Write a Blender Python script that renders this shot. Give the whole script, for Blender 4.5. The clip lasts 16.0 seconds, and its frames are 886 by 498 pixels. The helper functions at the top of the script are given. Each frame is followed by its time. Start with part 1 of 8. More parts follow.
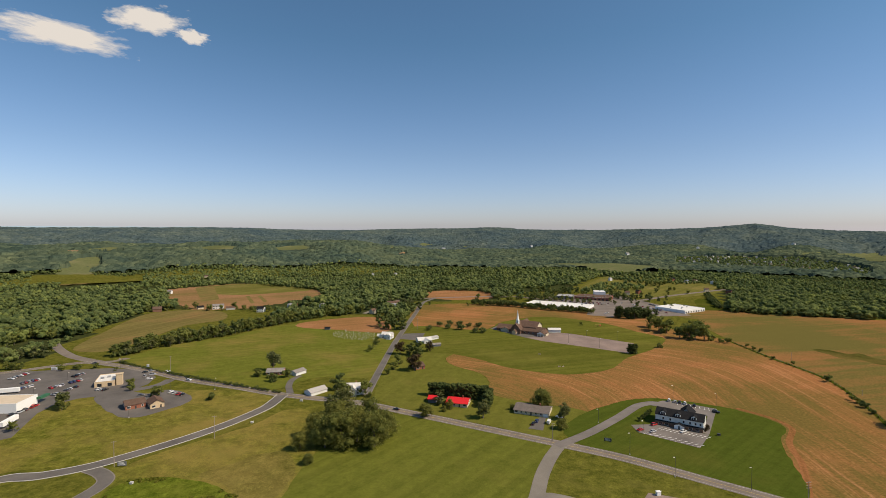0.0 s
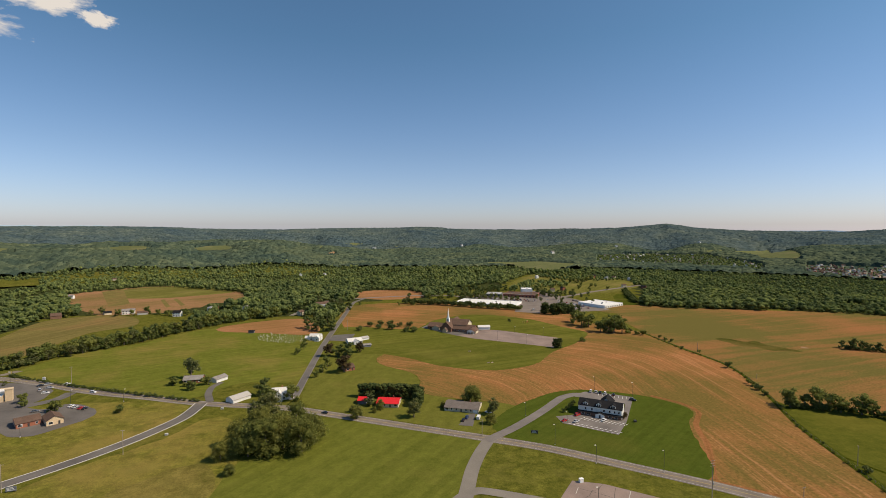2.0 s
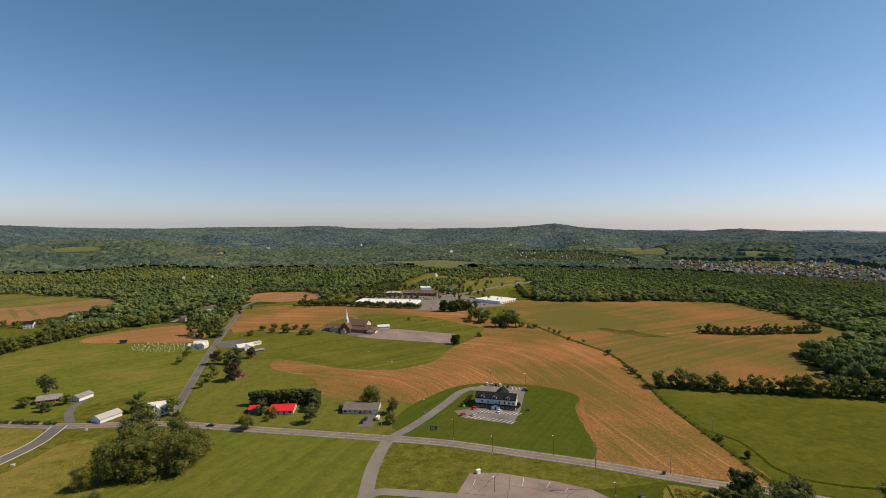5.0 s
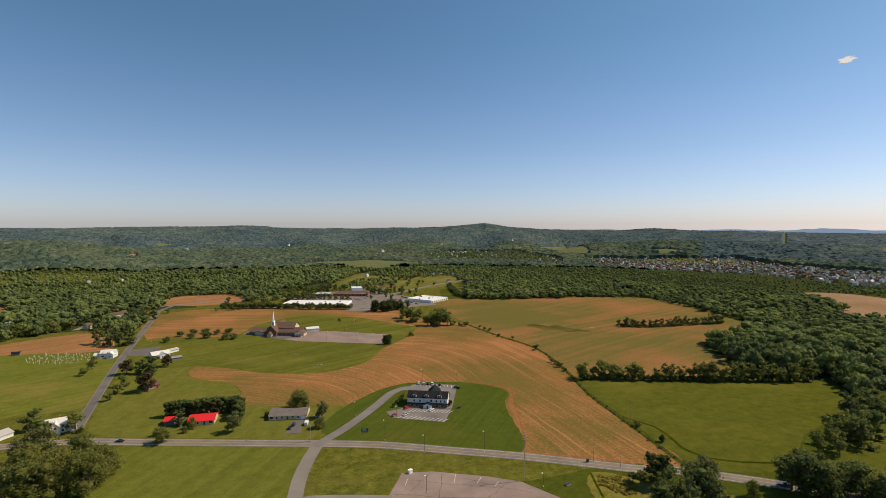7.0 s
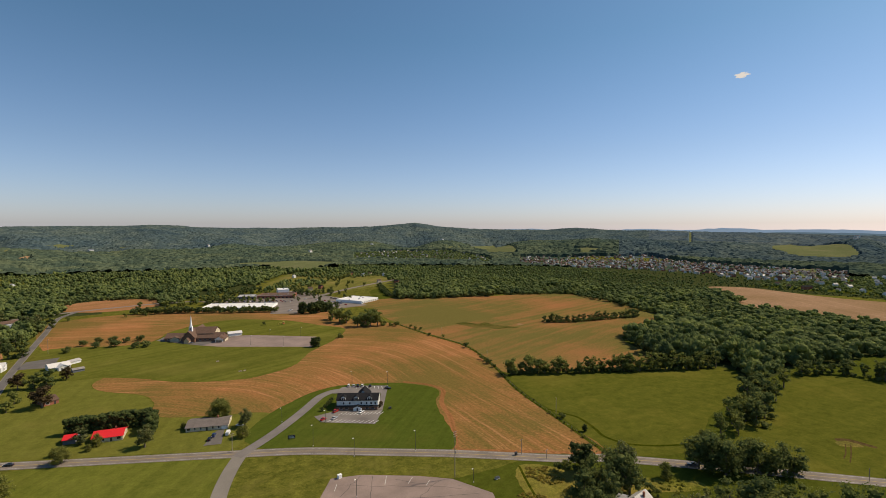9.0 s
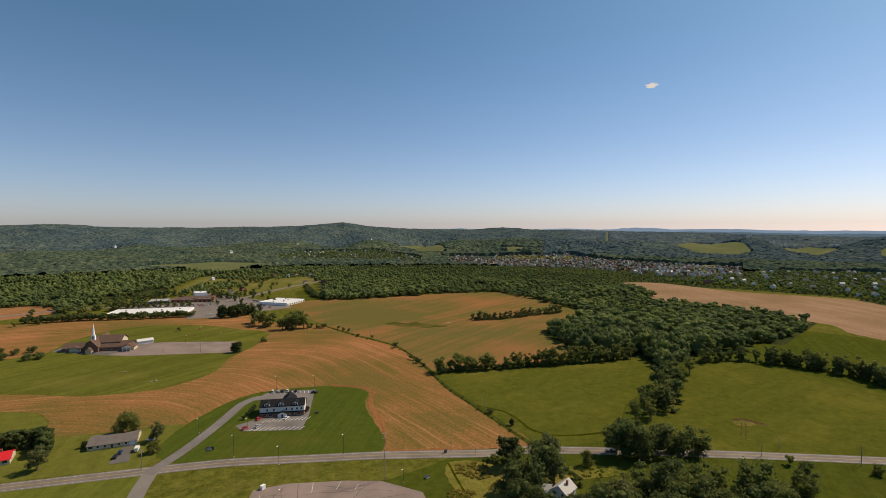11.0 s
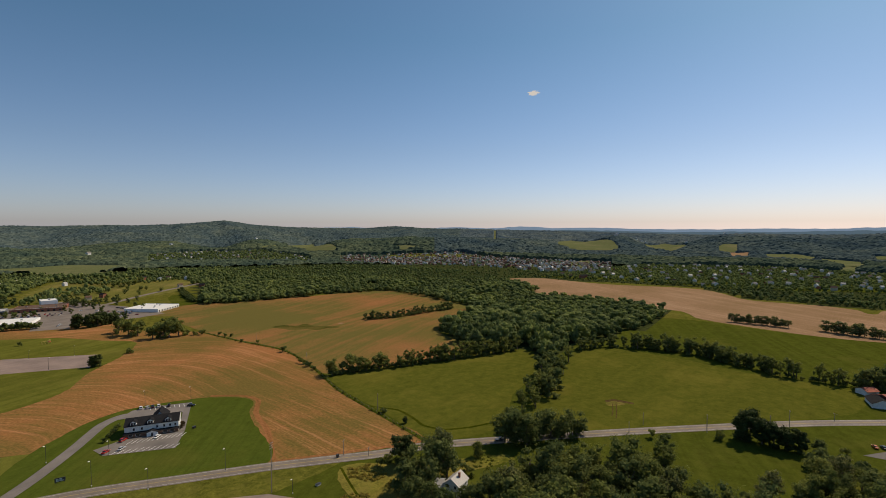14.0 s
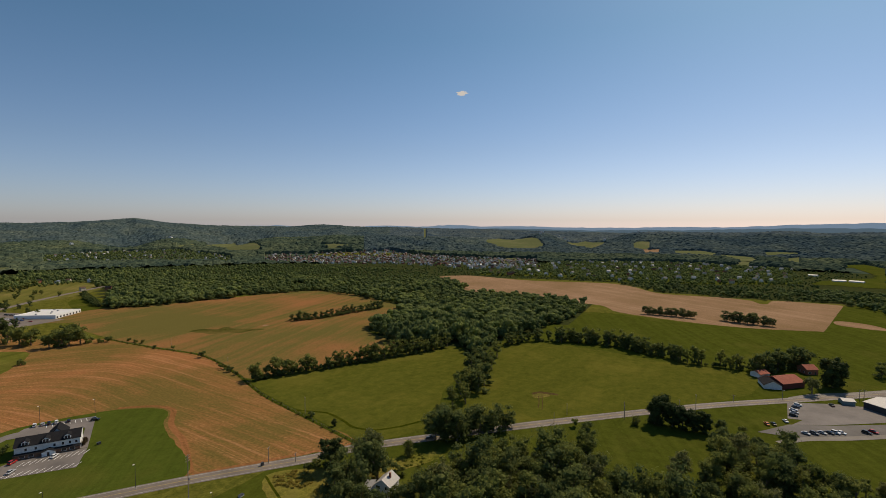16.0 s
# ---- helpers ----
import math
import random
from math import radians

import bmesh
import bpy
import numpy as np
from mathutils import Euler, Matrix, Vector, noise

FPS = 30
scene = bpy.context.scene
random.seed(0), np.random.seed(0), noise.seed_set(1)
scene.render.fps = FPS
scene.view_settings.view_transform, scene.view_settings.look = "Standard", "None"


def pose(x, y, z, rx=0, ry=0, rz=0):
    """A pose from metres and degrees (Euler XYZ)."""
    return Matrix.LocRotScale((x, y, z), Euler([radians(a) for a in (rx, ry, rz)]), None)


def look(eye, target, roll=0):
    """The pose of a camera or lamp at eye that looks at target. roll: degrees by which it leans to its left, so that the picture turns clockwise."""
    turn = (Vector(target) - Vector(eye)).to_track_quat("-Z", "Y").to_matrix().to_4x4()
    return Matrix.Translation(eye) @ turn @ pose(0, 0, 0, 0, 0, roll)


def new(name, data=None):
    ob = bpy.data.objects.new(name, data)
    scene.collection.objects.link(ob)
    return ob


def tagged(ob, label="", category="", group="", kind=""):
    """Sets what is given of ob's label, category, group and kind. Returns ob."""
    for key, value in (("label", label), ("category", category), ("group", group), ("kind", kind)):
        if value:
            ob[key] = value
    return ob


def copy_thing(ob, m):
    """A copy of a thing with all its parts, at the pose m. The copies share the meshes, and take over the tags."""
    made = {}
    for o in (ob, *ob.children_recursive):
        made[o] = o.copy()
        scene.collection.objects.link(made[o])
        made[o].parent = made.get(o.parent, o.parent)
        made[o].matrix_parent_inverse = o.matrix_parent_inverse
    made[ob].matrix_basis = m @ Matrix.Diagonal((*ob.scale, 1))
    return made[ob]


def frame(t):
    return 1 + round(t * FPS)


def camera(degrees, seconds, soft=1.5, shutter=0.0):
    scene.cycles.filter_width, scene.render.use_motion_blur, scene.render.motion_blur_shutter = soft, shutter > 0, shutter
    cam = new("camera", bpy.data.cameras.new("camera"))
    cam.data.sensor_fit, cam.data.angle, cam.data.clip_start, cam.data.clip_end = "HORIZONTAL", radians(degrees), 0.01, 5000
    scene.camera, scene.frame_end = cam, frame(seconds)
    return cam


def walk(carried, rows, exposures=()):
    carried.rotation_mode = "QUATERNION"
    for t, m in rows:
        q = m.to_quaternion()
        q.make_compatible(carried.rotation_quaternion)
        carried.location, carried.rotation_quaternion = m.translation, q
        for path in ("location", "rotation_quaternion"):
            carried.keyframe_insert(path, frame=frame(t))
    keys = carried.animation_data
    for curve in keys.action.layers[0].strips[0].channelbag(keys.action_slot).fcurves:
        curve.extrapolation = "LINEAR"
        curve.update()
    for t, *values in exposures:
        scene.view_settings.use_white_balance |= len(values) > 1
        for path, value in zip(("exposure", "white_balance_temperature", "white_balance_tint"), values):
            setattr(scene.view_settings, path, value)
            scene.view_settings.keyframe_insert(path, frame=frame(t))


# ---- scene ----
cam = camera(83.79, 16.0, soft=0.7)
# seconds, place of the drone in metres, yaw, pitch, roll in degrees
PATH = [
    (0, 0.00, 0.00, 120.00, 0.01, -2.06, -0.04),
    (0.5, 0.24, 0.34, 119.84, -2.02, -2.07, -0.05),
    (1, 0.47, 0.68, 119.69, -4.03, -2.08, -0.05),
    (1.5, 0.71, 1.01, 119.54, -5.99, -2.10, -0.06),
    (2, 0.96, 1.33, 119.40, -7.95, -2.11, -0.06),
    (2.5, 1.20, 1.65, 119.25, -9.89, -2.12, -0.06),
    (3, 1.45, 1.96, 119.11, -11.84, -2.13, -0.06),
    (3.5, 1.71, 2.26, 118.98, -13.76, -2.14, -0.06),
    (4, 1.96, 2.56, 118.85, -15.67, -2.15, -0.06),
    (6.5, 3.28, 3.93, 118.23, -25.45, -2.19, -0.03),
    (7, 3.55, 4.18, 118.12, -27.44, -2.20, -0.02),
    (7.5, 3.83, 4.43, 118.01, -29.44, -2.21, -0.02),
    (8, 4.11, 4.67, 117.90, -31.44, -2.22, -0.01),
    (8.5, 4.39, 4.90, 117.80, -33.47, -2.23, -0.00),
    (9, 4.67, 5.12, 117.70, -35.47, -2.23, 0.01),
    (11.5, 6.14, 6.15, 117.24, -45.75, -2.29, 0.03),
    (12, 6.44, 6.33, 117.16, -47.82, -2.31, 0.03),
    (12.5, 6.74, 6.51, 117.09, -49.86, -2.33, 0.03),
    (13, 7.05, 6.67, 117.01, -51.94, -2.36, 0.03),
    (13.5, 7.36, 6.84, 116.94, -54.02, -2.39, 0.02),
    (14, 7.67, 6.99, 116.87, -56.08, -2.42, 0.02),
    (14.5, 7.99, 7.14, 116.81, -58.13, -2.46, 0.01),
    (15, 8.31, 7.28, 116.75, -60.17, -2.50, 0.00),
    (15.5, 8.63, 7.42, 116.69, -62.19, -2.55, -0.01),
    (16, 8.95, 7.54, 116.63, -64.18, -2.61, -0.03),
]
EXPOSURE = [(0.0, 0.03, 6750, 10), (6.5, 0.03, 6800, 10), (9.0, -0.03, 6850, 10), (12.5, -0.21, 6850, 10), (16.0, -0.39, 6850, 10)]
walk(cam, [(t, pose(x, y, z, 90 + pitch, roll, yaw)) for t, x, y, z, yaw, pitch, roll in PATH], EXPOSURE)

# ---------------------------------------------------------------- sky and sun
SUN_AZ, SUN_EL = 105.0, 46.0
world = bpy.data.worlds.new("sky")
scene.world = world
world.use_nodes = True
wn = world.node_tree.nodes
wl = world.node_tree.links
sky = wn.new("ShaderNodeTexSky")
sky.sky_type = "NISHITA"
sky.sun_disc = False
sky.sun_elevation, sky.sun_rotation = radians(SUN_EL), radians(SUN_AZ)
sky.altitude, sky.air_density, sky.dust_density, sky.ozone_density = 150, 1.0, 0.8, 4.0
wn["Background"].inputs["Strength"].default_value = 0.1
# haze warms the sky near the horizon; it is a clear blue overhead
where = wn.new("ShaderNodeTexCoord")
split = wn.new("ShaderNodeSeparateXYZ")
wl.new(where.outputs["Generated"], split.inputs[0])
haze = wn.new("ShaderNodeValToRGB")
haze.color_ramp.elements[0].color = (1.34, 1.31, 1.68, 1)
haze.color_ramp.elements[1].position, haze.color_ramp.elements[1].color = 0.35, (0.73, 0.96, 1.01, 1)
mist = haze.color_ramp.elements.new(0.012)
mist.color = (1.15, 1.12, 1.37, 1)
low_sky = haze.color_ramp.elements.new(0.15)
low_sky.color = (0.97, 1.02, 1.14, 1)
wl.new(split.outputs["Z"], haze.inputs["Fac"])
tone = wn.new("ShaderNodeMix")
tone.data_type, tone.blend_type = "RGBA", "MULTIPLY"
tone.inputs[0].default_value = 1.0
wl.new(haze.outputs["Color"], tone.inputs[7])
wl.new(sky.outputs["Color"], tone.inputs[6])
wl.new(tone.outputs[2], wn["Background"].inputs["Color"])
sun = new("sun", bpy.data.lights.new("sun", "SUN"))
sun.data.energy, sun.data.angle, sun.data.color = 5.0, radians(0.6), (1.0, 0.85, 0.65)
sun.matrix_world = look((0, 0, 0), (-math.sin(radians(SUN_AZ)) * math.cos(radians(SUN_EL)), -math.cos(radians(SUN_AZ)) * math.cos(radians(SUN_EL)), -math.sin(radians(SUN_EL))))


# ---------------------------------------------------------------- the lie of the land
def hash2(ix, iy, k):
    h = (ix.astype(np.int64) * 374761393 + iy.astype(np.int64) * 668265263 + k * 1274126177) & 0x7FFFFFFF
    h = ((h ^ (h >> 13)) * 1274126177) & 0x7FFFFFFF
    h = ((h ^ (h >> 15)) * 2246822519) & 0x7FFFFFFF
    return ((h ^ (h >> 14)) & 0xFFFF) / 65535.0


def value_noise(x, y, size, k=0):
    """Smooth noise from 0 to 1 with features of that many metres."""
    x, y = np.asarray(x, float) / size, np.asarray(y, float) / size
    ix, iy = np.floor(x), np.floor(y)
    fx, fy = x - ix, y - iy
    fx, fy = fx * fx * (3 - 2 * fx), fy * fy * (3 - 2 * fy)
    a, b, c, d = hash2(ix, iy, k), hash2(ix + 1, iy, k), hash2(ix, iy + 1, k), hash2(ix + 1, iy + 1, k)
    return (a * (1 - fx) + b * fx) * (1 - fy) + (c * (1 - fx) + d * fx) * fy


# the skyline: azimuth from the first view's axis, degrees above the level of the drone
RIDGE_AZ = [-60, -42, -31, -24, -10.6, -3, 4.6, 14, 20, 26.8, 28.5, 31.3, 32.4, 35.2, 39, 42, 47, 50.6, 55, 62, 70, 84, 106, 130]
RIDGE_EL = [.3, .34, .29, .25, .09, .29, .36, .1, .11, .32, .39, .58, .64, .21, 0, -.05, -.08, .14, -.09, -.2, -.38, -.75, -.95, -.95]
CREST = 4300.0
# wooded spurs before the skyline: azimuth, height, and where each begins and tops out
SPUR_AZ = [-60, -38, -10, 2, 38, 45, 52, 66, 75, 90, 110, 130]
SPUR_TOP = [50, 48, 46, 6, 4, 34, 46, 48, 40, 34, 34, 34]
SPUR_FOOT = [1450, 1450, 1450, 1700, 1900, 1950, 1950, 2000, 2100, 2100, 2100, 2100]
SPUR_CREST = [2000, 2000, 2000, 2200, 2400, 2350, 2380, 2500, 2800, 3000, 3000, 3000]


def land(x, y):
    """Height of the bare land: level round the drone, wooded spurs and hills round the valley."""
    x, y = np.asarray(x, float), np.asarray(y, float)
    r = np.hypot(x, y)
    az = np.degrees(np.arctan2(x, y))
    top = 120.0 - 13.0 + CREST * np.tan(np.radians(np.interp(az, RIDGE_AZ, RIDGE_EL)))
    s = np.clip((r - 2450.0) / (4050.0 - 2450.0), 0, 1)
    up = s * s * (3 - 2 * s)
    foot, crest = np.interp(az, SPUR_AZ, SPUR_FOOT), np.interp(az, SPUR_AZ, SPUR_CREST)
    u = np.clip((r - foot) / (crest - foot), 0, 1)
    back = np.clip((r - crest) / 700.0, 0, 1)
    near = np.interp(az, SPUR_AZ, SPUR_TOP) * u * u * (3 - 2 * u) * (1 - back * back * (3 - 2 * back))
    # gullies run down the slopes
    bend = 260.0 * (value_noise(x, y, 700, 9) - 0.5)
    side = radians(1.0) * az * 3000.0 + bend
    gully = 1 - (2 * value_noise(side, r * 0.3, 420, 3) - 1) ** 2
    small = 1 - (2 * value_noise(side, r * 0.45, 170, 5) - 1) ** 2
    rough = 62 * (gully - 0.68) + 24 * (small - 0.68) + 30 * (value_noise(x, y, 800, 13) - 0.5)
    slope = np.clip((r - foot + 20) / 800, 0, 1) * np.clip((CREST - 80 - r) / 1100, 0, 1)
    return np.maximum(top * up + near + rough * slope, 0.0) - np.clip((r - CREST) / 600, 0, 1) * 30


# ---------------------------------------------------------------- helpers
def bm_part(name, bm, material, parent=None, label="", smooth=False):
    """One mesh object from a bmesh, under its thing or part."""
    me = bpy.data.meshes.new(name)
    bm.to_mesh(me)
    bm.free()
    if smooth:
        me.polygons.foreach_set("use_smooth", [True] * len(me.polygons))
    for m in material if isinstance(material, (list, tuple)) else [material]:
        me.materials.append(m)
    ob = new(name, me)
    if parent:
        ob.parent = parent
    if label:
        tagged(ob, label)
    return ob


def array_mesh(name, verts, faces, material, smooth=False):
    """A mesh from numpy arrays of vertices and of faces that all have as many corners."""
    verts, faces = np.asarray(verts, np.float32), np.asarray(faces, np.int32)
    me = bpy.data.meshes.new(name)
    n, k = faces.shape
    me.vertices.add(len(verts))
    me.vertices.foreach_set("co", verts.ravel())
    me.loops.add(n * k)
    me.loops.foreach_set("vertex_index", faces.ravel())
    me.polygons.add(n)
    me.polygons.foreach_set("loop_start", np.arange(0, n * k, k, dtype=np.int32))
    me.polygons.foreach_set("use_smooth", np.full(n, smooth))
    me.update(calc_edges=True)
    me.validate()
    me.materials.append(material)
    return me


def box(bm, x0, y0, z0, x1, y1, z1, index=0, bevel=0.0):
    r = bmesh.ops.create_cube(bm, size=1.0, matrix=Matrix.Translation(((x0 + x1) / 2, (y0 + y1) / 2, (z0 + z1) / 2)) @ Matrix.Diagonal((x1 - x0, y1 - y0, z1 - z0, 1)))
    for f in {f for v in r["verts"] for f in v.link_faces}:
        f.material_index = index
    if bevel:
        bmesh.ops.bevel(bm, geom=list({e for v in r["verts"] for e in v.link_edges}), offset=bevel, segments=1, affect="EDGES")
    return r["verts"]


def tube(bm, a, b, r0, r1, sides=8):
    a, b = Vector(a), Vector(b)
    m = Matrix.Translation((a + b) / 2) @ (b - a).to_track_quat("Z", "Y").to_matrix().to_4x4()
    return bmesh.ops.create_cone(bm, cap_ends=True, segments=sides, radius1=r0, radius2=r1, depth=(b - a).length, matrix=m)["verts"]


def prism(bm, outline, z0, z1):
    """An upright prism over an outline in plan."""
    lo = [bm.verts.new((x, y, z0)) for x, y in outline]
    hi = [bm.verts.new((x, y, z1)) for x, y in outline]
    n = len(lo)
    for i in range(n):
        bm.faces.new((lo[i], lo[(i + 1) % n], hi[(i + 1) % n], hi[i]))
    bm.faces.new(hi)
    bm.faces.new(lo[::-1])
    bmesh.ops.recalc_face_normals(bm, faces=bm.faces)


def smooth_line(points, steps=6, closed=False):
    """A smooth curve through the points that does not overshoot."""
    p = [Vector((*q[:2], 0)) for q in points]
    n = len(p)
    out = []
    def slope(i):
        if not closed and i in (0, n - 1):
            return Vector((0, 0, 0))
        u, v = p[i] - p[i - 1], p[(i + 1) % n] - p[i]
        d = u.normalized() + v.normalized()
        return d.normalized() * min(u.length, v.length) if d.length > 1e-6 else Vector((0, 0, 0))

    for i in range(n if closed else n - 1):
        a, b, ma, mb = p[i], p[(i + 1) % n], slope(i), slope((i + 1) % n)
        for s in range(steps):
            t = s / steps
            out.append(a * (2 * t ** 3 - 3 * t * t + 1) + ma * (t ** 3 - 2 * t * t + t) + b * (3 * t * t - 2 * t ** 3) + mb * (t ** 3 - t * t))
    if not closed:
        out.append(p[-1])
    return [(v.x, v.y) for v in out]


def inside(px, py, poly):
    """Which of the points lie in the polygon (numpy)."""
    px, py = np.asarray(px, float), np.asarray(py, float)
    hit = np.zeros(px.shape, bool)
    q = list(poly)
    for (x0, y0), (x1, y1) in zip(q, q[1:] + q[:1]):
        if y0 == y1:
            continue
        hit ^= ((y0 > py) != (y1 > py)) & (px < (x1 - x0) * (py - y0) / (y1 - y0) + x0)
    return hit

from mathutils.geometry import tessellate_polygon


# ---------------------------------------------------------------- materials
def material(name, rough=0.9, metal=0.0, gloss=0.3):
    m = bpy.data.materials.new(name)
    m.use_nodes = True
    b = m.node_tree.nodes["Principled BSDF"]
    b.inputs["Roughness"].default_value = rough
    b.inputs["Metallic"].default_value = metal
    b.inputs["Specular IOR Level"].default_value = gloss
    return m, m.node_tree.nodes, m.node_tree.links, b


def ramp(nodes, links, source, stops):
    r = nodes.new("ShaderNodeValToRGB")
    while len(r.color_ramp.elements) < len(stops):
        r.color_ramp.elements.new(0.5)
    for e, (at, colour) in zip(r.color_ramp.elements, stops):
        e.position, e.color = at, (*colour, 1)
    links.new(source, r.inputs["Fac"])
    return r.outputs["Color"]


def grain(nodes, links, scale, detail=4.0, stretch=(1, 1, 1), turn=0.0, coords="Object", rough=0.6, sway=0.0):
    c = nodes.new("ShaderNodeTexCoord")
    p = nodes.new("ShaderNodeMapping")
    p.vector_type = "TEXTURE"
    p.inputs["Rotation"].default_value = (0, 0, -radians(turn))
    p.inputs["Scale"].default_value = tuple(1.0 / v for v in stretch)
    n = nodes.new("ShaderNodeTexNoise")
    n.inputs["Scale"].default_value, n.inputs["Detail"].default_value, n.inputs["Roughness"].default_value = scale, detail, rough
    source = c.outputs[coords]
    if sway:
        drift = nodes.new("ShaderNodeTexNoise")
        drift.inputs["Scale"].default_value, drift.inputs["Detail"].default_value = 0.006, 1.0
        links.new(source, drift.inputs["Vector"])
        push = nodes.new("ShaderNodeVectorMath")
        push.operation = "MULTIPLY_ADD"
        push.inputs[1].default_value = (sway, sway, 0)
        links.new(drift.outputs["Color"], push.inputs[0])
        links.new(source, push.inputs[2])
        source = push.outputs[0]
    links.new(source, p.inputs["Vector"])
    links.new(p.outputs["Vector"], n.inputs["Vector"])
    return n.outputs["Fac"]


def mixed(nodes, links, a, b, fac, mode="MIX"):
    x = nodes.new("ShaderNodeMix")
    x.data_type, x.blend_type = "RGBA", mode
    for value, socket in ((fac, "Factor_Float"), (a, "A_Color"), (b, "B_Color")):
        s = next(i for i in x.inputs if i.identifier == socket)
        if isinstance(value, (int, float)):
            s.default_value = value
        elif isinstance(value, tuple):
            s.default_value = (*value, 1)
        else:
            links.new(value, s)
    return next(o for o in x.outputs if o.identifier == "Result_Color")


def bumped(nodes, links, bsdf, height, strength=0.4, distance=0.3):
    b = nodes.new("ShaderNodeBump")
    b.inputs["Strength"].default_value, b.inputs["Distance"].default_value = strength, distance
    links.new(height, b.inputs["Height"])
    links.new(b.outputs["Normal"], bsdf.inputs["Normal"])


def plain(name, colour, rough=0.7, metal=0.0, vary=0.15, scale=1.5, gloss=0.4):
    """Paint, metal or stone with slight blotches and fine grain."""
    m, n, l, b = material(name, rough, metal, gloss)
    big = grain(n, l, scale, 3.0)
    fine = grain(n, l, scale * 14, 2.0)
    dark, lite = tuple(c * (1 - vary) for c in colour), tuple(min(c * (1 + vary), 1) for c in colour)
    c = mixed(n, l, ramp(n, l, big, [(0.3, dark), (0.7, lite)]), ramp(n, l, fine, [(0.3, dark), (0.7, lite)]), 0.4)
    l.new(c, b.inputs["Base Color"])
    return m


def turf(name, deep, lite, dry, stripes=0.0, turn=0.0, patch=0.55, bump=0.5, span=5.0):
    """Grass: broad dry patches, clumps, and mown lanes where there are any."""
    m, n, l, b = material(name, 0.95, 0, 0.0)
    broad = grain(n, l, 0.012, 5.0)
    clump = grain(n, l, 0.16, 6.0, rough=0.7)
    blade = grain(n, l, 1.4, 4.0, rough=0.75)
    wild = bump > 0.45
    c = ramp(n, l, clump, [(0.36, tuple(v * 0.85 for v in deep)), (0.66, tuple(v * 1.08 for v in lite))] if wild else [(0.26, deep), (0.74, lite)])
    tuft = grain(n, l, 0.55, 3.0, rough=0.7)
    c = mixed(n, l, c, ramp(n, l, tuft, [(0.36, (0.62, 0.66, 0.6)), (0.64, (1.32, 1.27, 1.2))]), 0.55 if wild else 0.22, "MULTIPLY")
    c = mixed(n, l, c, dry, ramp(n, l, broad, [(patch, (0, 0, 0)), (patch + 0.22, (0.8, 0.8, 0.8))]))
    c = mixed(n, l, c, ramp(n, l, blade, [(0.3, (0.5, 0.5, 0.45)), (0.7, (1.4, 1.38, 1.25))]), 0.7 if wild else 0.4, "MULTIPLY")
    worn = grain(n, l, 0.055, 5.0, rough=0.7)
    c = mixed(n, l, c, tuple(v * 0.62 + w * 0.5 for v, w in zip(deep, dry)), ramp(n, l, worn, [(0.5, (0, 0, 0)), (0.72, (0.7, 0.7, 0.7) if wild else (0.35, 0.35, 0.35))]))
    c = mixed(n, l, c, tuple(v * 0.85 for v in deep), ramp(n, l, worn, [(0.28, (0.6, 0.6, 0.6) if wild else (0.3, 0.3, 0.3)), (0.46, (0, 0, 0))]))
    if stripes:
        lane = grain(n, l, 1.0 / span, 2.0, (1, 0.012, 1), turn)
        c = mixed(n, l, c, ramp(n, l, lane, [(0.40, (0.72, 0.74, 0.7)), (0.60, (1.22, 1.2, 1.15))]), stripes, "MULTIPLY")
    l.new(c, b.inputs["Base Color"])
    bumped(n, l, b, blade, bump, 0.25)
    return m


def bent_lanes(nodes, links, corner, span, along=0.010, detail=4.0):
    """Noise drawn out into lanes that run past a corner and turn softly round it, as a tractor works."""
    c = nodes.new("ShaderNodeTexCoord")
    off = nodes.new("ShaderNodeVectorMath")
    off.operation = "SUBTRACT"
    off.inputs[1].default_value = (*corner, 0)
    links.new(c.outputs["Object"], off.inputs[0])
    ways = []
    for az in (98.0, 28.0):
        d = nodes.new("ShaderNodeVectorMath")
        d.operation = "DOT_PRODUCT"
        d.inputs[1].default_value = (math.sin(radians(az)), math.cos(radians(az)), 0)
        links.new(off.outputs[0], d.inputs[0])
        ways.append(d.outputs["Value"])
    out = nodes.new("ShaderNodeMath")
    out.operation = "SMOOTH_MAX"
    out.inputs[2].default_value = 110.0
    links.new(ways[0], out.inputs[0])
    links.new(ways[1], out.inputs[1])
    drift = nodes.new("ShaderNodeTexNoise")
    drift.inputs["Scale"].default_value, drift.inputs["Detail"].default_value = 0.014, 2.0
    links.new(c.outputs["Object"], drift.inputs["Vector"])
    r = nodes.new("ShaderNodeMath")
    r.operation = "MULTIPLY_ADD"
    r.inputs[1].default_value = 8.0
    links.new(drift.outputs["Fac"], r.inputs[0])
    links.new(out.outputs[0], r.inputs[2])
    gap = nodes.new("ShaderNodeMath")
    gap.operation = "SUBTRACT"
    links.new(ways[0], gap.inputs[0])
    links.new(ways[1], gap.inputs[1])
    slow = nodes.new("ShaderNodeMath")
    slow.operation = "MULTIPLY"
    slow.inputs[1].default_value = along * 3.0
    links.new(gap.outputs[0], slow.inputs[0])
    both = nodes.new("ShaderNodeCombineXYZ")
    links.new(r.outputs[0], both.inputs["X"])
    links.new(slow.outputs[0], both.inputs["Y"])
    n = nodes.new("ShaderNodeTexNoise")
    n.inputs["Scale"].default_value, n.inputs["Detail"].default_value, n.inputs["Roughness"].default_value = 1.0 / span, detail, 0.62
    links.new(both.outputs[0], n.inputs["Vector"])
    return n.outputs["Fac"]


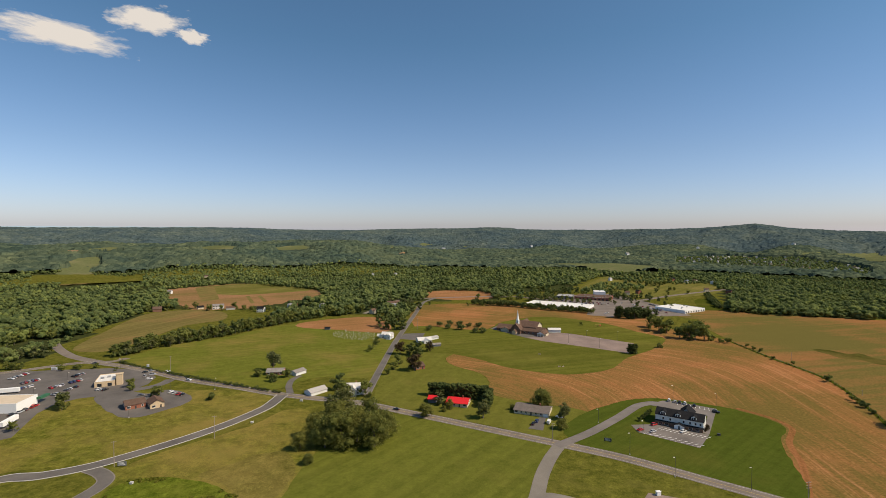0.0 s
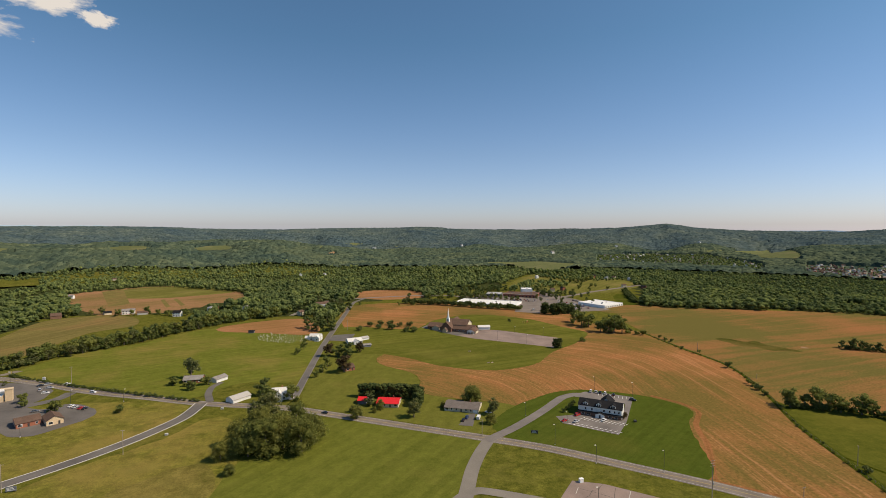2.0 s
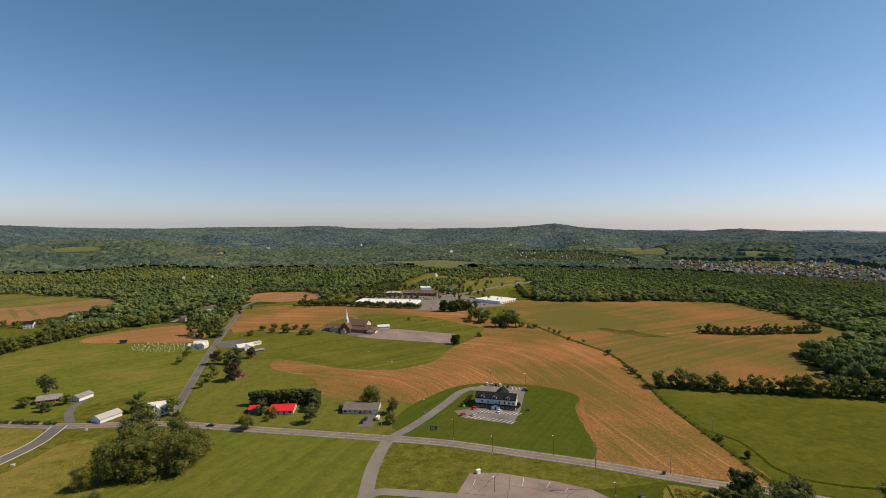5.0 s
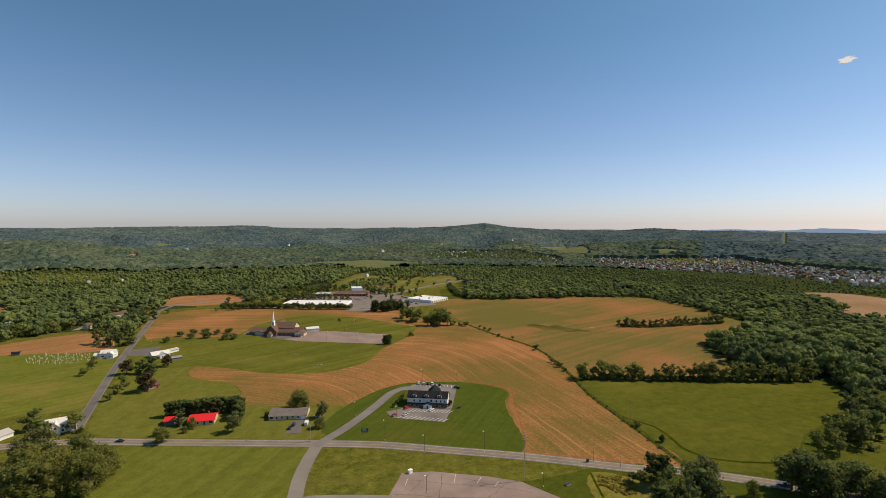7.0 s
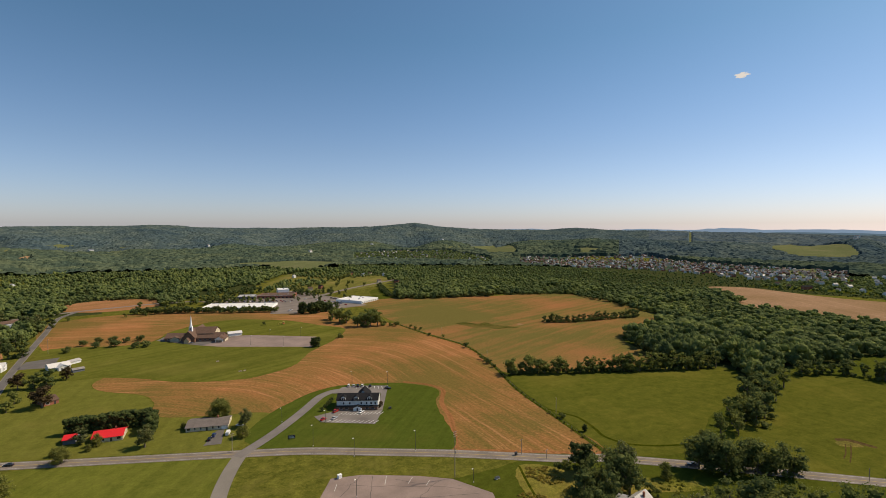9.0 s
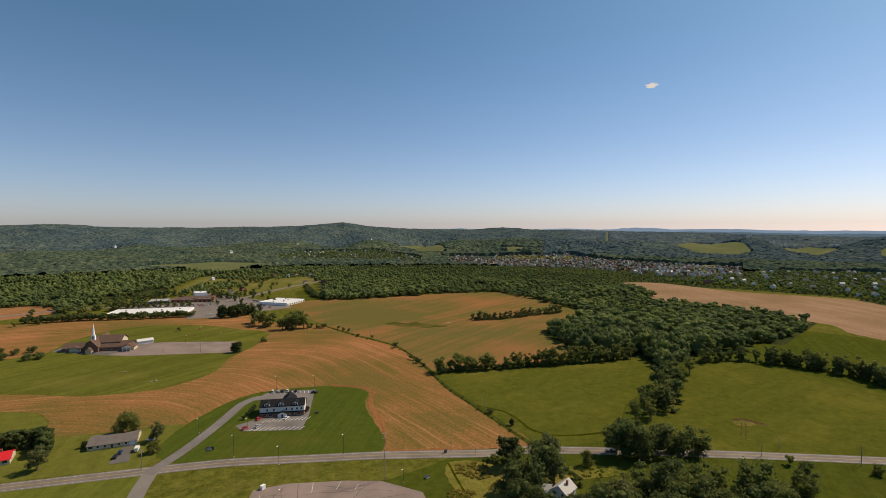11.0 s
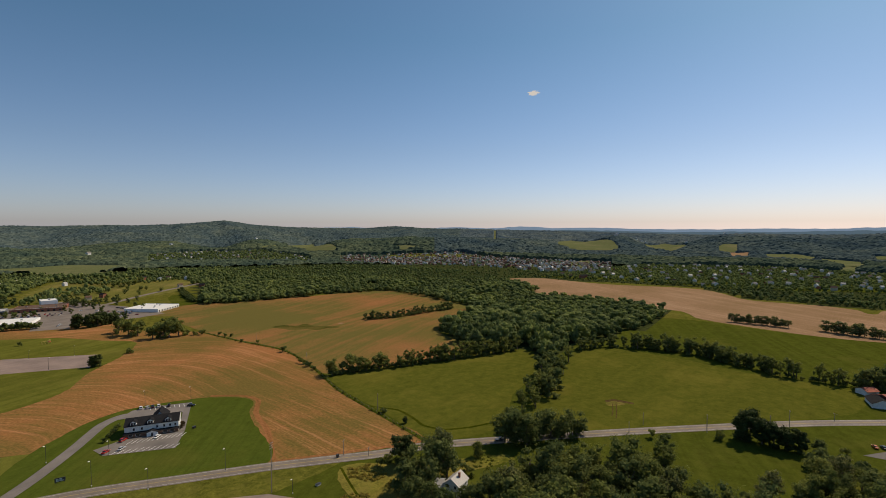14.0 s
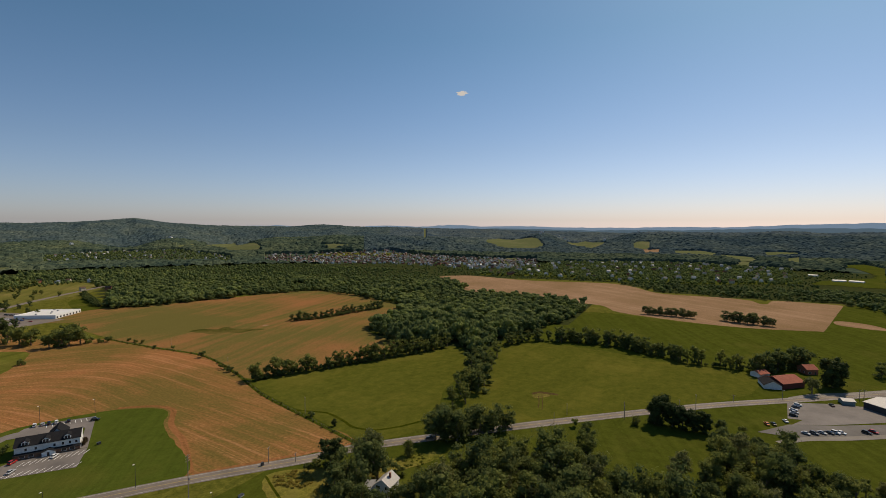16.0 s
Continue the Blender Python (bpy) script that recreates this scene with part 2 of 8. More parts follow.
def tilled(name, soil, stubble, pale, turn, mix=0.5, span=3.2, sway=40.0, sharp=1.0, centre=None, lines=0.75, zone=0.011):
    """Worked land: bare soil showing in broad sweeps and thin lanes between rows of stubble."""
    m, n, l, b = material(name, 0.95, 0, 0.0)
    broad = grain(n, l, zone, 6.0, rough=0.6)
    if centre:
        lane, wide = bent_lanes(n, l, centre, span, 0.006, 2.5), bent_lanes(n, l, centre, span * 5.0, 0.02)
    else:
        lane, wide = grain(n, l, 1.0 / span, 4.0, (1, 0.010, 1), turn, sway=sway), grain(n, l, 0.3 / span, 3.0, (1, 0.016, 1), turn, sway=sway)
    clod = grain(n, l, 0.6, 7.0, rough=0.8)
    where = mixed(n, l, wide, broad, 0.72)
    where = mixed(n, l, where, lane, 0.20)
    where = mixed(n, l, where, clod, 0.14)
    w = 1.0 / sharp
    c = ramp(n, l, where, [(mix - 0.09 * w, stubble), (mix, tuple((p + q) / 2 for p, q in zip(soil, stubble))), (mix + 0.09 * w, soil)])
    thin = mixed(n, l, lane, clod, 0.22)
    thin = mixed(n, l, thin, broad, 0.25)
    c = mixed(n, l, c, pale, ramp(n, l, thin, [(0.535, (0, 0, 0)), (0.60, (lines, lines, lines))]))
    c = mixed(n, l, c, tuple(v * 0.9 for v in stubble), ramp(n, l, thin, [(0.38, (lines, lines, lines)), (0.47, (0, 0, 0))]))
    c = mixed(n, l, c, ramp(n, l, clod, [(0.3, (0.5, 0.5, 0.5)), (0.7, (1.42, 1.4, 1.36))]), 0.85, "MULTIPLY")
    l.new(c, b.inputs["Base Color"])
    bumped(n, l, b, clod, 0.6, 0.25)
    return m


def leafage(name, dark, lite, shine=0.12, spot_scale=0.55, through_leaf=0.35, crown=0.0):
    """Leaves: each clump a little different, letting some sun through."""
    m, n, l, b = material(name, 0.7, 0, shine)
    rnd = n.new("ShaderNodeNewGeometry").outputs["Random Per Island"]
    c = ramp(n, l, rnd, [(0.0, dark), (0.55, tuple((p + q) / 2 for p, q in zip(dark, lite))), (1.0, lite)])
    own = n.new("ShaderNodeObjectInfo").outputs["Random"]
    c = mixed(n, l, c, ramp(n, l, own, [(0.0, (0.75, 0.8, 0.8)), (1.0, (1.25, 1.15, 1.0))]), 0.8, "MULTIPLY")
    if crown:
        cells = n.new("ShaderNodeTexVoronoi")
        cells.voronoi_dimensions = "2D"
        cells.inputs["Scale"].default_value = 1.0 / crown
        l.new(n.new("ShaderNodeTexCoord").outputs["Object"], cells.inputs["Vector"])
        c = mixed(n, l, c, ramp(n, l, cells.outputs["Color"], [(0.15, (0.62, 0.70, 0.80)), (0.5, (0.97, 0.98, 1.0)), (0.85, (1.36, 1.32, 1.12))]), 0.75, "MULTIPLY")
        stands = grain(n, l, 0.014, 4.0, rough=0.6)
        c = mixed(n, l, c, ramp(n, l, stands, [(0.36, (0.72, 0.77, 0.82)), (0.64, (1.20, 1.17, 1.10))]), 0.85, "MULTIPLY")
    spot = grain(n, l, spot_scale, 5.0, rough=0.75)
    c = mixed(n, l, c, ramp(n, l, spot, [(0.3, (0.6, 0.63, 0.6)), (0.7, (1.3, 1.25, 1.1))]), 0.7, "MULTIPLY")
    l.new(c, b.inputs["Base Color"])
    bumped(n, l, b, spot, 0.8, 0.8)
    t = n.new("ShaderNodeBsdfTranslucent")
    l.new(c, t.inputs["Color"])
    x = n.new("ShaderNodeMixShader")
    x.inputs["Fac"].default_value = through_leaf
    l.new(b.outputs[0], x.inputs[1])
    l.new(t.outputs[0], x.inputs[2])
    l.new(x.outputs[0], n["Material Output"].inputs["Surface"])
    return m


def asphalt(name, colour, patch=0.25):
    m, n, l, b = material(name, 0.88, 0, 0.3)
    broad = grain(n, l, 0.06, 5.0)
    fine = grain(n, l, 3.0, 4.0)
    c = ramp(n, l, broad, [(0.3, tuple(v * (1 - patch) for v in colour)), (0.7, tuple(v * (1 + patch) for v in colour))])
    c = mixed(n, l, c, ramp(n, l, fine, [(0.3, (0.8, 0.8, 0.8)), (0.7, (1.2, 1.2, 1.2))]), 0.6, "MULTIPLY")
    l.new(c, b.inputs["Base Color"])
    bumped(n, l, b, fine, 0.2, 0.02)
    return m


LAWN_CORNER = (190.9, 423.8)
GRASS = turf("meadow_grass", (0.078, 0.084, 0.016), (0.136, 0.132, 0.026), (0.16, 0.128, 0.036), 0.25, 30)
ROUGH = turf("rough_grass", (0.082, 0.094, 0.016), (0.176, 0.166, 0.032), (0.245, 0.175, 0.055), 0, 0, 0.43, 0.8)
LAWN = turf("mown_lawn", (0.050, 0.069, 0.011), (0.076, 0.096, 0.016), (0.10, 0.095, 0.020), 0.3, 50, 0.54, 0.2, 3.0)
CHURCH_LAWN = turf("churchyard_grass", (0.078, 0.086, 0.015), (0.122, 0.124, 0.024), (0.17, 0.15, 0.036), 0.45, 72, 0.52, 0.3, 9.0)
HAY = turf("hay_grass", (0.086, 0.102, 0.017), (0.150, 0.156, 0.028), (0.225, 0.160, 0.052), 0.3, 68, 0.49, 0.4, 5.0)
PARK = turf("park_grass", (0.082, 0.094, 0.016), (0.134, 0.140, 0.026), (0.165, 0.142, 0.035), 0.35, 38, 0.58, 0.3, 5.0)
# darker turf: the backlit look of the east pasture is put into its colour
EAST_GRASS = turf("darkened_pasture_grass", (0.043, 0.055, 0.008), (0.080, 0.091, 0.014), (0.125, 0.11, 0.026), 0.3, 70, 0.55, 0.4)
MEADOW = turf("clover_meadow", (0.054, 0.063, 0.010), (0.112, 0.113, 0.019), (0.155, 0.135, 0.026), 0.18, 100, 0.52, 0.4, 8.0)
SOIL = tilled("stubble_and_red_soil", (0.300, 0.132, 0.054), (0.148, 0.108, 0.032), (0.42, 0.222, 0.108), 12, 0.51, 2.8, 40.0, 1.2, LAWN_CORNER, 0.38)
SOIL_FAR = tilled("thin_stubble", (0.275, 0.126, 0.052), (0.128, 0.110, 0.033), (0.205, 0.122, 0.055), 80, 0.52, 7.0, 25.0, 1.5, None, 0.2, 0.006)
FAR_HAY = turf("far_pasture_grass", (0.105, 0.105, 0.026), (0.155, 0.145, 0.040), (0.20, 0.16, 0.06), 0.4, 40, 0.5, 0.3, 10.0)
HILL_HAY = turf("hill_pasture_grass", (0.090, 0.106, 0.046), (0.135, 0.145, 0.068), (0.18, 0.165, 0.09), 0, 0, 0.5, 0.3, 10.0)
DRY_HAY = turf("dry_mown_hay", (0.125, 0.105, 0.036), (0.185, 0.150, 0.056), (0.215, 0.135, 0.060), 0.4, 20, 0.5, 0.3, 8.0)
SOIL_RED = tilled("bare_red_soil", (0.30, 0.145, 0.070), (0.21, 0.12, 0.045), (0.36, 0.20, 0.10), 70, 0.46, 5.0)
SOIL_STRIP = tilled("reddish_far_stubble", (0.275, 0.148, 0.078), (0.165, 0.122, 0.046), (0.30, 0.185, 0.10), 60, 0.5, 9.0, 20.0, 1.2, None, 0.3, 0.008)
SOIL_PALE = tilled("pale_stubble", (0.29, 0.182, 0.112), (0.225, 0.146, 0.080), (0.35, 0.24, 0.155), 40, 0.5, 9.0, 20.0, 1.0, None, 0.5)
ASPHALT = asphalt("worn_asphalt", (0.168, 0.138, 0.114))
DARK_ASPHALT = asphalt("dark_asphalt", (0.118, 0.105, 0.094))
DRIVE = asphalt("weathered_drive_asphalt", (0.160, 0.140, 0.126))
PINK_ASPHALT = asphalt("old_reddish_asphalt", (0.222, 0.165, 0.138), 0.22)
GRAVEL = asphalt("grey_gravel", (0.190, 0.168, 0.140), 0.15)
CONCRETE = plain("concrete", (0.5, 0.48, 0.44), 0.9)
WHITE_LINE = plain("white_road_paint", (0.48, 0.46, 0.42), 0.8, 0, 0.3)
YELLOW_LINE = plain("faded_yellow_paint", (0.42, 0.31, 0.09), 0.8)
LEAF = leafage("broad_leaves", (0.122, 0.150, 0.042), (0.212, 0.234, 0.076), 0.02, 0.4, 0.47)
LEAF_GROVE = leafage("grove_leaves", (0.155, 0.176, 0.050), (0.272, 0.276, 0.088), 0.02, 0.4, 0.6)
LEAF_DARK = leafage("dark_leaves", (0.096, 0.126, 0.044), (0.168, 0.198, 0.076), 0.02, 0.4, 0.47)
LEAF_RED = leafage("copper_leaves", (0.050, 0.038, 0.022), (0.110, 0.078, 0.040))
GARDEN = turf("garden_grass", (0.092, 0.098, 0.019), (0.146, 0.144, 0.030), (0.18, 0.145, 0.040), 0.2, 20, 0.55, 0.3, 6.0)
LEAF_GREY = leafage("grey_green_leaves", (0.120, 0.138, 0.050), (0.215, 0.225, 0.105), 0.05, 0.4, 0.5)
NEEDLE = leafage("needles", (0.042, 0.062, 0.022), (0.088, 0.110, 0.038), 0.05, 0.6, 0.25)
BARK = plain("bark", (0.14, 0.11, 0.085), 0.95, 0, 0.4)
WOODS = leafage("woodland_leaves", (0.130, 0.180, 0.076), (0.230, 0.276, 0.116), 0.02, 0.2, 0.55, 9.0)


# ---------------------------------------------------------------- ground sheet and fields
def ground_sheet():
    """One sheet out to the hills' crest, finer near the drone."""
    az = np.radians(np.concatenate([np.arange(-180, -50, 6.0), np.arange(-50, 115, 1.0), np.arange(115, 180.1, 5.0)]))
    r = np.concatenate([[0.01], np.geomspace(40, 2250, 26), np.linspace(2330, 4900, 44)])
    a, d = np.meshgrid(az, r)
    x, y = d * np.sin(a), d * np.cos(a)
    z = land(x, y) - 5 * np.clip((d - 1400) / 100, 0, 1) - 9 * np.clip((d - 2000) / 100, 0, 1)
    v = np.stack([x, y, z], -1).reshape(-1, 3)
    n = len(az)
    i, j = np.meshgrid(np.arange(len(r) - 1), np.arange(n - 1), indexing="ij")
    q = (i * n + j).ravel()
    f = np.stack([q, q + 1, q + n + 1, q + n], -1)[:, ::-1]
    return tagged(new("ground", array_mesh("ground", v, f, GRASS, True)), "rolling green grassland reaching to wooded hills", "ground", kind="structure")


ground_sheet()


def field(name, outline, mat, level, label, smooth=True, drape=0.0):
    """A field with its own crop, a finger's width over the layer below."""
    pts = smooth_line(outline, 5, True) if smooth else list(outline)
    if smooth and not drape:
        fine = []
        for (x0, y0), (x1, y1) in zip(pts, pts[1:] + pts[:1]):
            n = max(1, int(math.hypot(x1 - x0, y1 - y0) / 3.0))
            for i in range(n):
                x, y = x0 + (x1 - x0) * i / n, y0 + (y1 - y0) * i / n
                fine.append((x + 1.3 * (float(value_noise(x, y, 5.0, 11)) - 0.5), y + 1.3 * (float(value_noise(x, y, 5.0, 12)) - 0.5)))
        pts = fine
    if drape:
        xs, ys = [p[0] for p in pts], [p[1] for p in pts]
        gx, gy = np.meshgrid(np.arange(min(xs), max(xs), drape), np.arange(min(ys), max(ys), drape))
        ok = inside(gx + drape / 2, gy + drape / 2, pts)
        v, f = [], []
        for x, y in zip(gx[ok], gy[ok]):
            k = len(v)
            v += [(x, y), (x + drape, y), (x + drape, y + drape), (x, y + drape)]
            f.append((k, k + 1, k + 2, k + 3))
        v = np.array(v)
        v = np.column_stack([v, land(v[:, 0], v[:, 1]) + (level(np.hypot(v[:, 0], v[:, 1])) if callable(level) else level)])
        ob = new(name, array_mesh(name, v, f, mat, True))
    else:
        bm = bmesh.new()
        vs = [bm.verts.new((x, y, level)) for x, y in pts]
        for i, j, k in tessellate_polygon([[Vector((x, y, 0)) for x, y in pts]]):
            f = bm.faces.new((vs[i], vs[j], vs[k]))
            f.normal_update()
            if f.normal.z < 0:
                f.normal_flip()
        ob = bm_part(name, bm, mat)
    return tagged(ob, label, "field", kind="structure")


PLOUGHED = [(-35.6, 618.8), (-35.6, 794.1), (89.0, 807.0), (214.5, 728.4), (286.8, 680.9), (273.7, 623.5), (313.4, 541.1), (310.9, 461.0), (311.2, 394.9), (287.3, 327.1), (258.5, 267.0), (240.1, 212.6), (222.9, 160.9), (204.7, 175.5), (181.9, 194.2), (158.0, 213.6), (130.4, 249.0), (107.6, 313.6), (86.9, 331.9), (58.2, 344.1), (35.2, 362.3), (37.0, 389.8), (31.5, 413.3), (8.2, 439.7), (2.7, 461.4), (8.8, 476.3), (21.1, 506.7), (-16.0, 577.4)]
field("field_ploughed", PLOUGHED, SOIL, 0.03, "harvested field of red soil and green stubble lanes")
field("field_churchyard", [(-42.7, 514.1), (-39.7, 583.8), (-30.1, 622.5), (45.4, 597.6), (79.3, 650.3), (139.6, 689.4), (205.4, 646.7), (233.1, 584.8), (248.7, 550.6), (218.9, 504.9), (174.6, 463.9), (142.5, 423.8), (102.4, 410.2), (57.7, 430.7), (34.9, 457.4), (8.9, 478.5), (-13.4, 485.2)], CHURCH_LAWN, 0.08, "mown green churchyard grass with darker lanes")
field("field_office_lawn", [(71.4, 289.2), (126.1, 344.6), (154.6, 350.8), (192.8, 332.1), (209.4, 310.1), (209.3, 297.4), (192.3, 276.4), (180.0, 248.7), (158.0, 213.6), (120.2, 242.3)], LAWN, 0.10, "smooth deep green lawn round the office")
FIELD_B = [(348.8, 670.4), (434.3, 712.7), (582.9, 667.6), (715.8, 601.2), (653.7, 414.7), (577.8, 343.5), (473.4, 327.3), (421.9, 259.1), (348.2, 262.4), (281.1, 300.4), (313.5, 393.2), (314.2, 466.0), (317.2, 547.7)]
field("field_beyond_fence", FIELD_B, SOIL_FAR, 0.05, "brownish green stubble field beyond the fence line")
field("field_east", [(310.3, 398.5), (621.7, 385.9), (700.7, 81.5), (671.1, -14.7), (680.0, -134.4), (728.1, -308.8), (302.6, -140.9), (147.0, -29.1), (84.7, 99.6), (131.5, 185.4), (185.9, 186.7)], EAST_GRASS, 0.02, "short green pasture beside the east road, coloured dark as if backlit")
MEADOW_C = [(280.7, 296.7), (335.4, 269.6), (439.6, 209.8), (420.7, 180.2), (378.7, 164.5), (317.1, 156.6), (272.2, 139.0), (249.4, 142.1), (228.7, 161.6), (242.2, 207.7)]
field("field_clover", MEADOW_C, MEADOW, 0.065, "bright green clover meadow")
MEADOW_D = [(330.6, 142.5), (407.9, 152.7), (479.6, 162.1), (494.5, 131.5), (488.7, 76.0), (468.4, 8.3), (467.1, -44.7), (456.1, -49.1), (409.2, -38.4), (356.9, 7.6), (301.0, 68.0), (275.4, 94.7), (255.7, 121.2)]
field("field_pasture", MEADOW_D, MEADOW, 0.055, "bright green pasture with a yellow cast")
FIELD_F = [(1033.7, 516.4), (1089.9, 461.8), (1046.9, 298.4), (1061.1, 126.4), (944.3, 38.2), (936.8, -55.6), (913.8, -92.8), (882.3, -105.3), (930.1, -126.4), (925.5, -181.6), (919.7, -206.2), (908.2, -206.2), (888.7, -200.4), (700.6, -142.3), (680.5, -135.5), (682.2, -132.3), (669.8, -72.0), (674.9, -14.8), (714.5, 83.0), (768.1, 116.8), (815.5, 335.6)]
field("field_pale_stubble", FIELD_F, SOIL_PALE, 0.075, "pale tan stubble field before the woods")
field("field_hay", [(-297.4, 458.5), (-275.6, 526.5), (-245.6, 555.0), (-192.5, 633.3), (-126.5, 597.0), (-82.4, 577.2), (-58.0, 546.7), (-59.9, 401.8), (-104.0, 401.7), (-130.0, 369.8), (-198.3, 395.3)], HAY, 0.042, "green hay field with mown lanes")
field("field_gardens", [(-49.0, 352.0), (-22.0, 329.0), (24.0, 304.0), (62.0, 283.0), (72.0, 291.0), (100.0, 318.0), (87.0, 331.0), (58.0, 343.0), (35.0, 361.0), (36.0, 390.0), (30.0, 413.0), (8.0, 439.0), (2.0, 461.0), (8.0, 477.0), (-13.0, 485.0), (-42.0, 513.0), (-47.0, 440.0)], GARDEN, 0.024, "short green garden grass round the houses")
field("field_red", [(-188.7, 625.7), (-142.9, 674.8), (-91.3, 683.9), (-68.2, 629.9), (-69.9, 583.7), (-126.5, 597.0)], SOIL_RED, 0.06, "bare red soil field")
field("field_park", [(-72.9, 217.8), (-68.8, 264.5), (-34.6, 318.2), (5.7, 302.3), (62.6, 274.7), (51.8, 245.5), (37.0, 209.8), (-79.3, 186.3)], PARK, 0.05, "mown park grass with faint lanes")
field("field_rough", [(-216.1, 209.5), (-313.3, 312.8), (-274.0, 356.6), (-194.1, 369.6), (-124.7, 354.4), (-124.9, 313.2), (-172.7, 254.4), (-218.4, 239.3)], ROUGH, 0.04, "unmown yellowish rough grass")
field("field_verge", [(-165.5, 239.4), (-119.4, 299.4), (-97.5, 331.5), (-70.6, 271.5), (-72.1, 217.8), (-77.1, 186.3), (-138.1, 186.3)], ROUGH, 0.047, "unmown yellowish rough grass beside the lane")
FIELD_G = [(-565.9, 997.4), (-534.3, 1047.9), (-458.4, 1128.0), (-257.1, 999.1), (-224.2, 911.6), (-310.9, 763.6), (-375.5, 752.3), (-481.0, 864.8)]
field("field_strip", FIELD_G, SOIL_STRIP, 0.057, "rounded field in strips of brown soil and green", drape=12.0)
field("field_strip_green", [(-510.0, 1037.6), (-481.6, 1092.3), (-440.7, 1116.0), (-356.4, 1093.1), (-268.8, 1008.7), (-313.8, 961.8), (-377.1, 927.1), (-446.6, 943.6)], FAR_HAY, 0.085, "green strip of a rounded field")
FIELD_H = [(-373.4, 493.5), (-405.5, 592.7), (-428.5, 710.7), (-389.9, 746.8), (-329.7, 731.2), (-297.2, 665.5), (-326.8, 625.2), (-328.4, 545.9), (-335.0, 488.9)]
field("field_left", FIELD_H, DRY_HAY, 0.059, "brown and green field between woods")
FIELD_I = [(-940.4, 1207.2), (-950.9, 1237.0), (-795.3, 1295.7), (-736.6, 1214.4), (-792.8, 1190.5), (-845.4, 1084.7)]
field("field_tan_far", FIELD_I, DRY_HAY, 0.5, "tan and olive stubble field before distant woods", drape=20.0)
FIELD_K = [(-37.8, 912.6), (-10.3, 991.0), (74.4, 982.1), (96.1, 889.9), (15.8, 860.0)]
field("field_red_far", FIELD_K, SOIL_RED, 0.05, "bare red field behind the road")
FIELD_L = [(277.7, 983.2), (455.9, 1320.6), (593.1, 1242.8), (596.8, 1065.4), (524.2, 948.8), (374.8, 891.3)]
field("field_green_far", FIELD_L, FAR_HAY, 0.05, "green paddocks among scattered trees", drape=12.0)
def hill_level(d):
    """How far the open fields are raised over the bare land: up among the hill crowns to show from the camera, on the
    ground in the valley.
    """
    return 0.6 + 4.4 * np.clip((d - 1600) / 150, 0, 1)


FIELD_M = [(304.9, 1729.1), (464.3, 1755.4), (607.9, 1748.1), (703.9, 1652.1), (653.1, 1532.5), (521.8, 1449.7), (433.2, 1567.0)]
field("field_long_far", FIELD_M, HILL_HAY, hill_level, "long green field in the valley", drape=12.0)
FIELD_N = [(1230.3, -234.2), (1337.1, -285.0), (1421.8, -380.0), (1587.8, -417.3), (1792.1, -403.7), (1865.8, -480.8), (1704.8, -481.6), (1200.1, -337.2), (1214.0, -284.8)]
field("field_poultry", FIELD_N, EAST_GRASS, hill_level, "pale green field round the poultry houses", drape=12.0)
INN_YARD = [(-117.6, 692.3), (-124.2, 724.3), (-113.0, 766.5), (-94.6, 812.5), (-74.0, 838.5), (-46.4, 808.1), (-44.2, 771.8), (-66.1, 750.9), (-86.5, 744.3), (-104.1, 706.5)]
CLEAR = [INN_YARD, PLOUGHED, FIELD_B, MEADOW_C, MEADOW_D, FIELD_F, FIELD_G, FIELD_H, FIELD_I, FIELD_K, FIELD_L, FIELD_M, FIELD_N]
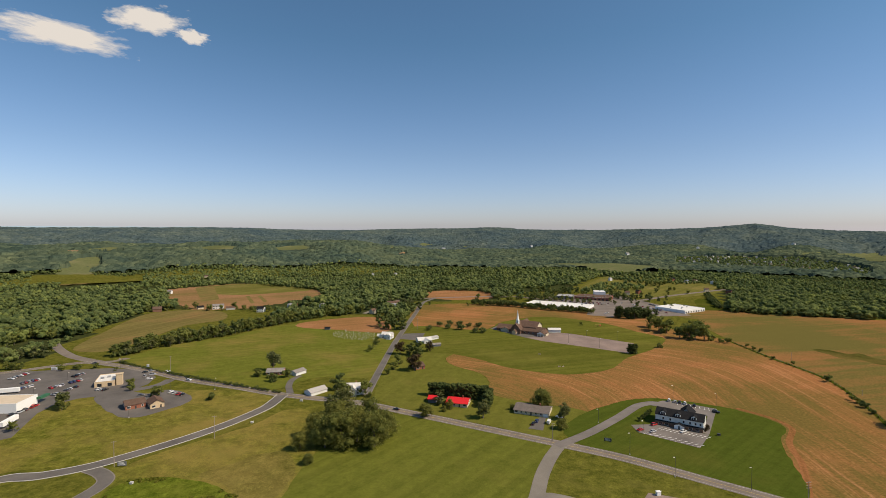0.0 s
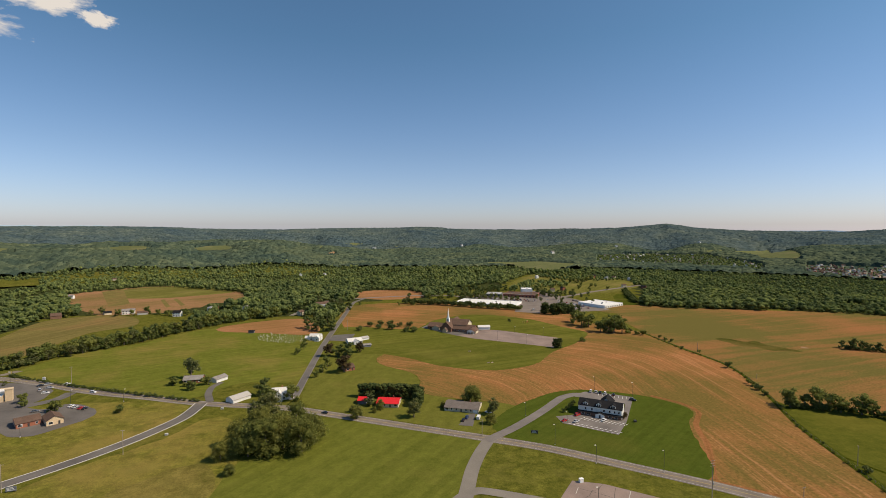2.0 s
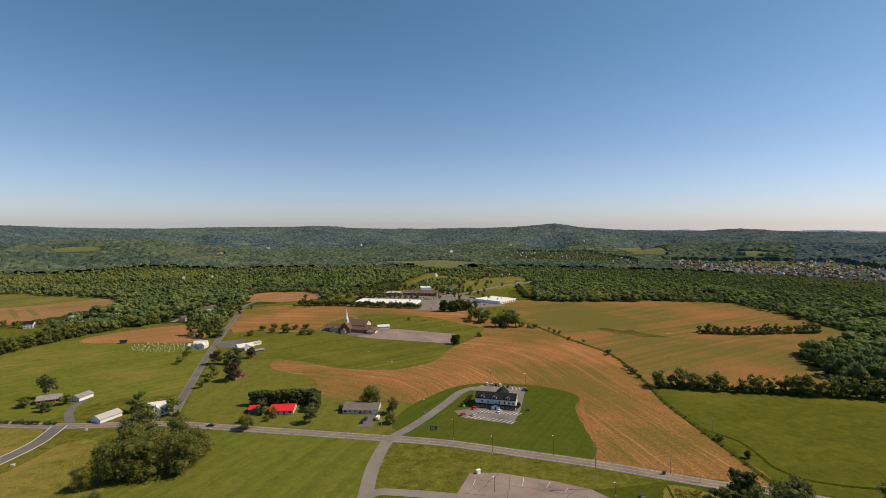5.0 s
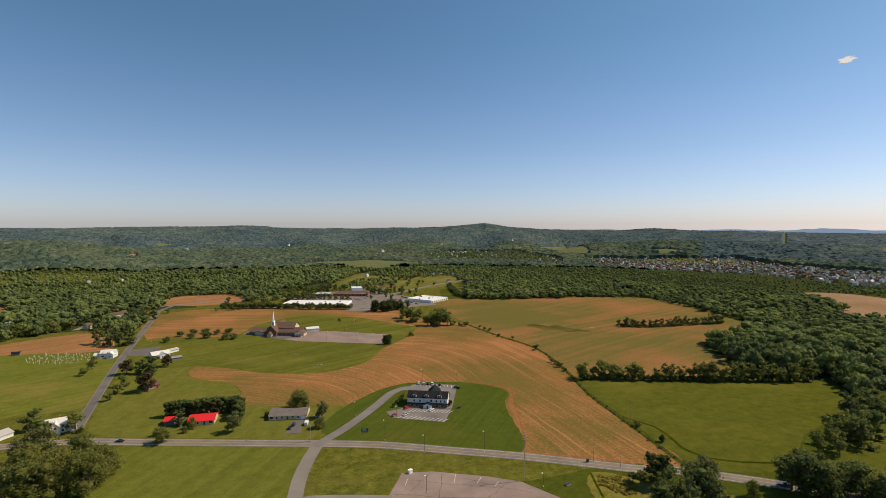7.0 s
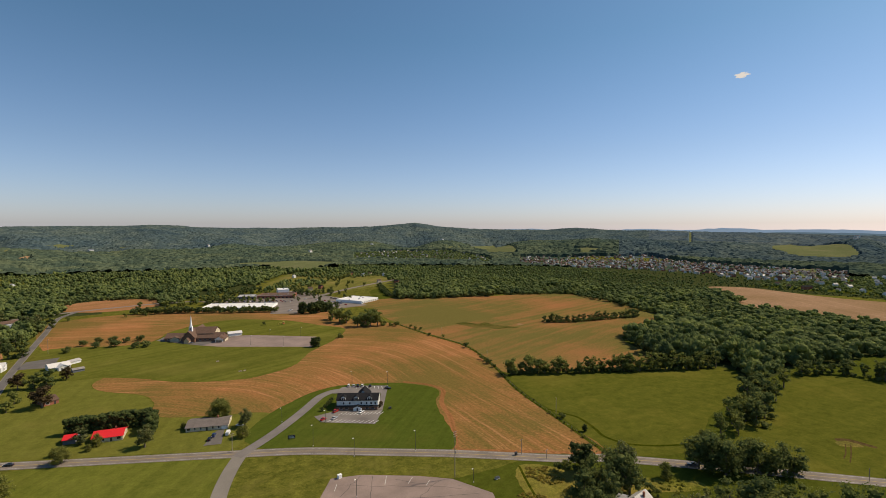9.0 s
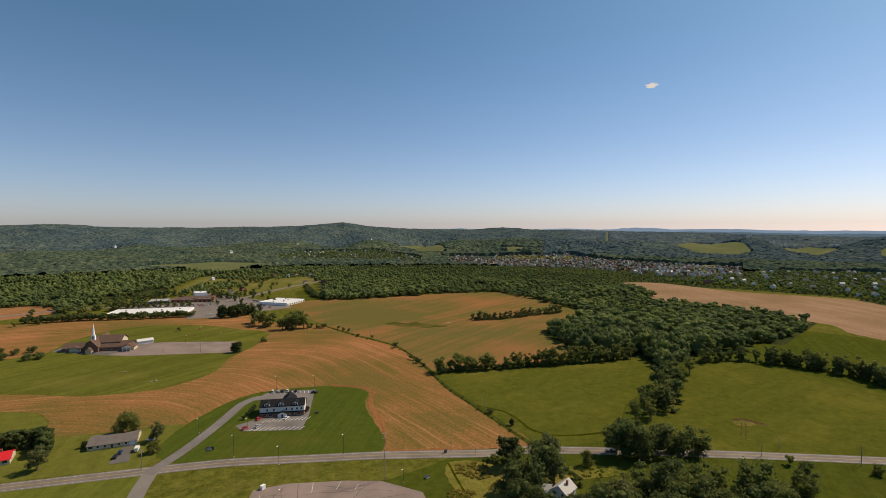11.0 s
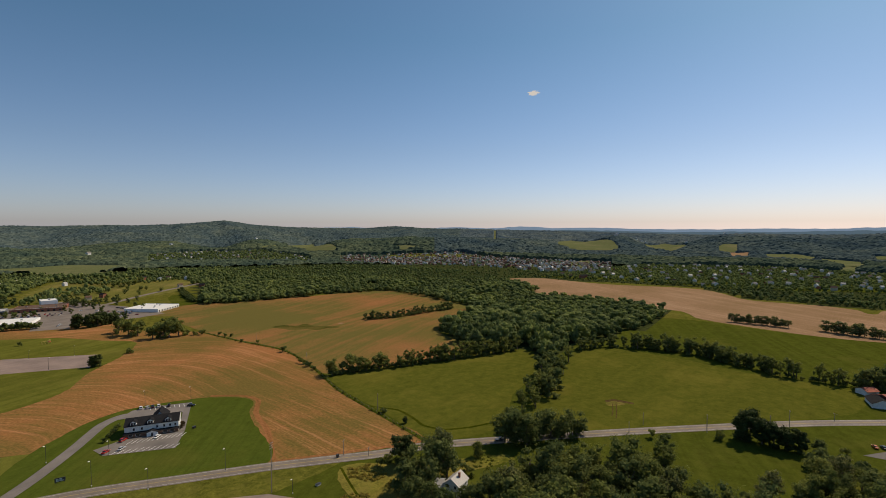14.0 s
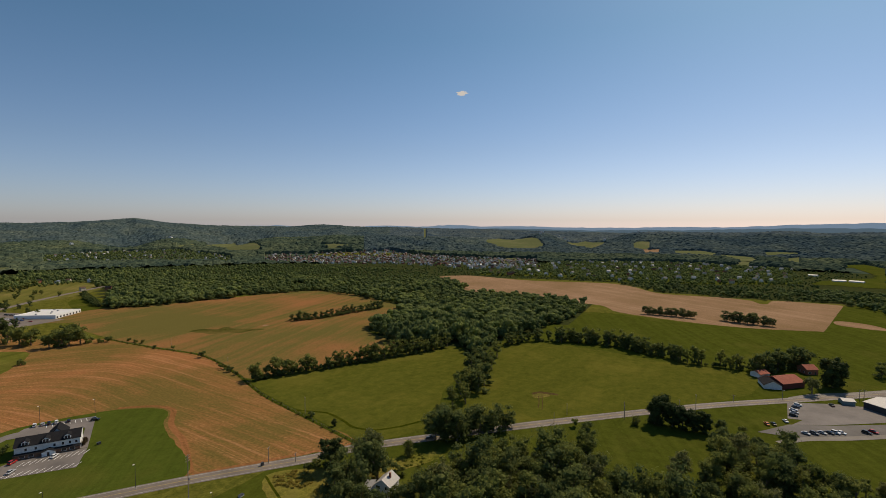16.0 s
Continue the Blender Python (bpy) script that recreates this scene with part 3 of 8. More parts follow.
HILL_FIELDS = [
    [(-858.2, 1745.9), (-834.9, 1795.8), (-733.2, 1758.7), (-716.0, 1717.2), (-780.3, 1677.8), (-831.9, 1703.1)],
    [(-646.9, 1781.7), (-596.7, 1899.0), (-539.3, 1916.1), (-485.1, 1868.6), (-396.2, 1838.3), (-412.3, 1819.4), (-500.3, 1849.0), (-584.6, 1797.8)],
    [(-1125.6, 1549.6), (-1113.2, 1649.8), (-1078.0, 1661.2), (-1061.8, 1636.0), (-1100.6, 1536.8)],
    [(-1034.3, 1355.8), (-1046.1, 1409.4), (-1033.5, 1474.1), (-992.2, 1435.9), (-967.9, 1379.6), (-978.1, 1335.4), (-1005.9, 1327.1)],
    [(-1007.6, 1294.3), (-962.9, 1352.5), (-918.2, 1280.0), (-951.8, 1230.0)],
    [(-219.1, 2052.5), (-244.8, 2753.4), (-184.4, 2051.0), (-210.9, 2003.1)],
    [(-208.6, 2821.7), (-118.5, 3032.2), (-8.3, 3049.6), (-114.8, 2932.3)],
    [(66.3, 2949.0), (201.4, 2842.8), (125.1, 2837.1)],
    [(1698.3, 2145.3), (1947.1, 2270.8), (1505.5, 1571.5), (1469.4, 1550.6), (1425.9, 1644.0)],
    [(1693.4, 1414.0), (1731.6, 1358.8), (1759.6, 1271.7), (1659.5, 1329.1)],
    [(2841.7, 1095.5), (3049.3, 1066.3), (2712.5, 907.7), (2389.4, 817.6), (2275.5, 868.2)],
    [(2203.1, 804.8), (2766.0, 905.2), (2637.8, 795.9), (2302.8, 694.5)],
    [(1767.8, 2185.0), (2015.0, 2290.5), (1513.3, 1563.2), (1465.5, 1546.6), (1450.3, 1648.5), (1774.0, 2147.7)],
    [(1437.7, 1990.6), (1607.3, 2113.8), (1628.3, 2097.8), (1412.0, 1935.1)],
    [(2309.6, 875.5), (3066.1, 1092.5), (2809.1, 916.5), (2405.4, 799.6), (2256.3, 846.8)],
    [(2221.7, 765.4), (2880.7, 905.7), (2563.6, 689.0), (2339.4, 597.6), (2228.8, 624.3), (2178.4, 737.4)],
    [(2859.4, 612.5), (3039.0, 525.2), (2689.9, 359.4), (2466.5, 402.1), (2571.4, 470.9)],
    [(2554.0, 221.8), (2645.5, 205.8), (2654.3, 147.4), (2419.3, 140.7), (2372.8, 163.3), (2414.8, 205.4)],
    [(2327.6, 49.2), (2361.5, -75.3), (2294.1, -126.6), (2145.6, -93.3), (2223.0, 19.2)],
    [(2264.1, -124.9), (2130.0, -227.6), (1914.8, -217.7), (1843.2, -183.1), (2072.9, -137.6)],
    [(1642.0, -132.7), (1855.1, -164.1), (1867.3, -192.3), (1619.3, -160.4)],
    [(2340.0, -283.4), (2342.0, -404.1), (2278.0, -393.1), (2238.7, -286.7)],
    [(2086.8, -323.9), (2154.8, -371.6), (1844.5, -317.5), (1893.2, -299.7)],
    [(1613.4, 566.3), (1675.6, 537.8), (1494.6, 480.0), (1432.0, 494.3)],
]
HILL_SOIL = [
    [(-1175.6, 1512.0), (-1121.9, 1533.7), (-1097.2, 1514.6), (-1110.3, 1486.3), (-1151.1, 1480.4)],
    [(-170.2, 1846.4), (-149.8, 1938.6), (-142.5, 1899.0), (-155.8, 1837.7)],
    [(2352.9, 161.9), (2386.5, 91.0), (2276.2, 96.7), (2243.8, 144.5)],
]
for outline in HILL_FIELDS + HILL_SOIL:
    field("hill_field", outline, HILL_HAY if outline in HILL_FIELDS else SOIL_PALE, hill_level, "small pale green field on a wooded hillside" if outline in HILL_FIELDS else "small bare tan field on a wooded hillside", drape=9.0)
POWER_CUT = [(2112.6, 1130.0), (3800.2, 2024.4), (3808.7, 2008.3), (2118.3, 1119.3)]
field("power_line_cut", POWER_CUT, HILL_HAY, hill_level, "pale green cleared strip up a wooded hillside", drape=9.0)
CLEAR += HILL_FIELDS + HILL_SOIL + [POWER_CUT]
# trees left out on the camera's side, so the far fields stay in view
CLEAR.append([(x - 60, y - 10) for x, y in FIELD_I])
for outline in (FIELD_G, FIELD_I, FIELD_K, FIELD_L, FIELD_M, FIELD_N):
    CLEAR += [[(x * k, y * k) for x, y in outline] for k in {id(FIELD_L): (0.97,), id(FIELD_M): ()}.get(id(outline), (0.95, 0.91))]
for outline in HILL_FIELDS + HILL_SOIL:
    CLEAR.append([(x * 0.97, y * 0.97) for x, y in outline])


field("field_tip", [(330.8, 702.9), (358.1, 728.6), (397.9, 746.8), (434.8, 744.9), (452.9, 709.3), (459.0, 682.1), (410.3, 609.6), (364.7, 649.7)], SOIL_FAR, 0.053, "brownish green stubble beside the store")
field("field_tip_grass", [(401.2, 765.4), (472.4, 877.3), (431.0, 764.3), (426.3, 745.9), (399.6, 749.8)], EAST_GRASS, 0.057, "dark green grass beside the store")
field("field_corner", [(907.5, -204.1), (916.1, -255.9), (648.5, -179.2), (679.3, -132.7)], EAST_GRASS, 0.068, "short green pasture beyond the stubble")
field("field_track", [(765.1, -167.2), (757.3, -191.5), (734.1, -203.8), (718.3, -199.2), (726.3, -173.1), (738.2, -160.1)], SOIL_PALE, 0.09, "pale tan strip in the pasture")
field("field_garden", [(176.4, 180.6), (159.7, 152.0), (180.2, 127.7), (195.6, 132.8), (231.0, 113.0), (233.4, 120.3), (209.2, 145.3), (193.6, 162.0)], ROUGH, 0.087, "rough yellowish grass beside the farmhouse")
field("field_strip_pale", [(-523.5, 1039.6), (-505.6, 1084.1), (-393.3, 864.9), (-400.4, 847.4), (-411.9, 837.1)], DRY_HAY, 0.092, "pale mown strip of a rounded field", False)
for outline in ([(-363.9, 907.5), (-360.1, 914.1), (-315.7, 824.3), (-317.9, 813.2)], [(-344.6, 912.1), (-340.6, 918.8), (-299.6, 840.1), (-302.1, 828.4)]):
    field("field_strip_pale", outline, DRY_HAY, 0.094, "narrow pale mown strip in a rounded field", False)
LUSH = turf("lush_weeds", (0.072, 0.098, 0.012), (0.135, 0.160, 0.022), (0.18, 0.16, 0.03), 0, 0, 0.6, 0.9)
BROWNISH = turf("seeding_weeds", (0.092, 0.090, 0.020), (0.176, 0.152, 0.042), (0.23, 0.17, 0.055), 0, 0, 0.45, 0.9)
field("lush_weeds", [(-155.3, 222.5), (-149.5, 233.9), (-135.7, 236.1), (-119.3, 233.4), (-103.0, 225.6), (-91.5, 209.7), (-111.5, 197.3), (-143.3, 203.2)], LUSH, 0.086, "bright green lush weeds beside the lane")
field("seeding_weeds", [(-119.8, 238.3), (-110.6, 247.6), (-100.4, 260.4), (-87.2, 264.5), (-74.9, 247.7), (-74.0, 227.6), (-78.4, 214.1), (-90.0, 215.0), (-102.8, 228.6)], BROWNISH, 0.082, "brownish seeding weeds on rough ground")
SWALE = turf("swale_grass", (0.036, 0.046, 0.010), (0.066, 0.074, 0.016), (0.17, 0.12, 0.04), 0, 0, 0.5)
field("swale", [(374.6, 497.4), (388.5, 496.8), (397.7, 481.0), (409.6, 481.8), (409.0, 463.9), (414.9, 450.8), (421.8, 437.2), (419.2, 430.7), (407.1, 439.3), (393.8, 440.5), (390.6, 455.3), (377.3, 464.7), (377.1, 477.7)], SWALE, 0.075, "sunken strip of dark green grass in the stubble")
BARE = plain("bare_clay", (0.082, 0.056, 0.022), 0.95, 0, 0.5, 0.4, 0.0)
field("bare_patch", [(339.4, 98.7), (344.5, 96.2), (345.5, 90.2), (343.2, 87.0), (338.1, 90.9), (333.6, 95.7)], BROWNISH, 0.078, "bare tan scar in the pasture")
field("bare_patch", [(343.6, 99.9), (348.6, 95.4), (348.5, 83.0), (346.4, 82.5), (345.0, 90.1), (344.0, 96.0), (340.8, 98.4)], BARE, 0.084, "dark eroded bank in the pasture")
field("bare_patch", [(436.2, 450.6), (439.6, 450.8), (440.6, 446.5), (436.6, 444.0), (434.4, 447.2)], SOIL_PALE, 0.085, "pale heap of stones in the stubble")


# ---------------------------------------------------------------- roads
def ribbon(bm, line, left, right, z):
    prev = None
    for i, p in enumerate(line):
        a, b = line[max(i - 1, 0)], line[min(i + 1, len(line) - 1)]
        d = Vector((b[0] - a[0], b[1] - a[1])).normalized()
        n = Vector((-d.y, d.x))
        q = [bm.verts.new((p[0] + n.x * left, p[1] + n.y * left, z)), bm.verts.new((p[0] + n.x * right, p[1] + n.y * right, z))]
        if prev:
            f = bm.faces.new((prev[0], prev[1], q[1], q[0]))
            if f.normal.z < 0:
                f.normal_flip()
        prev = q


def road(name, points, width, mat, label, level=0.14, lines=True, shoulder=True, yellow=True):
    line = smooth_line(points, 8)
    bm = bmesh.new()
    ribbon(bm, line, width / 2, -width / 2, level)
    bmesh.ops.recalc_face_normals(bm, faces=bm.faces)
    ob = tagged(bm_part(name, bm, mat), label, "road", kind="structure")
    if shoulder:
        for s in (1, -1):
            bm = bmesh.new()
            ribbon(bm, line, s * (width / 2 + 0.6), s * (width / 2 - 0.1), level - 0.02)
            bm_part("shoulder", bm, GRAVEL, ob, "pale gravel shoulder")
    if lines:
        for s in (1, -1):
            bm = bmesh.new()
            ribbon(bm, line, s * (width / 2 - 0.5), s * (width / 2 - 0.68), level + 0.02)
            bm_part("edge_line", bm, WHITE_LINE, ob, "white edge line")
            if yellow:
                bm = bmesh.new()
                ribbon(bm, line, s * 0.22, s * 0.08, level + 0.02)
                bm_part("centre_line", bm, YELLOW_LINE, ob, "faded yellow centre line")
    return ob


MAIN_ROAD = [(-400.4, 410.6), (-373.5, 412.3), (-326.8, 446.5), (-296.0, 438.9), (-254.9, 421.1), (-207.4, 395.2), (-157.9, 375.1), (-117.7, 358.2), (-56.7, 340.4), (-23.9, 323.3), (22.9, 297.9), (62.9, 276.2), (94.8, 258.0), (126.9, 233.7), (156.8, 210.4), (200.7, 172.0), (216.4, 161.9), (233.8, 144.8), (279.2, 95.9), (328.8, 39.1), (371.0, -12.3), (405.0, -60.7), (448.8, -122.7), (484.5, -174.3)]
road("road_main", MAIN_ROAD, 7.6, ASPHALT, "worn grey two-lane road with yellow centre lines")
LANE = [(-220.2, 218.6), (-213.4, 233.8), (-197.5, 237.6), (-179.7, 247.5), (-154.2, 274.3), (-134.5, 302.0), (-120.5, 331.5), (-118.1, 349.6), (-117.7, 358.2)]
road("road_lane", LANE, 7.8, DARK_ASPHALT, "dark asphalt lane between pale kerbs", 0.16, False, False, False)
road("road_loop", [(-181.7, 246.3), (-169.6, 240.5), (-162.5, 233.8), (-161.3, 225.5), (-164.8, 209.6)], 6.5, DARK_ASPHALT, "dark asphalt turning loop of the lane", 0.168, False)
for side in (1, -1):
    bm = bmesh.new()
    ribbon(bm, smooth_line(LANE, 8), side * 4.25, side * 3.9, 0.29)
    bmesh.ops.recalc_face_normals(bm, faces=bm.faces)
    bmesh.ops.solidify(bm, geom=bm.faces[:], thickness=0.2)
    bm_part("kerb", bm, CONCRETE, bpy.data.objects["road_lane"], "pale concrete kerb")
FAR_ROAD = [(-56.2, 357.0), (-54.7, 423.3), (-51.6, 532.7), (-40.4, 717.2), (-32.5, 832.3), (-14.2, 881.8)]
road("road_north", FAR_ROAD, 5.0, DARK_ASPHALT, "straight grey country road", 0.15, False)
road("road_valley", [(-82.3, 852.5), (-24.3, 881.7), (120.6, 905.5), (200.5, 846.9), (302.8, 833.9), (445.1, 931.5), (594.7, 1023.6)], 9.0, ASPHALT, "distant grey highway by the shops", 0.15, False)
PARK_DRIVE = [(31.9, 186.5), (42.4, 218.9), (49.2, 239.7), (57.3, 258.0), (65.1, 271.8), (69.1, 275.5)]
road("drive_park", PARK_DRIVE, 7.0, GRAVEL, "pale asphalt park drive", 0.175, False, False)
road("drive_park_spur", [(28.2, 202.8), (41.6, 217.1), (48.6, 219.4), (65.3, 211.9), (80.9, 203.3)], 6.0, GRAVEL, "pale asphalt spur to the car park", 0.165, False, False)
road("drive_office", [(63.5, 271.8), (85.8, 288.7), (110.6, 311.7), (134.8, 336.3), (148.4, 340.8), (154.3, 332.0)], 6.5, DRIVE, "grey asphalt office drive", 0.182, False, False)


# ---------------------------------------------------------------- trees
def icosphere(level):
    bm = bmesh.new()
    bmesh.ops.create_icosphere(bm, subdivisions=level, radius=1.0)
    v = np.array([p.co[:] for p in bm.verts])
    f = np.array([[q.index for q in p.verts] for p in bm.faces])
    bm.free()
    return v, f


ICO = {k: icosphere(k) for k in (1, 2, 3)}
rng = np.random.default_rng(7)


def lump(level, rough, rng):
    """A ball of foliage with an uneven skin."""
    v, f = ICO[level]
    v = v * (1 + rough * (rng.random((len(v), 1)) - 0.5))
    return v, f


def leaf_quads(p, d, size, r, spread=0.55):
    """Small four-cornered leaf clumps at the points p that look roughly along d."""
    n = len(p)
    nn = d + r.normal(size=(n, 3)) * spread
    nn /= np.linalg.norm(nn, axis=1)[:, None]
    t = np.cross(nn, r.normal(size=(n, 3)))
    t /= np.linalg.norm(t, axis=1)[:, None]
    b = np.cross(nn, t)
    w = size * (0.6 + 0.8 * r.random((n, 1)))
    q = np.stack([p + t * w, p + b * w * 0.8, p - t * w * 0.9, p - b * w * 0.7], 1).reshape(-1, 3)
    base = np.arange(n)[:, None] * 4
    return q, np.concatenate([base + [0, 1, 2], base + [0, 2, 3]])


def blob_tree(level, lobes, seed, leaves, size, slim=1.0):
    """A far tree of unit height: rounded lobes about a short stem, feathered with leaf clumps."""
    r = np.random.default_rng(seed)
    vs, fs, k = [], [], 0
    for i in range(lobes):
        v, f = lump(level, 0.3, r)
        if i == 0:
            c, s = np.array([0, 0, 0.47]), np.array([0.24, 0.24, 0.42])
        else:
            a = i * 2.4 + r.random()
            reach = 0.14 + 0.15 * r.random()
            c = np.array([reach * math.cos(a), reach * math.sin(a), 0.28 + 0.52 * r.random()])
            s = np.array([0.19, 0.19, 0.19]) * (0.65 + 0.6 * r.random()) * (0.8 if lobes > 6 else 1.0)
        c, s = c * [slim, slim, 1], s * [slim, slim, 1]
        vs.append(v * s * 0.94 + c)
        fs.append(f + k)
        k += len(v)
        n = leaves // lobes
        d = r.normal(size=(n, 3))
        d[:, 2] = np.abs(d[:, 2]) * 1.1 - 0.1
        d /= np.linalg.norm(d, axis=1)[:, None]
        q, f = leaf_quads(c + d * s * (0.92 + 0.22 * r.random((n, 1))), d, size, r, 0.4)
        vs.append(q)
        fs.append(f + k)
        k += len(q)
    return np.concatenate(vs), np.concatenate(fs)


def scatter(name, places, heights, kinds, mat, label, category="woodland", seed=1):
    """Many far trees in one mesh of kind stuff."""
    r = np.random.default_rng(seed)
    vs, fs, k = [], [], 0
    pick = r.integers(0, len(kinds), len(places))
    for t, (tv, tf) in enumerate(kinds):
        idx = np.nonzero(pick == t)[0]
        if not len(idx):
            continue
        a = r.random(len(idx)) * 6.28
        h = heights[idx]
        w = h * (0.72 + 0.55 * r.random(len(idx)))
        ca, sa = np.cos(a)[:, None] * w[:, None], np.sin(a)[:, None] * w[:, None]
        x = tv[None, :, 0] * ca - tv[None, :, 1] * sa + places[idx, 0][:, None]
        y = tv[None, :, 0] * sa + tv[None, :, 1] * ca + places[idx, 1][:, None]
        z = tv[None, :, 2] * h[:, None] + places[idx, 2][:, None]
        vs.append(np.stack([x, y, z], -1).reshape(-1, 3))
        fs.append((tf[None] + (np.arange(len(idx)) * len(tv))[:, None, None] + k).reshape(-1, 3))
        k += len(idx) * len(tv)
    ob = new(name, array_mesh(name, np.concatenate(vs), np.concatenate(fs), mat))
    return tagged(ob, label, category, kind="stuff")


def fill(outline, gap, seed, clear=CLEAR):
    """Tree places on a jittered grid inside an outline and out of the fields."""
    r = np.random.default_rng(seed)
    xs, ys = [p[0] for p in outline], [p[1] for p in outline]
    gx, gy = np.meshgrid(np.arange(min(xs), max(xs), gap), np.arange(min(ys), max(ys), gap * 0.87))
    gx = gx + (np.arange(gx.shape[0]) % 2)[:, None] * gap / 2
    gx, gy = gx.ravel() + r.uniform(-0.62, 0.62, gx.size) * gap, gy.ravel() + r.uniform(-0.62, 0.62, gy.size) * gap
    ok = inside(gx, gy, outline)
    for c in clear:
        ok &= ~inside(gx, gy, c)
    return np.column_stack([gx[ok], gy[ok], land(gx[ok], gy[ok]) - 0.3])


TOWN_AREA = [(1153.8, 1186.5), (1220.7, 1048.0), (1319.0, 818.6), (1287.1, 627.4), (1260.8, 524.2), (1338.2, 365.0), (1711.7, 466.7), (1723.8, 716.5), (1789.1, 1110.3), (1428.0, 1462.1)]
TOWN_WEST = [(820.1, 1741.0), (951.2, 1608.1), (1078.6, 1433.8), (1107.2, 1276.7), (1306.1, 1496.9), (1355.3, 1859.7), (1187.4, 2008.6), (945.3, 2007.6)]
TOWN_EAST = [(1115.5, 472.5), (1138.2, 245.2), (1104.3, 131.3), (1120.8, -18.1), (1215.9, -212.8), (1615.0, -259.5), (1753.3, 17.0), (1645.2, 352.5)]
CLEAR += [TOWN_AREA, TOWN_WEST, TOWN_EAST]
EAST_HOMES = fill(TOWN_EAST, 30.0, 93, [])[::4]
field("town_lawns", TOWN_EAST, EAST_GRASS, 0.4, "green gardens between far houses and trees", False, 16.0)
SHOPS_AREA = [(82.4, 853.3), (119.6, 897.7), (259.3, 1096.9), (337.5, 992.9), (457.3, 957.2), (594.7, 1023.6), (439.7, 755.8), (300.5, 713.7)]
FARMS_AREA = [(-392.8, 752.2), (-352.7, 798.8), (-263.2, 752.8), (-204.3, 793.3), (-118.0, 712.0), (-150.7, 711.9), (-371.4, 711.0)]
CLEAR += [SHOPS_AREA, FARMS_AREA]
WOOD_A = [(-426.4, 422.4), (-386.9, 444.4), (-391.3, 488.7), (-408.0, 537.1), (-422.7, 628.7), (-438.8, 730.8), (-415.7, 746.7), (-192.6, 747.6), (-100.9, 707.2), (-57.6, 782.0), (-37.9, 845.8), (94.9, 860.4), (163.2, 973.4), (265.1, 1021.7), (360.2, 1226.4), (538.2, 1534.2), (759.7, 1739.8), (938.1, 2149.6), (-1943.3, 1940.3)]
WOOD_B = [(509.1, 1162.6), (547.4, 971.7), (426.1, 726.9), (560.5, 656.7), (601.4, 673.3), (711.6, 604.2), (653.7, 414.7), (626.0, 372.1), (562.1, 341.5), (470.8, 332.7), (419.8, 260.6), (458.6, 214.0), (421.4, 179.6), (441.3, 165.5), (490.9, 173.3), (533.3, 153.9), (606.8, 137.2), (700.4, 126.4), (928.3, 167.1), (931.8, 254.4), (785.5, 326.8), (822.7, 366.6), (904.9, 385.2), (1025.5, 522.7), (1133.0, 630.7), (1184.2, 1016.6), (1363.5, 1460.0), (811.8, 1855.6)]
WOOD_C = [(1069.6, 534.3), (1080.6, 307.9), (1082.3, 128.8), (960.4, 38.8), (935.7, -110.5), (933.7, -210.8), (846.5, -237.1), (826.6, -302.2), (1173.8, -432.0), (1186.4, -334.8), (1170.5, -204.6), (1802.9, -290.3), (1943.4, 207.6), (1558.7, 777.1)]
VALLEY_BELT = [(227.8, 1408.9), (413.9, 1409.9), (592.1, 1373.2), (571.2, 1257.4), (461.8, 1337.7), (326.9, 1158.2), (258.4, 1120.4), (171.2, 1021.2), (138.7, 1041.4)]
PLAZA_YARD = [(123.7, 890.0), (204.4, 1011.5), (283.1, 1002.2), (331.2, 974.4), (319.3, 939.2), (235.0, 947.3), (169.8, 890.3), (134.5, 860.6)]
# ground coloured dark so the gaps between the trees look shaded
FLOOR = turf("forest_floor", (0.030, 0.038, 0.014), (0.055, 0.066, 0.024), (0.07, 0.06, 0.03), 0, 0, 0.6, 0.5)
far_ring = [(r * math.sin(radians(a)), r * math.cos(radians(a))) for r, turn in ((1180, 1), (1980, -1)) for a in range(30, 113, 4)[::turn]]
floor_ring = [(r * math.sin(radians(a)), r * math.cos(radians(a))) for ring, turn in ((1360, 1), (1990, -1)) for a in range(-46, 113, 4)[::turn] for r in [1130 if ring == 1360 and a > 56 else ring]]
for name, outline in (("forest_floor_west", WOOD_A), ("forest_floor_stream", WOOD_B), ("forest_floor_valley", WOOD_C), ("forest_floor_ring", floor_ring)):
    field(name, outline, FLOOR, 0.03 + 0.004 * len(name) / 20, "leafy ground coloured dark, as shade under trees", False, 22.0)
kinds_mid = [blob_tree(1, 12, s, 108, 0.042) for s in range(10)]
kinds_tiny = [blob_tree(1, 2, s, 8, 0.10, 1.6) for s in range(40, 46)]
kinds_far = [blob_tree(1, 6, s, 30, 0.06, 1.35) for s in range(20, 30)]
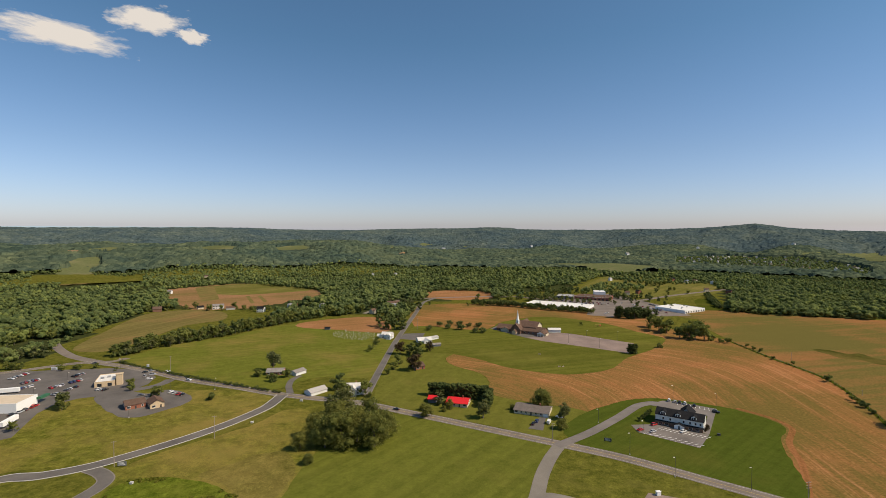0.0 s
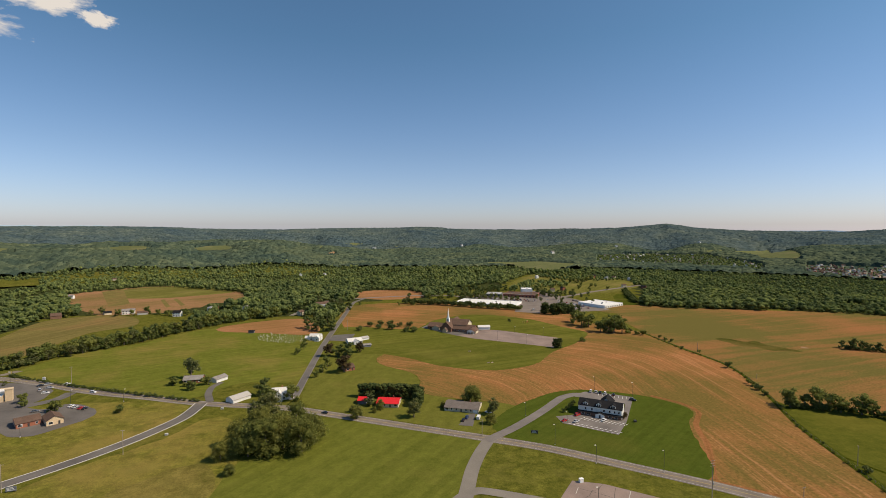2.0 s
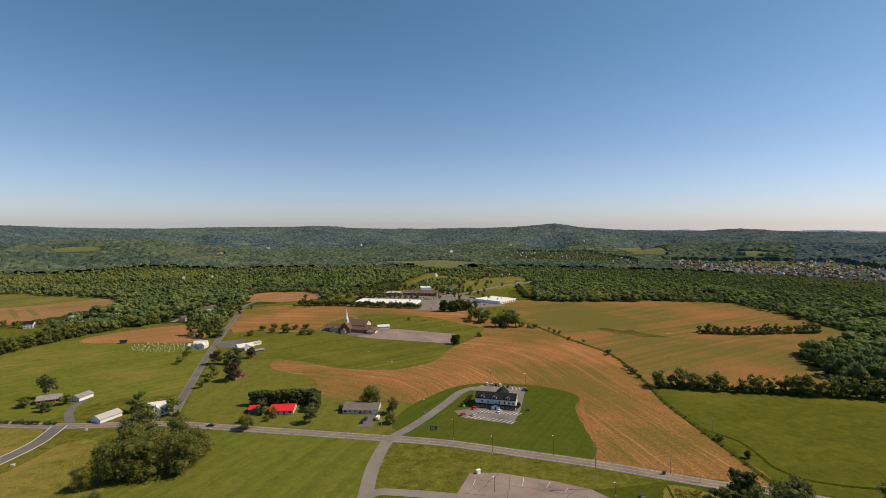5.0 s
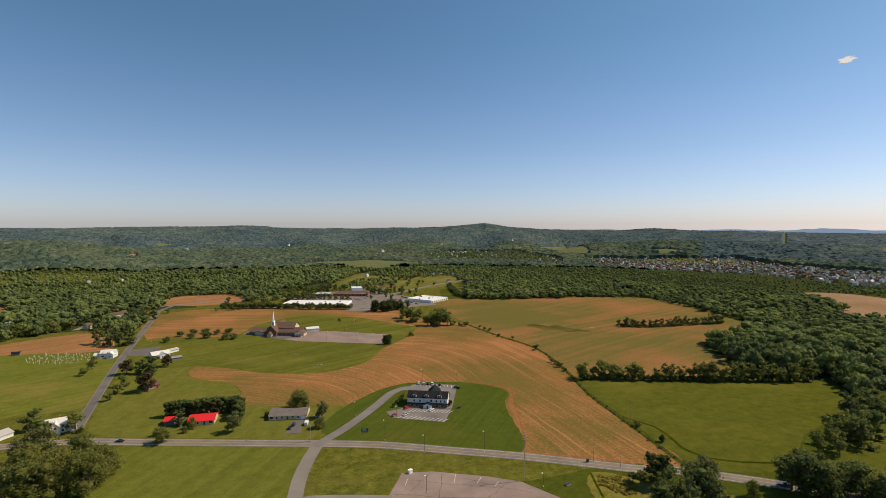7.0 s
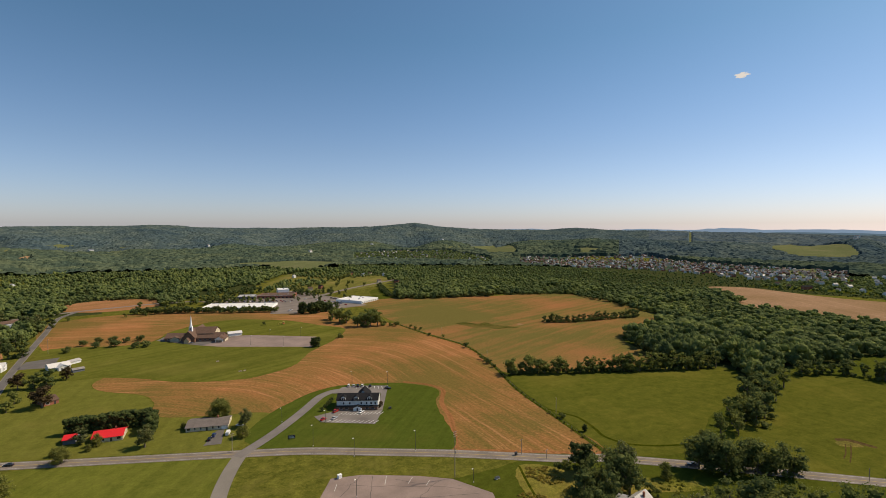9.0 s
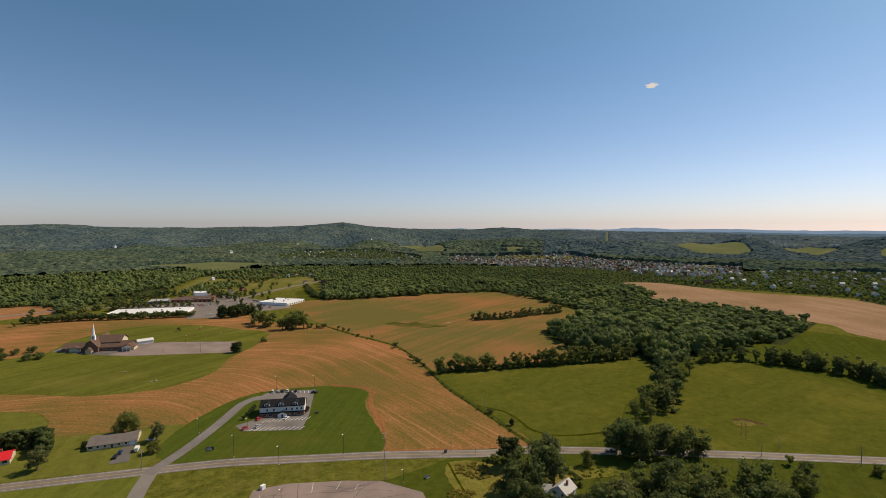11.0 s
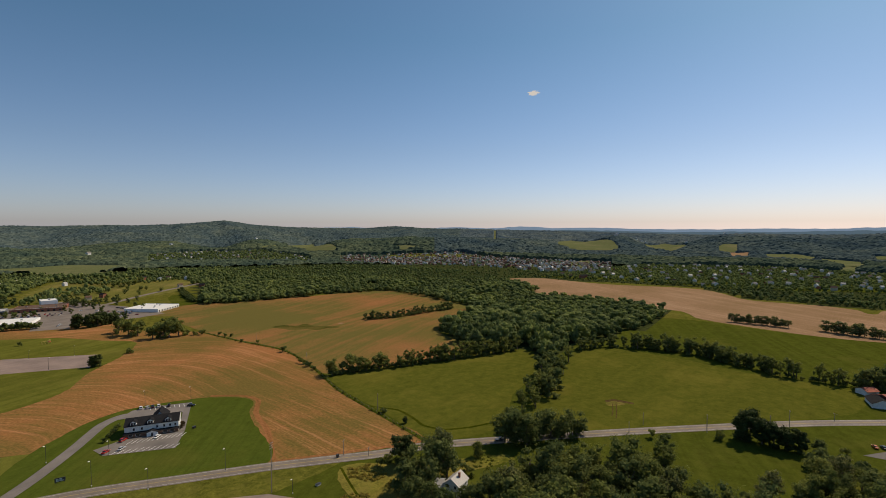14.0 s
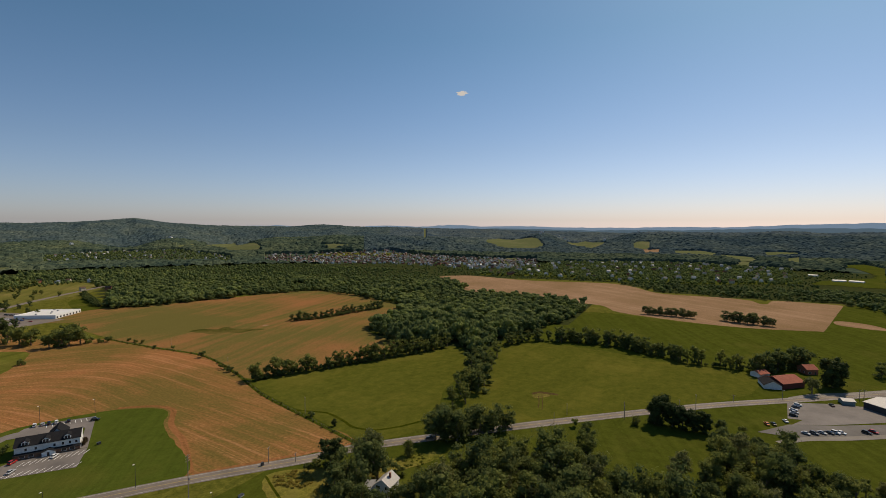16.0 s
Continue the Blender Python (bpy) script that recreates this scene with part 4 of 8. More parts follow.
for name, outline, gap in (("woods_west", WOOD_A, 10.0), ("woods_stream", WOOD_B, 8.8), ("woods_valley", WOOD_C, 11.0), ("woods_ring", far_ring, 15.0)):
    p = fill(outline, gap, len(name))
    d = np.hypot(p[:, 0], p[:, 1])
    stand = value_noise(p[:, 0], p[:, 1], 70, 2)
    # glades open where the stand is thin
    keep = (d < 1650) & ((value_noise(p[:, 0], p[:, 1], 85, 6) > 0.13) | (d < 520)) & ((d < 1150) | (rng.random(len(p)) < 0.72))
    p, d, stand = p[keep], d[keep], stand[keep]
    h = (7.5 + 11 * rng.random(len(p)) ** 1.3) * (0.72 + 0.6 * stand) * np.clip(1 - (d - 560) / 1600, 0.58, 1)
    if outline in (WOOD_C, far_ring):
        h = h * 0.72
    # trees before the town are lowered so its houses show from the camera
    h = np.where((p[:, 0] > 850) & (d > 1100), h * 0.7, h)
    for near, far, kinds, where in ((0, 580, kinds_mid, "beside the fields"), (580, 1150, kinds_far, "in the valley"), (1150, 9999, kinds_tiny, "in the far valley")):
        band = (d >= near) & (d < far)
        if band.any():
            scatter(name, p[band], h[band], kinds, WOODS, "dense green broadleaf woodland " + where, seed=3 + near)


FARM_WOOD = [(-228.6, 649.1), (-193.4, 661.7), (-146.7, 692.8), (-116.2, 727.0), (-92.5, 693.1), (-72.1, 666.4), (-52.2, 666.5), (-38.2, 753.7), (-44.7, 794.0), (-75.0, 776.1), (-123.9, 747.9), (-156.0, 737.2), (-192.6, 747.6), (-237.3, 726.5)]
p = fill(FARM_WOOD, 10.0, 5, [INN_YARD])
scatter("woods_farm", p, 9 + 8 * rng.random(len(p)), kinds_mid, WOODS, "dense green trees between field and farms", seed=6)
for name, outline, gap, tall in (("town_trees", TOWN_AREA, 27.0, 6), ("town_trees", TOWN_WEST, 14.0, 8), ("town_trees", TOWN_EAST, 10.5, 8), ("yard_trees", FIELD_L, 13.0, 9), ("yard_trees", VALLEY_BELT, 15.0, 12), ("yard_trees", PLAZA_YARD, 20.0, 9)):
    p = fill(outline, gap, int(tall), [])
    if outline is FIELD_L:
        p = p[value_noise(p[:, 0], p[:, 1], 90, 17) > 0.60]
    if outline is TOWN_EAST:
        away = np.hypot(p[:, None, 0] - EAST_HOMES[None, :, 0] * 0.992, p[:, None, 1] - EAST_HOMES[None, :, 1] * 0.992).min(1)
        p = p[away > 12]
    scatter(name, p, tall * (0.6 + 0.6 * rng.random(len(p))), kinds_tiny, WOODS, "scattered green trees among far houses", seed=9)


def far_woods():
    """The canopy of the hills: small crowns of uneven height over the land, open where there are fields."""
    az = np.radians(np.arange(-45, 110, 0.15))
    r = np.concatenate([np.arange(1600, 2300, 6.0), np.arange(2300, 2900, 8.0), np.arange(2900, 4480, 14.0)])
    a, d = np.meshgrid(az, r)
    x, y = d * np.sin(a), d * np.cos(a)
    bare = land(x, y)
    best, tall = np.full(x.shape, 9.0), np.zeros_like(x)
    size = 15.0
    ix, iy = np.floor(x / size), np.floor(y / size)
    for dx in (-1, 0, 1):
        for dy in (-1, 0, 1):
            cx, cy = ix + dx, iy + dy
            px, py = (cx + hash2(cx, cy, 1)) * size, (cy + hash2(cx, cy, 2)) * size
            q = np.hypot(x - px, y - py) / size
            near = q < best
            best = np.where(near, q, best)
            tall = np.where(near, hash2(cx, cy, 4), tall)
    stand = value_noise(x, y, 90, 8)
    z = bare - 4 * np.clip((1650 - d) / 50, 0, 1) + 0.5 + 8 * np.sqrt(np.clip(1 - best * best * 1.6, 0, 1)) + 5 * tall ** 2 + 5 * stand
    open_land = np.zeros(x.shape, bool)
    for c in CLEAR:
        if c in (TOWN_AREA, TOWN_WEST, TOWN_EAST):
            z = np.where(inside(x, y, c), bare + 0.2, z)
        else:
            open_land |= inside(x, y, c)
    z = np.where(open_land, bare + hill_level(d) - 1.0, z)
    v = np.stack([x, y, z], -1).reshape(-1, 3)
    n = len(az)
    i, j = np.meshgrid(np.arange(len(r) - 1), np.arange(n - 1), indexing="ij")
    q = (i * n + j).ravel()
    f = np.stack([q, q + n, q + n + 1, q + 1], -1)
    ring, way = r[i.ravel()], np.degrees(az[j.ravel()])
    # blue haze is put into the canopy colour, from nearer in towards the east
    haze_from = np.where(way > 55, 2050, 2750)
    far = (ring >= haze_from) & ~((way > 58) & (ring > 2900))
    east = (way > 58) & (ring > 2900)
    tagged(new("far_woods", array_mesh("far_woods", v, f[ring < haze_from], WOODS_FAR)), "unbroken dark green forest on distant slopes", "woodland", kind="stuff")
    tagged(new("far_woods", array_mesh("far_woods", v, f[far], WOODS_HAZE)), "forest on the farthest hills, bluish with haze in its colour", "woodland", kind="stuff")
    tagged(new("far_woods", array_mesh("far_woods", v, f[east], WOODS_HAZE_EAST)), "forest on the eastern hills, grey-blue haze put in its colour", "woodland", kind="stuff")


def far_leafage(name, dark, lite):
    """Far crowns: each of its own green with haze mixed in, in stands of darker and lighter trees."""
    m, n, l, b = material(name, 0.9, 0, 0.0)
    cells = n.new("ShaderNodeTexVoronoi")
    cells.voronoi_dimensions = "2D"
    cells.inputs["Scale"].default_value = 1.0 / 15.0
    l.new(n.new("ShaderNodeTexCoord").outputs["Object"], cells.inputs["Vector"])
    c = ramp(n, l, cells.outputs["Color"], [(0.15, dark), (0.55, tuple((p + q) / 2 for p, q in zip(dark, lite))), (0.9, lite)])
    stands = grain(n, l, 0.011, 5.0, rough=0.65)
    c = mixed(n, l, c, ramp(n, l, stands, [(0.36, (0.66, 0.74, 0.82)), (0.64, (1.32, 1.22, 1.05))]), 0.85, "MULTIPLY")
    broad = grain(n, l, 0.0028, 3.0)
    c = mixed(n, l, c, ramp(n, l, broad, [(0.36, (0.78, 0.86, 0.95)), (0.64, (1.2, 1.14, 1.02))]), 0.8, "MULTIPLY")
    l.new(c, b.inputs["Base Color"])
    return m


# haze is mixed into these leaf colours, bluer with distance and eastwards
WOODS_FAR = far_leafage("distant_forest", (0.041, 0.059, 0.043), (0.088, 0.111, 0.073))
WOODS_HAZE_EAST = far_leafage("east_haze_tinted_forest", (0.058, 0.080, 0.094), (0.090, 0.116, 0.130))
WOODS_HAZE = far_leafage("haze_tinted_forest", (0.045, 0.066, 0.069), (0.082, 0.109, 0.112))
far_woods()


def tufts(name, outline, gap, height, mat, label, seed):
    """Uneven tufts of weeds over rough ground."""
    r = np.random.default_rng(seed)
    p = fill(outline, gap, seed, [])
    p = p[value_noise(p[:, 0], p[:, 1], 14, seed) > 0.42]
    kinds = [blob_tree(1, 1, s, 26, 0.26, 3.6) for s in range(60, 64)]
    scatter(name, p, height * (0.4 + 0.9 * r.random(len(p))), kinds, mat, label, "weeds", seed)


WEEDS = leafage("weedy_grass", (0.20, 0.185, 0.036), (0.34, 0.27, 0.07), 0.1, 0.8, 0.55)
WEEDS_DARK = leafage("green_weeds", (0.15, 0.165, 0.022), (0.26, 0.26, 0.045), 0.1, 0.8, 0.55)
tufts("weeds", [(-157.3, 223.5), (-149.5, 236.0), (-112.2, 232.8), (-85.9, 214.1), (-79.3, 186.3), (-136.6, 193.5)], 1.6, 0.99, WEEDS_DARK, "dense green weeds", 33)
tufts("weeds", [(174.9, 183.2), (188.6, 168.8), (178.1, 145.7), (159.0, 121.6), (140.3, 143.8)], 1.8, 0.99, WEEDS, "tall yellowish weeds by the farmhouse", 34)
tufts("weeds", [(204.7, 138.8), (229.5, 127.8), (223.3, 116.7), (208.0, 110.2), (186.6, 120.8)], 2.1, 0.88, WEEDS_DARK, "dense green weeds under trees", 35)

DITCH = turf("ditch_grass", (0.025, 0.036, 0.003), (0.055, 0.062, 0.006), (0.10, 0.09, 0.01), 0, 0, 0.62, 0.9)
tagged(road("ditch", [(246.5, 225.6), (248.6, 215.9), (250.9, 204.9), (245.2, 187.8), (240.4, 177.9), (241.7, 164.9), (253.0, 153.3), (275.7, 140.4)], 2.0, DITCH, "overgrown ditch curving through the meadow", 0.09, False, False), category="ditch")
tagged(road("ditch", [(175.9, 180.2), (167.6, 166.0), (157.9, 148.0), (149.0, 133.5)], 1.2, DITCH, "overgrown ditch beside the car park", 0.09, False, False), category="ditch")
tagged(road("farm_track", [(339.6, 94.3), (325.8, 90.3), (317.5, 88.8)], 0.6, BARE, "worn earth track in the pasture", 0.09, False, False), category="track")
tagged(road("farm_track", [(340.6, 92.2), (326.8, 88.3), (314.7, 85.5)], 0.6, BARE, "worn earth track in the pasture", 0.09, False, False), category="track")


# ---------------------------------------------------------------- single trees
def leaf_crown(seed, lobes, wide, low, high, leaves, size, mat, core=0.74):
    """A crown for a ten metre tree: lobes of small leaf clumps about a shaded heart."""
    r = np.random.default_rng(seed)
    vs, fs, k = [], [], 0
    for i in range(lobes):
        u = (i + 0.5) / lobes
        a = i * 2.4 + r.random()
        z = low + (high - low) * (0.06 + 0.84 * r.random())
        at = (z - low) / (high - low)
        reach = wide * math.sqrt(max(0.08, 1 - (2 * at - 0.8) ** 2 / 1.9)) * 0.72 * math.sqrt(u)
        c = np.array([reach * math.cos(a), reach * math.sin(a), z])
        s = np.array([1, 1, 0.85]) * wide * (0.24 + 0.2 * r.random())
        v, f = lump(1, 0.35, r)
        vs.append(v * s * core + c)
        fs.append(f + k)
        k += len(v)
        n = leaves // lobes
        d = r.normal(size=(n, 3))
        d[:, 2] = d[:, 2] * 0.8 + 0.25
        d /= np.linalg.norm(d, axis=1)[:, None]
        p = c + d * s * (0.66 + 0.62 * r.random((n, 1)))
        nn = d + r.normal(size=(n, 3)) * 0.5
        nn /= np.linalg.norm(nn, axis=1)[:, None]
        t = np.cross(nn, r.normal(size=(n, 3)))
        t /= np.linalg.norm(t, axis=1)[:, None]
        b = np.cross(nn, t)
        w = size * (0.6 + 0.8 * r.random((n, 1)))
        q = np.stack([p + t * w, p + b * w * 0.8, p - t * w * 0.9, p - b * w * 0.7], 1).reshape(-1, 3)
        base = np.arange(n)[:, None] * 4 + k
        vs.append(q)
        fs.append(np.concatenate([base + [0, 1, 2], base + [0, 2, 3]]))
        k += 4 * n
    return array_mesh("crown", np.concatenate(vs), np.concatenate(fs), mat)


def stem(seed, top, thick, limbs):
    """A tapered trunk with a few rising limbs."""
    r = random.Random(seed)
    bm = bmesh.new()
    tube(bm, (0, 0, -0.3), (0, 0, top * 0.5), thick, thick * 0.75, 6)
    tube(bm, (0, 0, top * 0.5), (r.uniform(-0.3, 0.3), r.uniform(-0.3, 0.3), top), thick * 0.75, thick * 0.3, 6)
    for i in range(limbs):
        a = 6.28 * i / max(limbs, 1) + r.random()
        z = top * r.uniform(0.35, 0.7)
        tube(bm, (0, 0, z), (2.3 * math.cos(a), 2.3 * math.sin(a), z + r.uniform(1.5, 2.8)), thick * 0.45, thick * 0.15, 4)
    me = bpy.data.meshes.new("trunk")
    bm.to_mesh(me)
    bm.free()
    me.materials.append(BARK)
    return me


def tree_kind(name, label, meshes):
    """Templates of one kind: pairs of trunk and crown."""
    made = []
    for trunk, crown in meshes:
        root = new(name)
        for part_name, me in (("trunk", trunk), ("crown", crown)):
            ob = new(part_name, me)
            ob.parent = root
        tagged(root, label, "tree" if "shrub" not in name and "bush" not in name else "shrub")
        made.append([root, None])
    return made


def broad(seed, mat, wide=4.6, low=0.4, high=9.1, leaves=1700, size=0.25, lobes=26, core=0.56):
    return stem(seed, 6.0, 0.32, 3), leaf_crown(seed, lobes, wide, low, high, leaves, size, mat, core)


KINDS = {
    "broad": tree_kind("broadleaf_tree", "full green broadleaf tree standing in grass", [broad(s, LEAF) for s in (1, 2, 3, 4)]),
    "tall": tree_kind("copse_tree", "tall dark green broadleaf tree in a copse", [broad(s, LEAF_DARK, 4.3, 0.3, 9.4, 1250, 0.27, 26) for s in (11, 12, 13, 14)]),
    "grove": tree_kind("broadleaf_tree", "great rounded green broadleaf tree in a grove", [broad(s, LEAF_GROVE, 5.0, 0.2, 9.2, 3200, 0.22, 30) for s in (5, 6, 7)]),
    "orchard": tree_kind("orchard_tree", "low spreading green orchard tree on a lawn", [broad(s, LEAF_DARK, 8.0, 1.6, 8.8, 900, 0.45, 18) for s in (15, 16, 17)]),
    "spruce": tree_kind("spruce_tree", "broad dark spruce standing on a lawn", [(stem(s, 8, 0.25, 0), leaf_crown(s, 30, 3.7, 0.2, 9.7, 1300, 0.27, NEEDLE, 0.8)) for s in (54, 55, 56)]),
    "copper": tree_kind("copper_beech", "dark copper-leaved tree beside a house", [broad(s, LEAF_RED, 4.4, 1.2, 8.9) for s in (21, 22)]),
    "pale": tree_kind("grey_green_tree", "pale grey-green tree with feathery foliage", [broad(s, LEAF_GREY, 3.8, 1.4, 9.2) for s in (31, 32)]),
    "slim": tree_kind("slender_tree", "slender green hedgerow tree with bare lower trunk", [broad(s, LEAF, 3.1, 2.0, 9.5, 650, 0.32, 14) for s in (41, 42, 43)]),
    "thuja": tree_kind("hedge_conifer", "dark clipped conifer in a tall hedge", [(stem(s, 7, 0.2, 0), leaf_crown(s, 26, 3.6, -0.2, 9.3, 700, 0.26, NEEDLE, 0.98)) for s in (61, 62)]),
    "shrub": tree_kind("shrub", "rounded green shrub growing in grass", [(stem(s, 3, 0.25, 2), leaf_crown(s, 6, 5.5, 1.5, 7.5, 170, 1.0, LEAF)) for s in (71, 72, 73)]),
    "dark_shrub": tree_kind("shrub", "dark green bushy shrub beside the road", [(stem(s, 3, 0.25, 2), leaf_crown(s, 6, 5.5, 1.5, 7.5, 170, 1.0, LEAF_DARK)) for s in (81, 82)]),
}
KINDS["broad_far"] = tree_kind("hedgerow_tree", "full green broadleaf tree beside fields", [broad(s, LEAF, 4.8, 0.1, 9.2, 380, 0.42, 14, 0.72) for s in (101, 102, 103)])
KINDS["tall_far"] = tree_kind("hedgerow_tree", "dark green broadleaf tree in a row beside fields", [broad(s, LEAF_DARK, 4.2, 0.1, 9.5, 360, 0.42, 14, 0.72) for s in (111, 112, 113)])
KINDS["slim_far"] = tree_kind("slender_tree", "slender green tree in a field row", [broad(s, LEAF, 3.1, 2.4, 9.5, 280, 0.40, 11) for s in (121, 122)])
KINDS["pale_far"] = tree_kind("grey_green_tree", "pale grey-green tree in a field row", [broad(s, LEAF_GREY, 4.2, 1.2, 9.4, 480, 0.42, 16, 0.66) for s in (131, 132)])
FAR_KIND = {"broad": "broad_far", "tall": "tall_far", "slim": "slim_far", "pale": "pale_far"}
GROWTH = 1.41
tree_rng = random.Random(5)


def plant(kind, spots, group=""):
    """Stand trees of a kind at (x, y, height)."""
    for x, y, h in spots:
        far = math.hypot(x, y) > 330 and kind in FAR_KIND
        slot = tree_rng.choice(KINDS[FAR_KIND[kind]]) if far else tree_rng.choice(KINDS[kind])
        s = h / 10.0
        w = s * tree_rng.uniform(0.9, 1.15)
        turn = Matrix.Rotation(tree_rng.uniform(0, 6.28), 4, "Z")
        base = Matrix.Translation((x, y, 0)) @ turn
        if slot[1] is None:
            slot[0].matrix_basis = base @ Matrix.Diagonal((w, w, s, 1))
            slot[1] = (w, s)
            ob = slot[0]
        else:
            ob = copy_thing(slot[0], base @ Matrix.Diagonal((w / slot[1][0], w / slot[1][0], s / slot[1][1], 1)))
        if group:
            tagged(ob, group=group)


def row(points, gap, height, seed, wobble=1.5, even=0.0):
    """Places along a line, at uneven heights."""
    r = random.Random(seed)
    gap, height, wobble = gap * GROWTH, height * GROWTH, wobble * GROWTH
    line = smooth_line(points, 10)
    out, left = [], 0.0
    for (x0, y0), (x1, y1) in zip(line, line[1:]):
        d = math.hypot(x1 - x0, y1 - y0)
        while left < d:
            t = left / d
            out.append((x0 + (x1 - x0) * t + r.uniform(-wobble, wobble), y0 + (y1 - y0) * t + r.uniform(-wobble, wobble), height * (0.97 + (1 - even) * r.uniform(-0.22, 0.23))))
            left += gap * r.uniform(0.8, 1.25)
        left -= d
    return out


# the grove on the lane's corner
plant("grove", [(-65.5, 270.1, 18.4), (-56.7, 271.6, 21.2), (-48.9, 277.5, 21.2), (-38.4, 271.6, 19.8), (-33.5, 282.9, 16.9), (-44.8, 299.5, 18.4), (-73.5, 282.9, 15.5), (-63.3, 293.5, 18.4)], "trees of the corner grove")
plant("pale", [(-63.4, 318.2, 19.8), (-71.1, 313.3, 16.9)], "trees of the corner grove")
plant("grove", [(-78.3, 266.6, 10.6), (-69.5, 250.1, 5.9)])
# gardens along the road
plant("pale", [(-146.0, 421.3, 17.5), (-256.9, 329.1, 12.7)])
plant("broad", [(-153.3, 403.1, 7.1), (-135.0, 389.4, 8.5), (-126.7, 401.6, 7.8), (-69.8, 350.9, 14.1), (-55.8, 354.6, 12.7), (-208.7, 354.3, 8.5), (-164.7, 347.1, 4.8), (-234.3, 366.9, 5.6)])
plant("tall", [(-79.6, 369.9, 14.1), (-25.0, 471.9, 15.5), (-32.9, 476.2, 12.7)])
plant("copper", [(-41.9, 478.4, 13.5), (-24.5, 422.0, 16.0), (-13.5, 489.8, 11.3)])
plant("broad", [(-40.2, 441.5, 9.9), (-42.5, 423.3, 8.5), (-46.4, 409.8, 7.1), (-69.8, 509.0, 8.5), (-72.8, 489.6, 7.1), (-70.8, 529.9, 7.1)])
plant("tall", [(-79.8, 618.6, 16.9), (-69.6, 604.2, 16.9), (-59.2, 597.3, 16.9), (-49.5, 597.3, 15.5), (-68.6, 633.8, 16.9), (-58.4, 641.7, 16.9), (-48.9, 732.4, 16.9), (-36.4, 753.7, 14.1), (-56.4, 742.9, 15.5)], "trees by the north road")
plant("orchard", [(-16.8, 595.0, 6.5), (-4.4, 619.9, 6.5), (6.2, 603.5, 5.9), (21.6, 598.4, 7.3), (21.0, 626.6, 6.2), (32.5, 615.2, 5.9), (38.4, 580.6, 6.5), (47.1, 580.3, 6.5), (44.7, 616.2, 6.2), (8.8, 628.9, 6.2)], "orchard row")
plant("thuja", row([(-8.4, 357.6), (12.4, 352.6), (31.8, 349.1)], 1.0, 8.0, 3, 0.1, 0.85), "tall hedge round the red-roofed house")
plant("thuja", row([(32.4, 346.6), (29.5, 331.0)], 1.0, 7.6, 4, 0.1, 0.85), "tall hedge round the red-roofed house")
plant("pale", [(25.8, 313.0, 12.7), (-2.8, 338.2, 9.2)])
plant("grove", [(4.4, 330.1, 7.1), (-10.4, 315.1, 9.2), (-13.9, 327.4, 4.8), (0.8, 324.9, 4.2)])
plant("grove", [(65.1, 330.6, 12.1), (68.1, 329.8, 12.4), (67.5, 334.6, 13.0)])
plant("pale", [(77.2, 311.5, 11.3)])
plant("grove", [(72.3, 296.0, 7.3), (46.6, 328.4, 4.2)])
plant("spruce", [(184.4, 481.4, 10.5), (187.1, 480.1, 11.5)])
plant("broad", [(176.2, 626.6, 5.6)])
plant("shrub", [(223.6, 504.9, 7.4), (255.1, 605.3, 2.8)])
# grove and fence line in the ploughed field
plant("broad", [(259.5, 612.5, 18.4), (260.3, 591.5, 21.2), (263.8, 578.3, 18.4), (265.9, 550.7, 16.9), (272.7, 547.8, 16.9), (278.6, 542.1, 21.2), (288.7, 542.1, 19.8), (294.7, 565.8, 19.8), (288.7, 572.0, 18.4)], "trees of the field grove")
plant("shrub", [(297.1, 539.3, 7.1), (301.2, 531.0, 6.4), (306.6, 525.6, 7.1), (316.5, 510.1, 4.2), (317.3, 500.3, 4.8), (318.1, 490.8, 4.2), (314.9, 440.5, 4.5), (307.8, 390.4, 6.5), (290.0, 341.1, 4.8), (290.8, 346.9, 4.2)], "bushes of the fence line")
plant("dark_shrub", [(286.9, 331.9, 6.2), (283.0, 321.5, 4.2), (271.7, 293.7, 3.7), (242.2, 210.0, 4.5), (309.2, 458.6, 4.2), (307.9, 531.5, 5.6)], "bushes of the fence line")
plant("spruce", [(236.8, 188.3, 4.6)])
# hedgerows east of the fence
plant("broad", row([(280.7, 296.7), (304.9, 285.3), (323.8, 271.8)], 5.0, 9.6, 5), "hedgerow trees")
plant("slim", row([(337.9, 265.8), (362.2, 250.5), (397.6, 231.4), (439.6, 209.8)], 4.4, 10.5, 6), "hedgerow trees")
plant("broad", row([(329.5, 267.8), (369.9, 245.0), (426.5, 212.8)], 5.5, 7.6, 7), "hedgerow trees")
plant("tall", row([(475.5, 439.5), (501.4, 421.0), (553.6, 408.3), (609.1, 394.8)], 5.0, 8.0, 8), "hedgerow trees")
plant("tall", row([(470.0, 158.0), (492.0, 146.0), (506.0, 128.0)], 4.0, 9.0, 92, 2.0), "hedgerow trees")
plant("dark_shrub", row([(511.0, 118.0), (514.6, 69.2), (500.7, 42.1), (482.0, 10.0)], 3.6, 3.8, 93, 1.5), "undergrowth of the hedgerow")
plant("tall", row([(508.1, 120.4), (514.4, 69.0), (500.5, 42.0), (484.4, 12.0)], 3.4, 9.0, 9, 3.0), "hedgerow trees")
plant("slim", row([(510.6, 121.0), (516.8, 69.3), (502.8, 42.2), (486.5, 12.1)], 4.6, 11.0, 91, 2.5), "hedgerow trees")
plant("slim", row([(478.1, 8.4), (476.8, -1.2), (476.1, -11.4)], 2.6, 10.5, 10), "hedgerow trees")
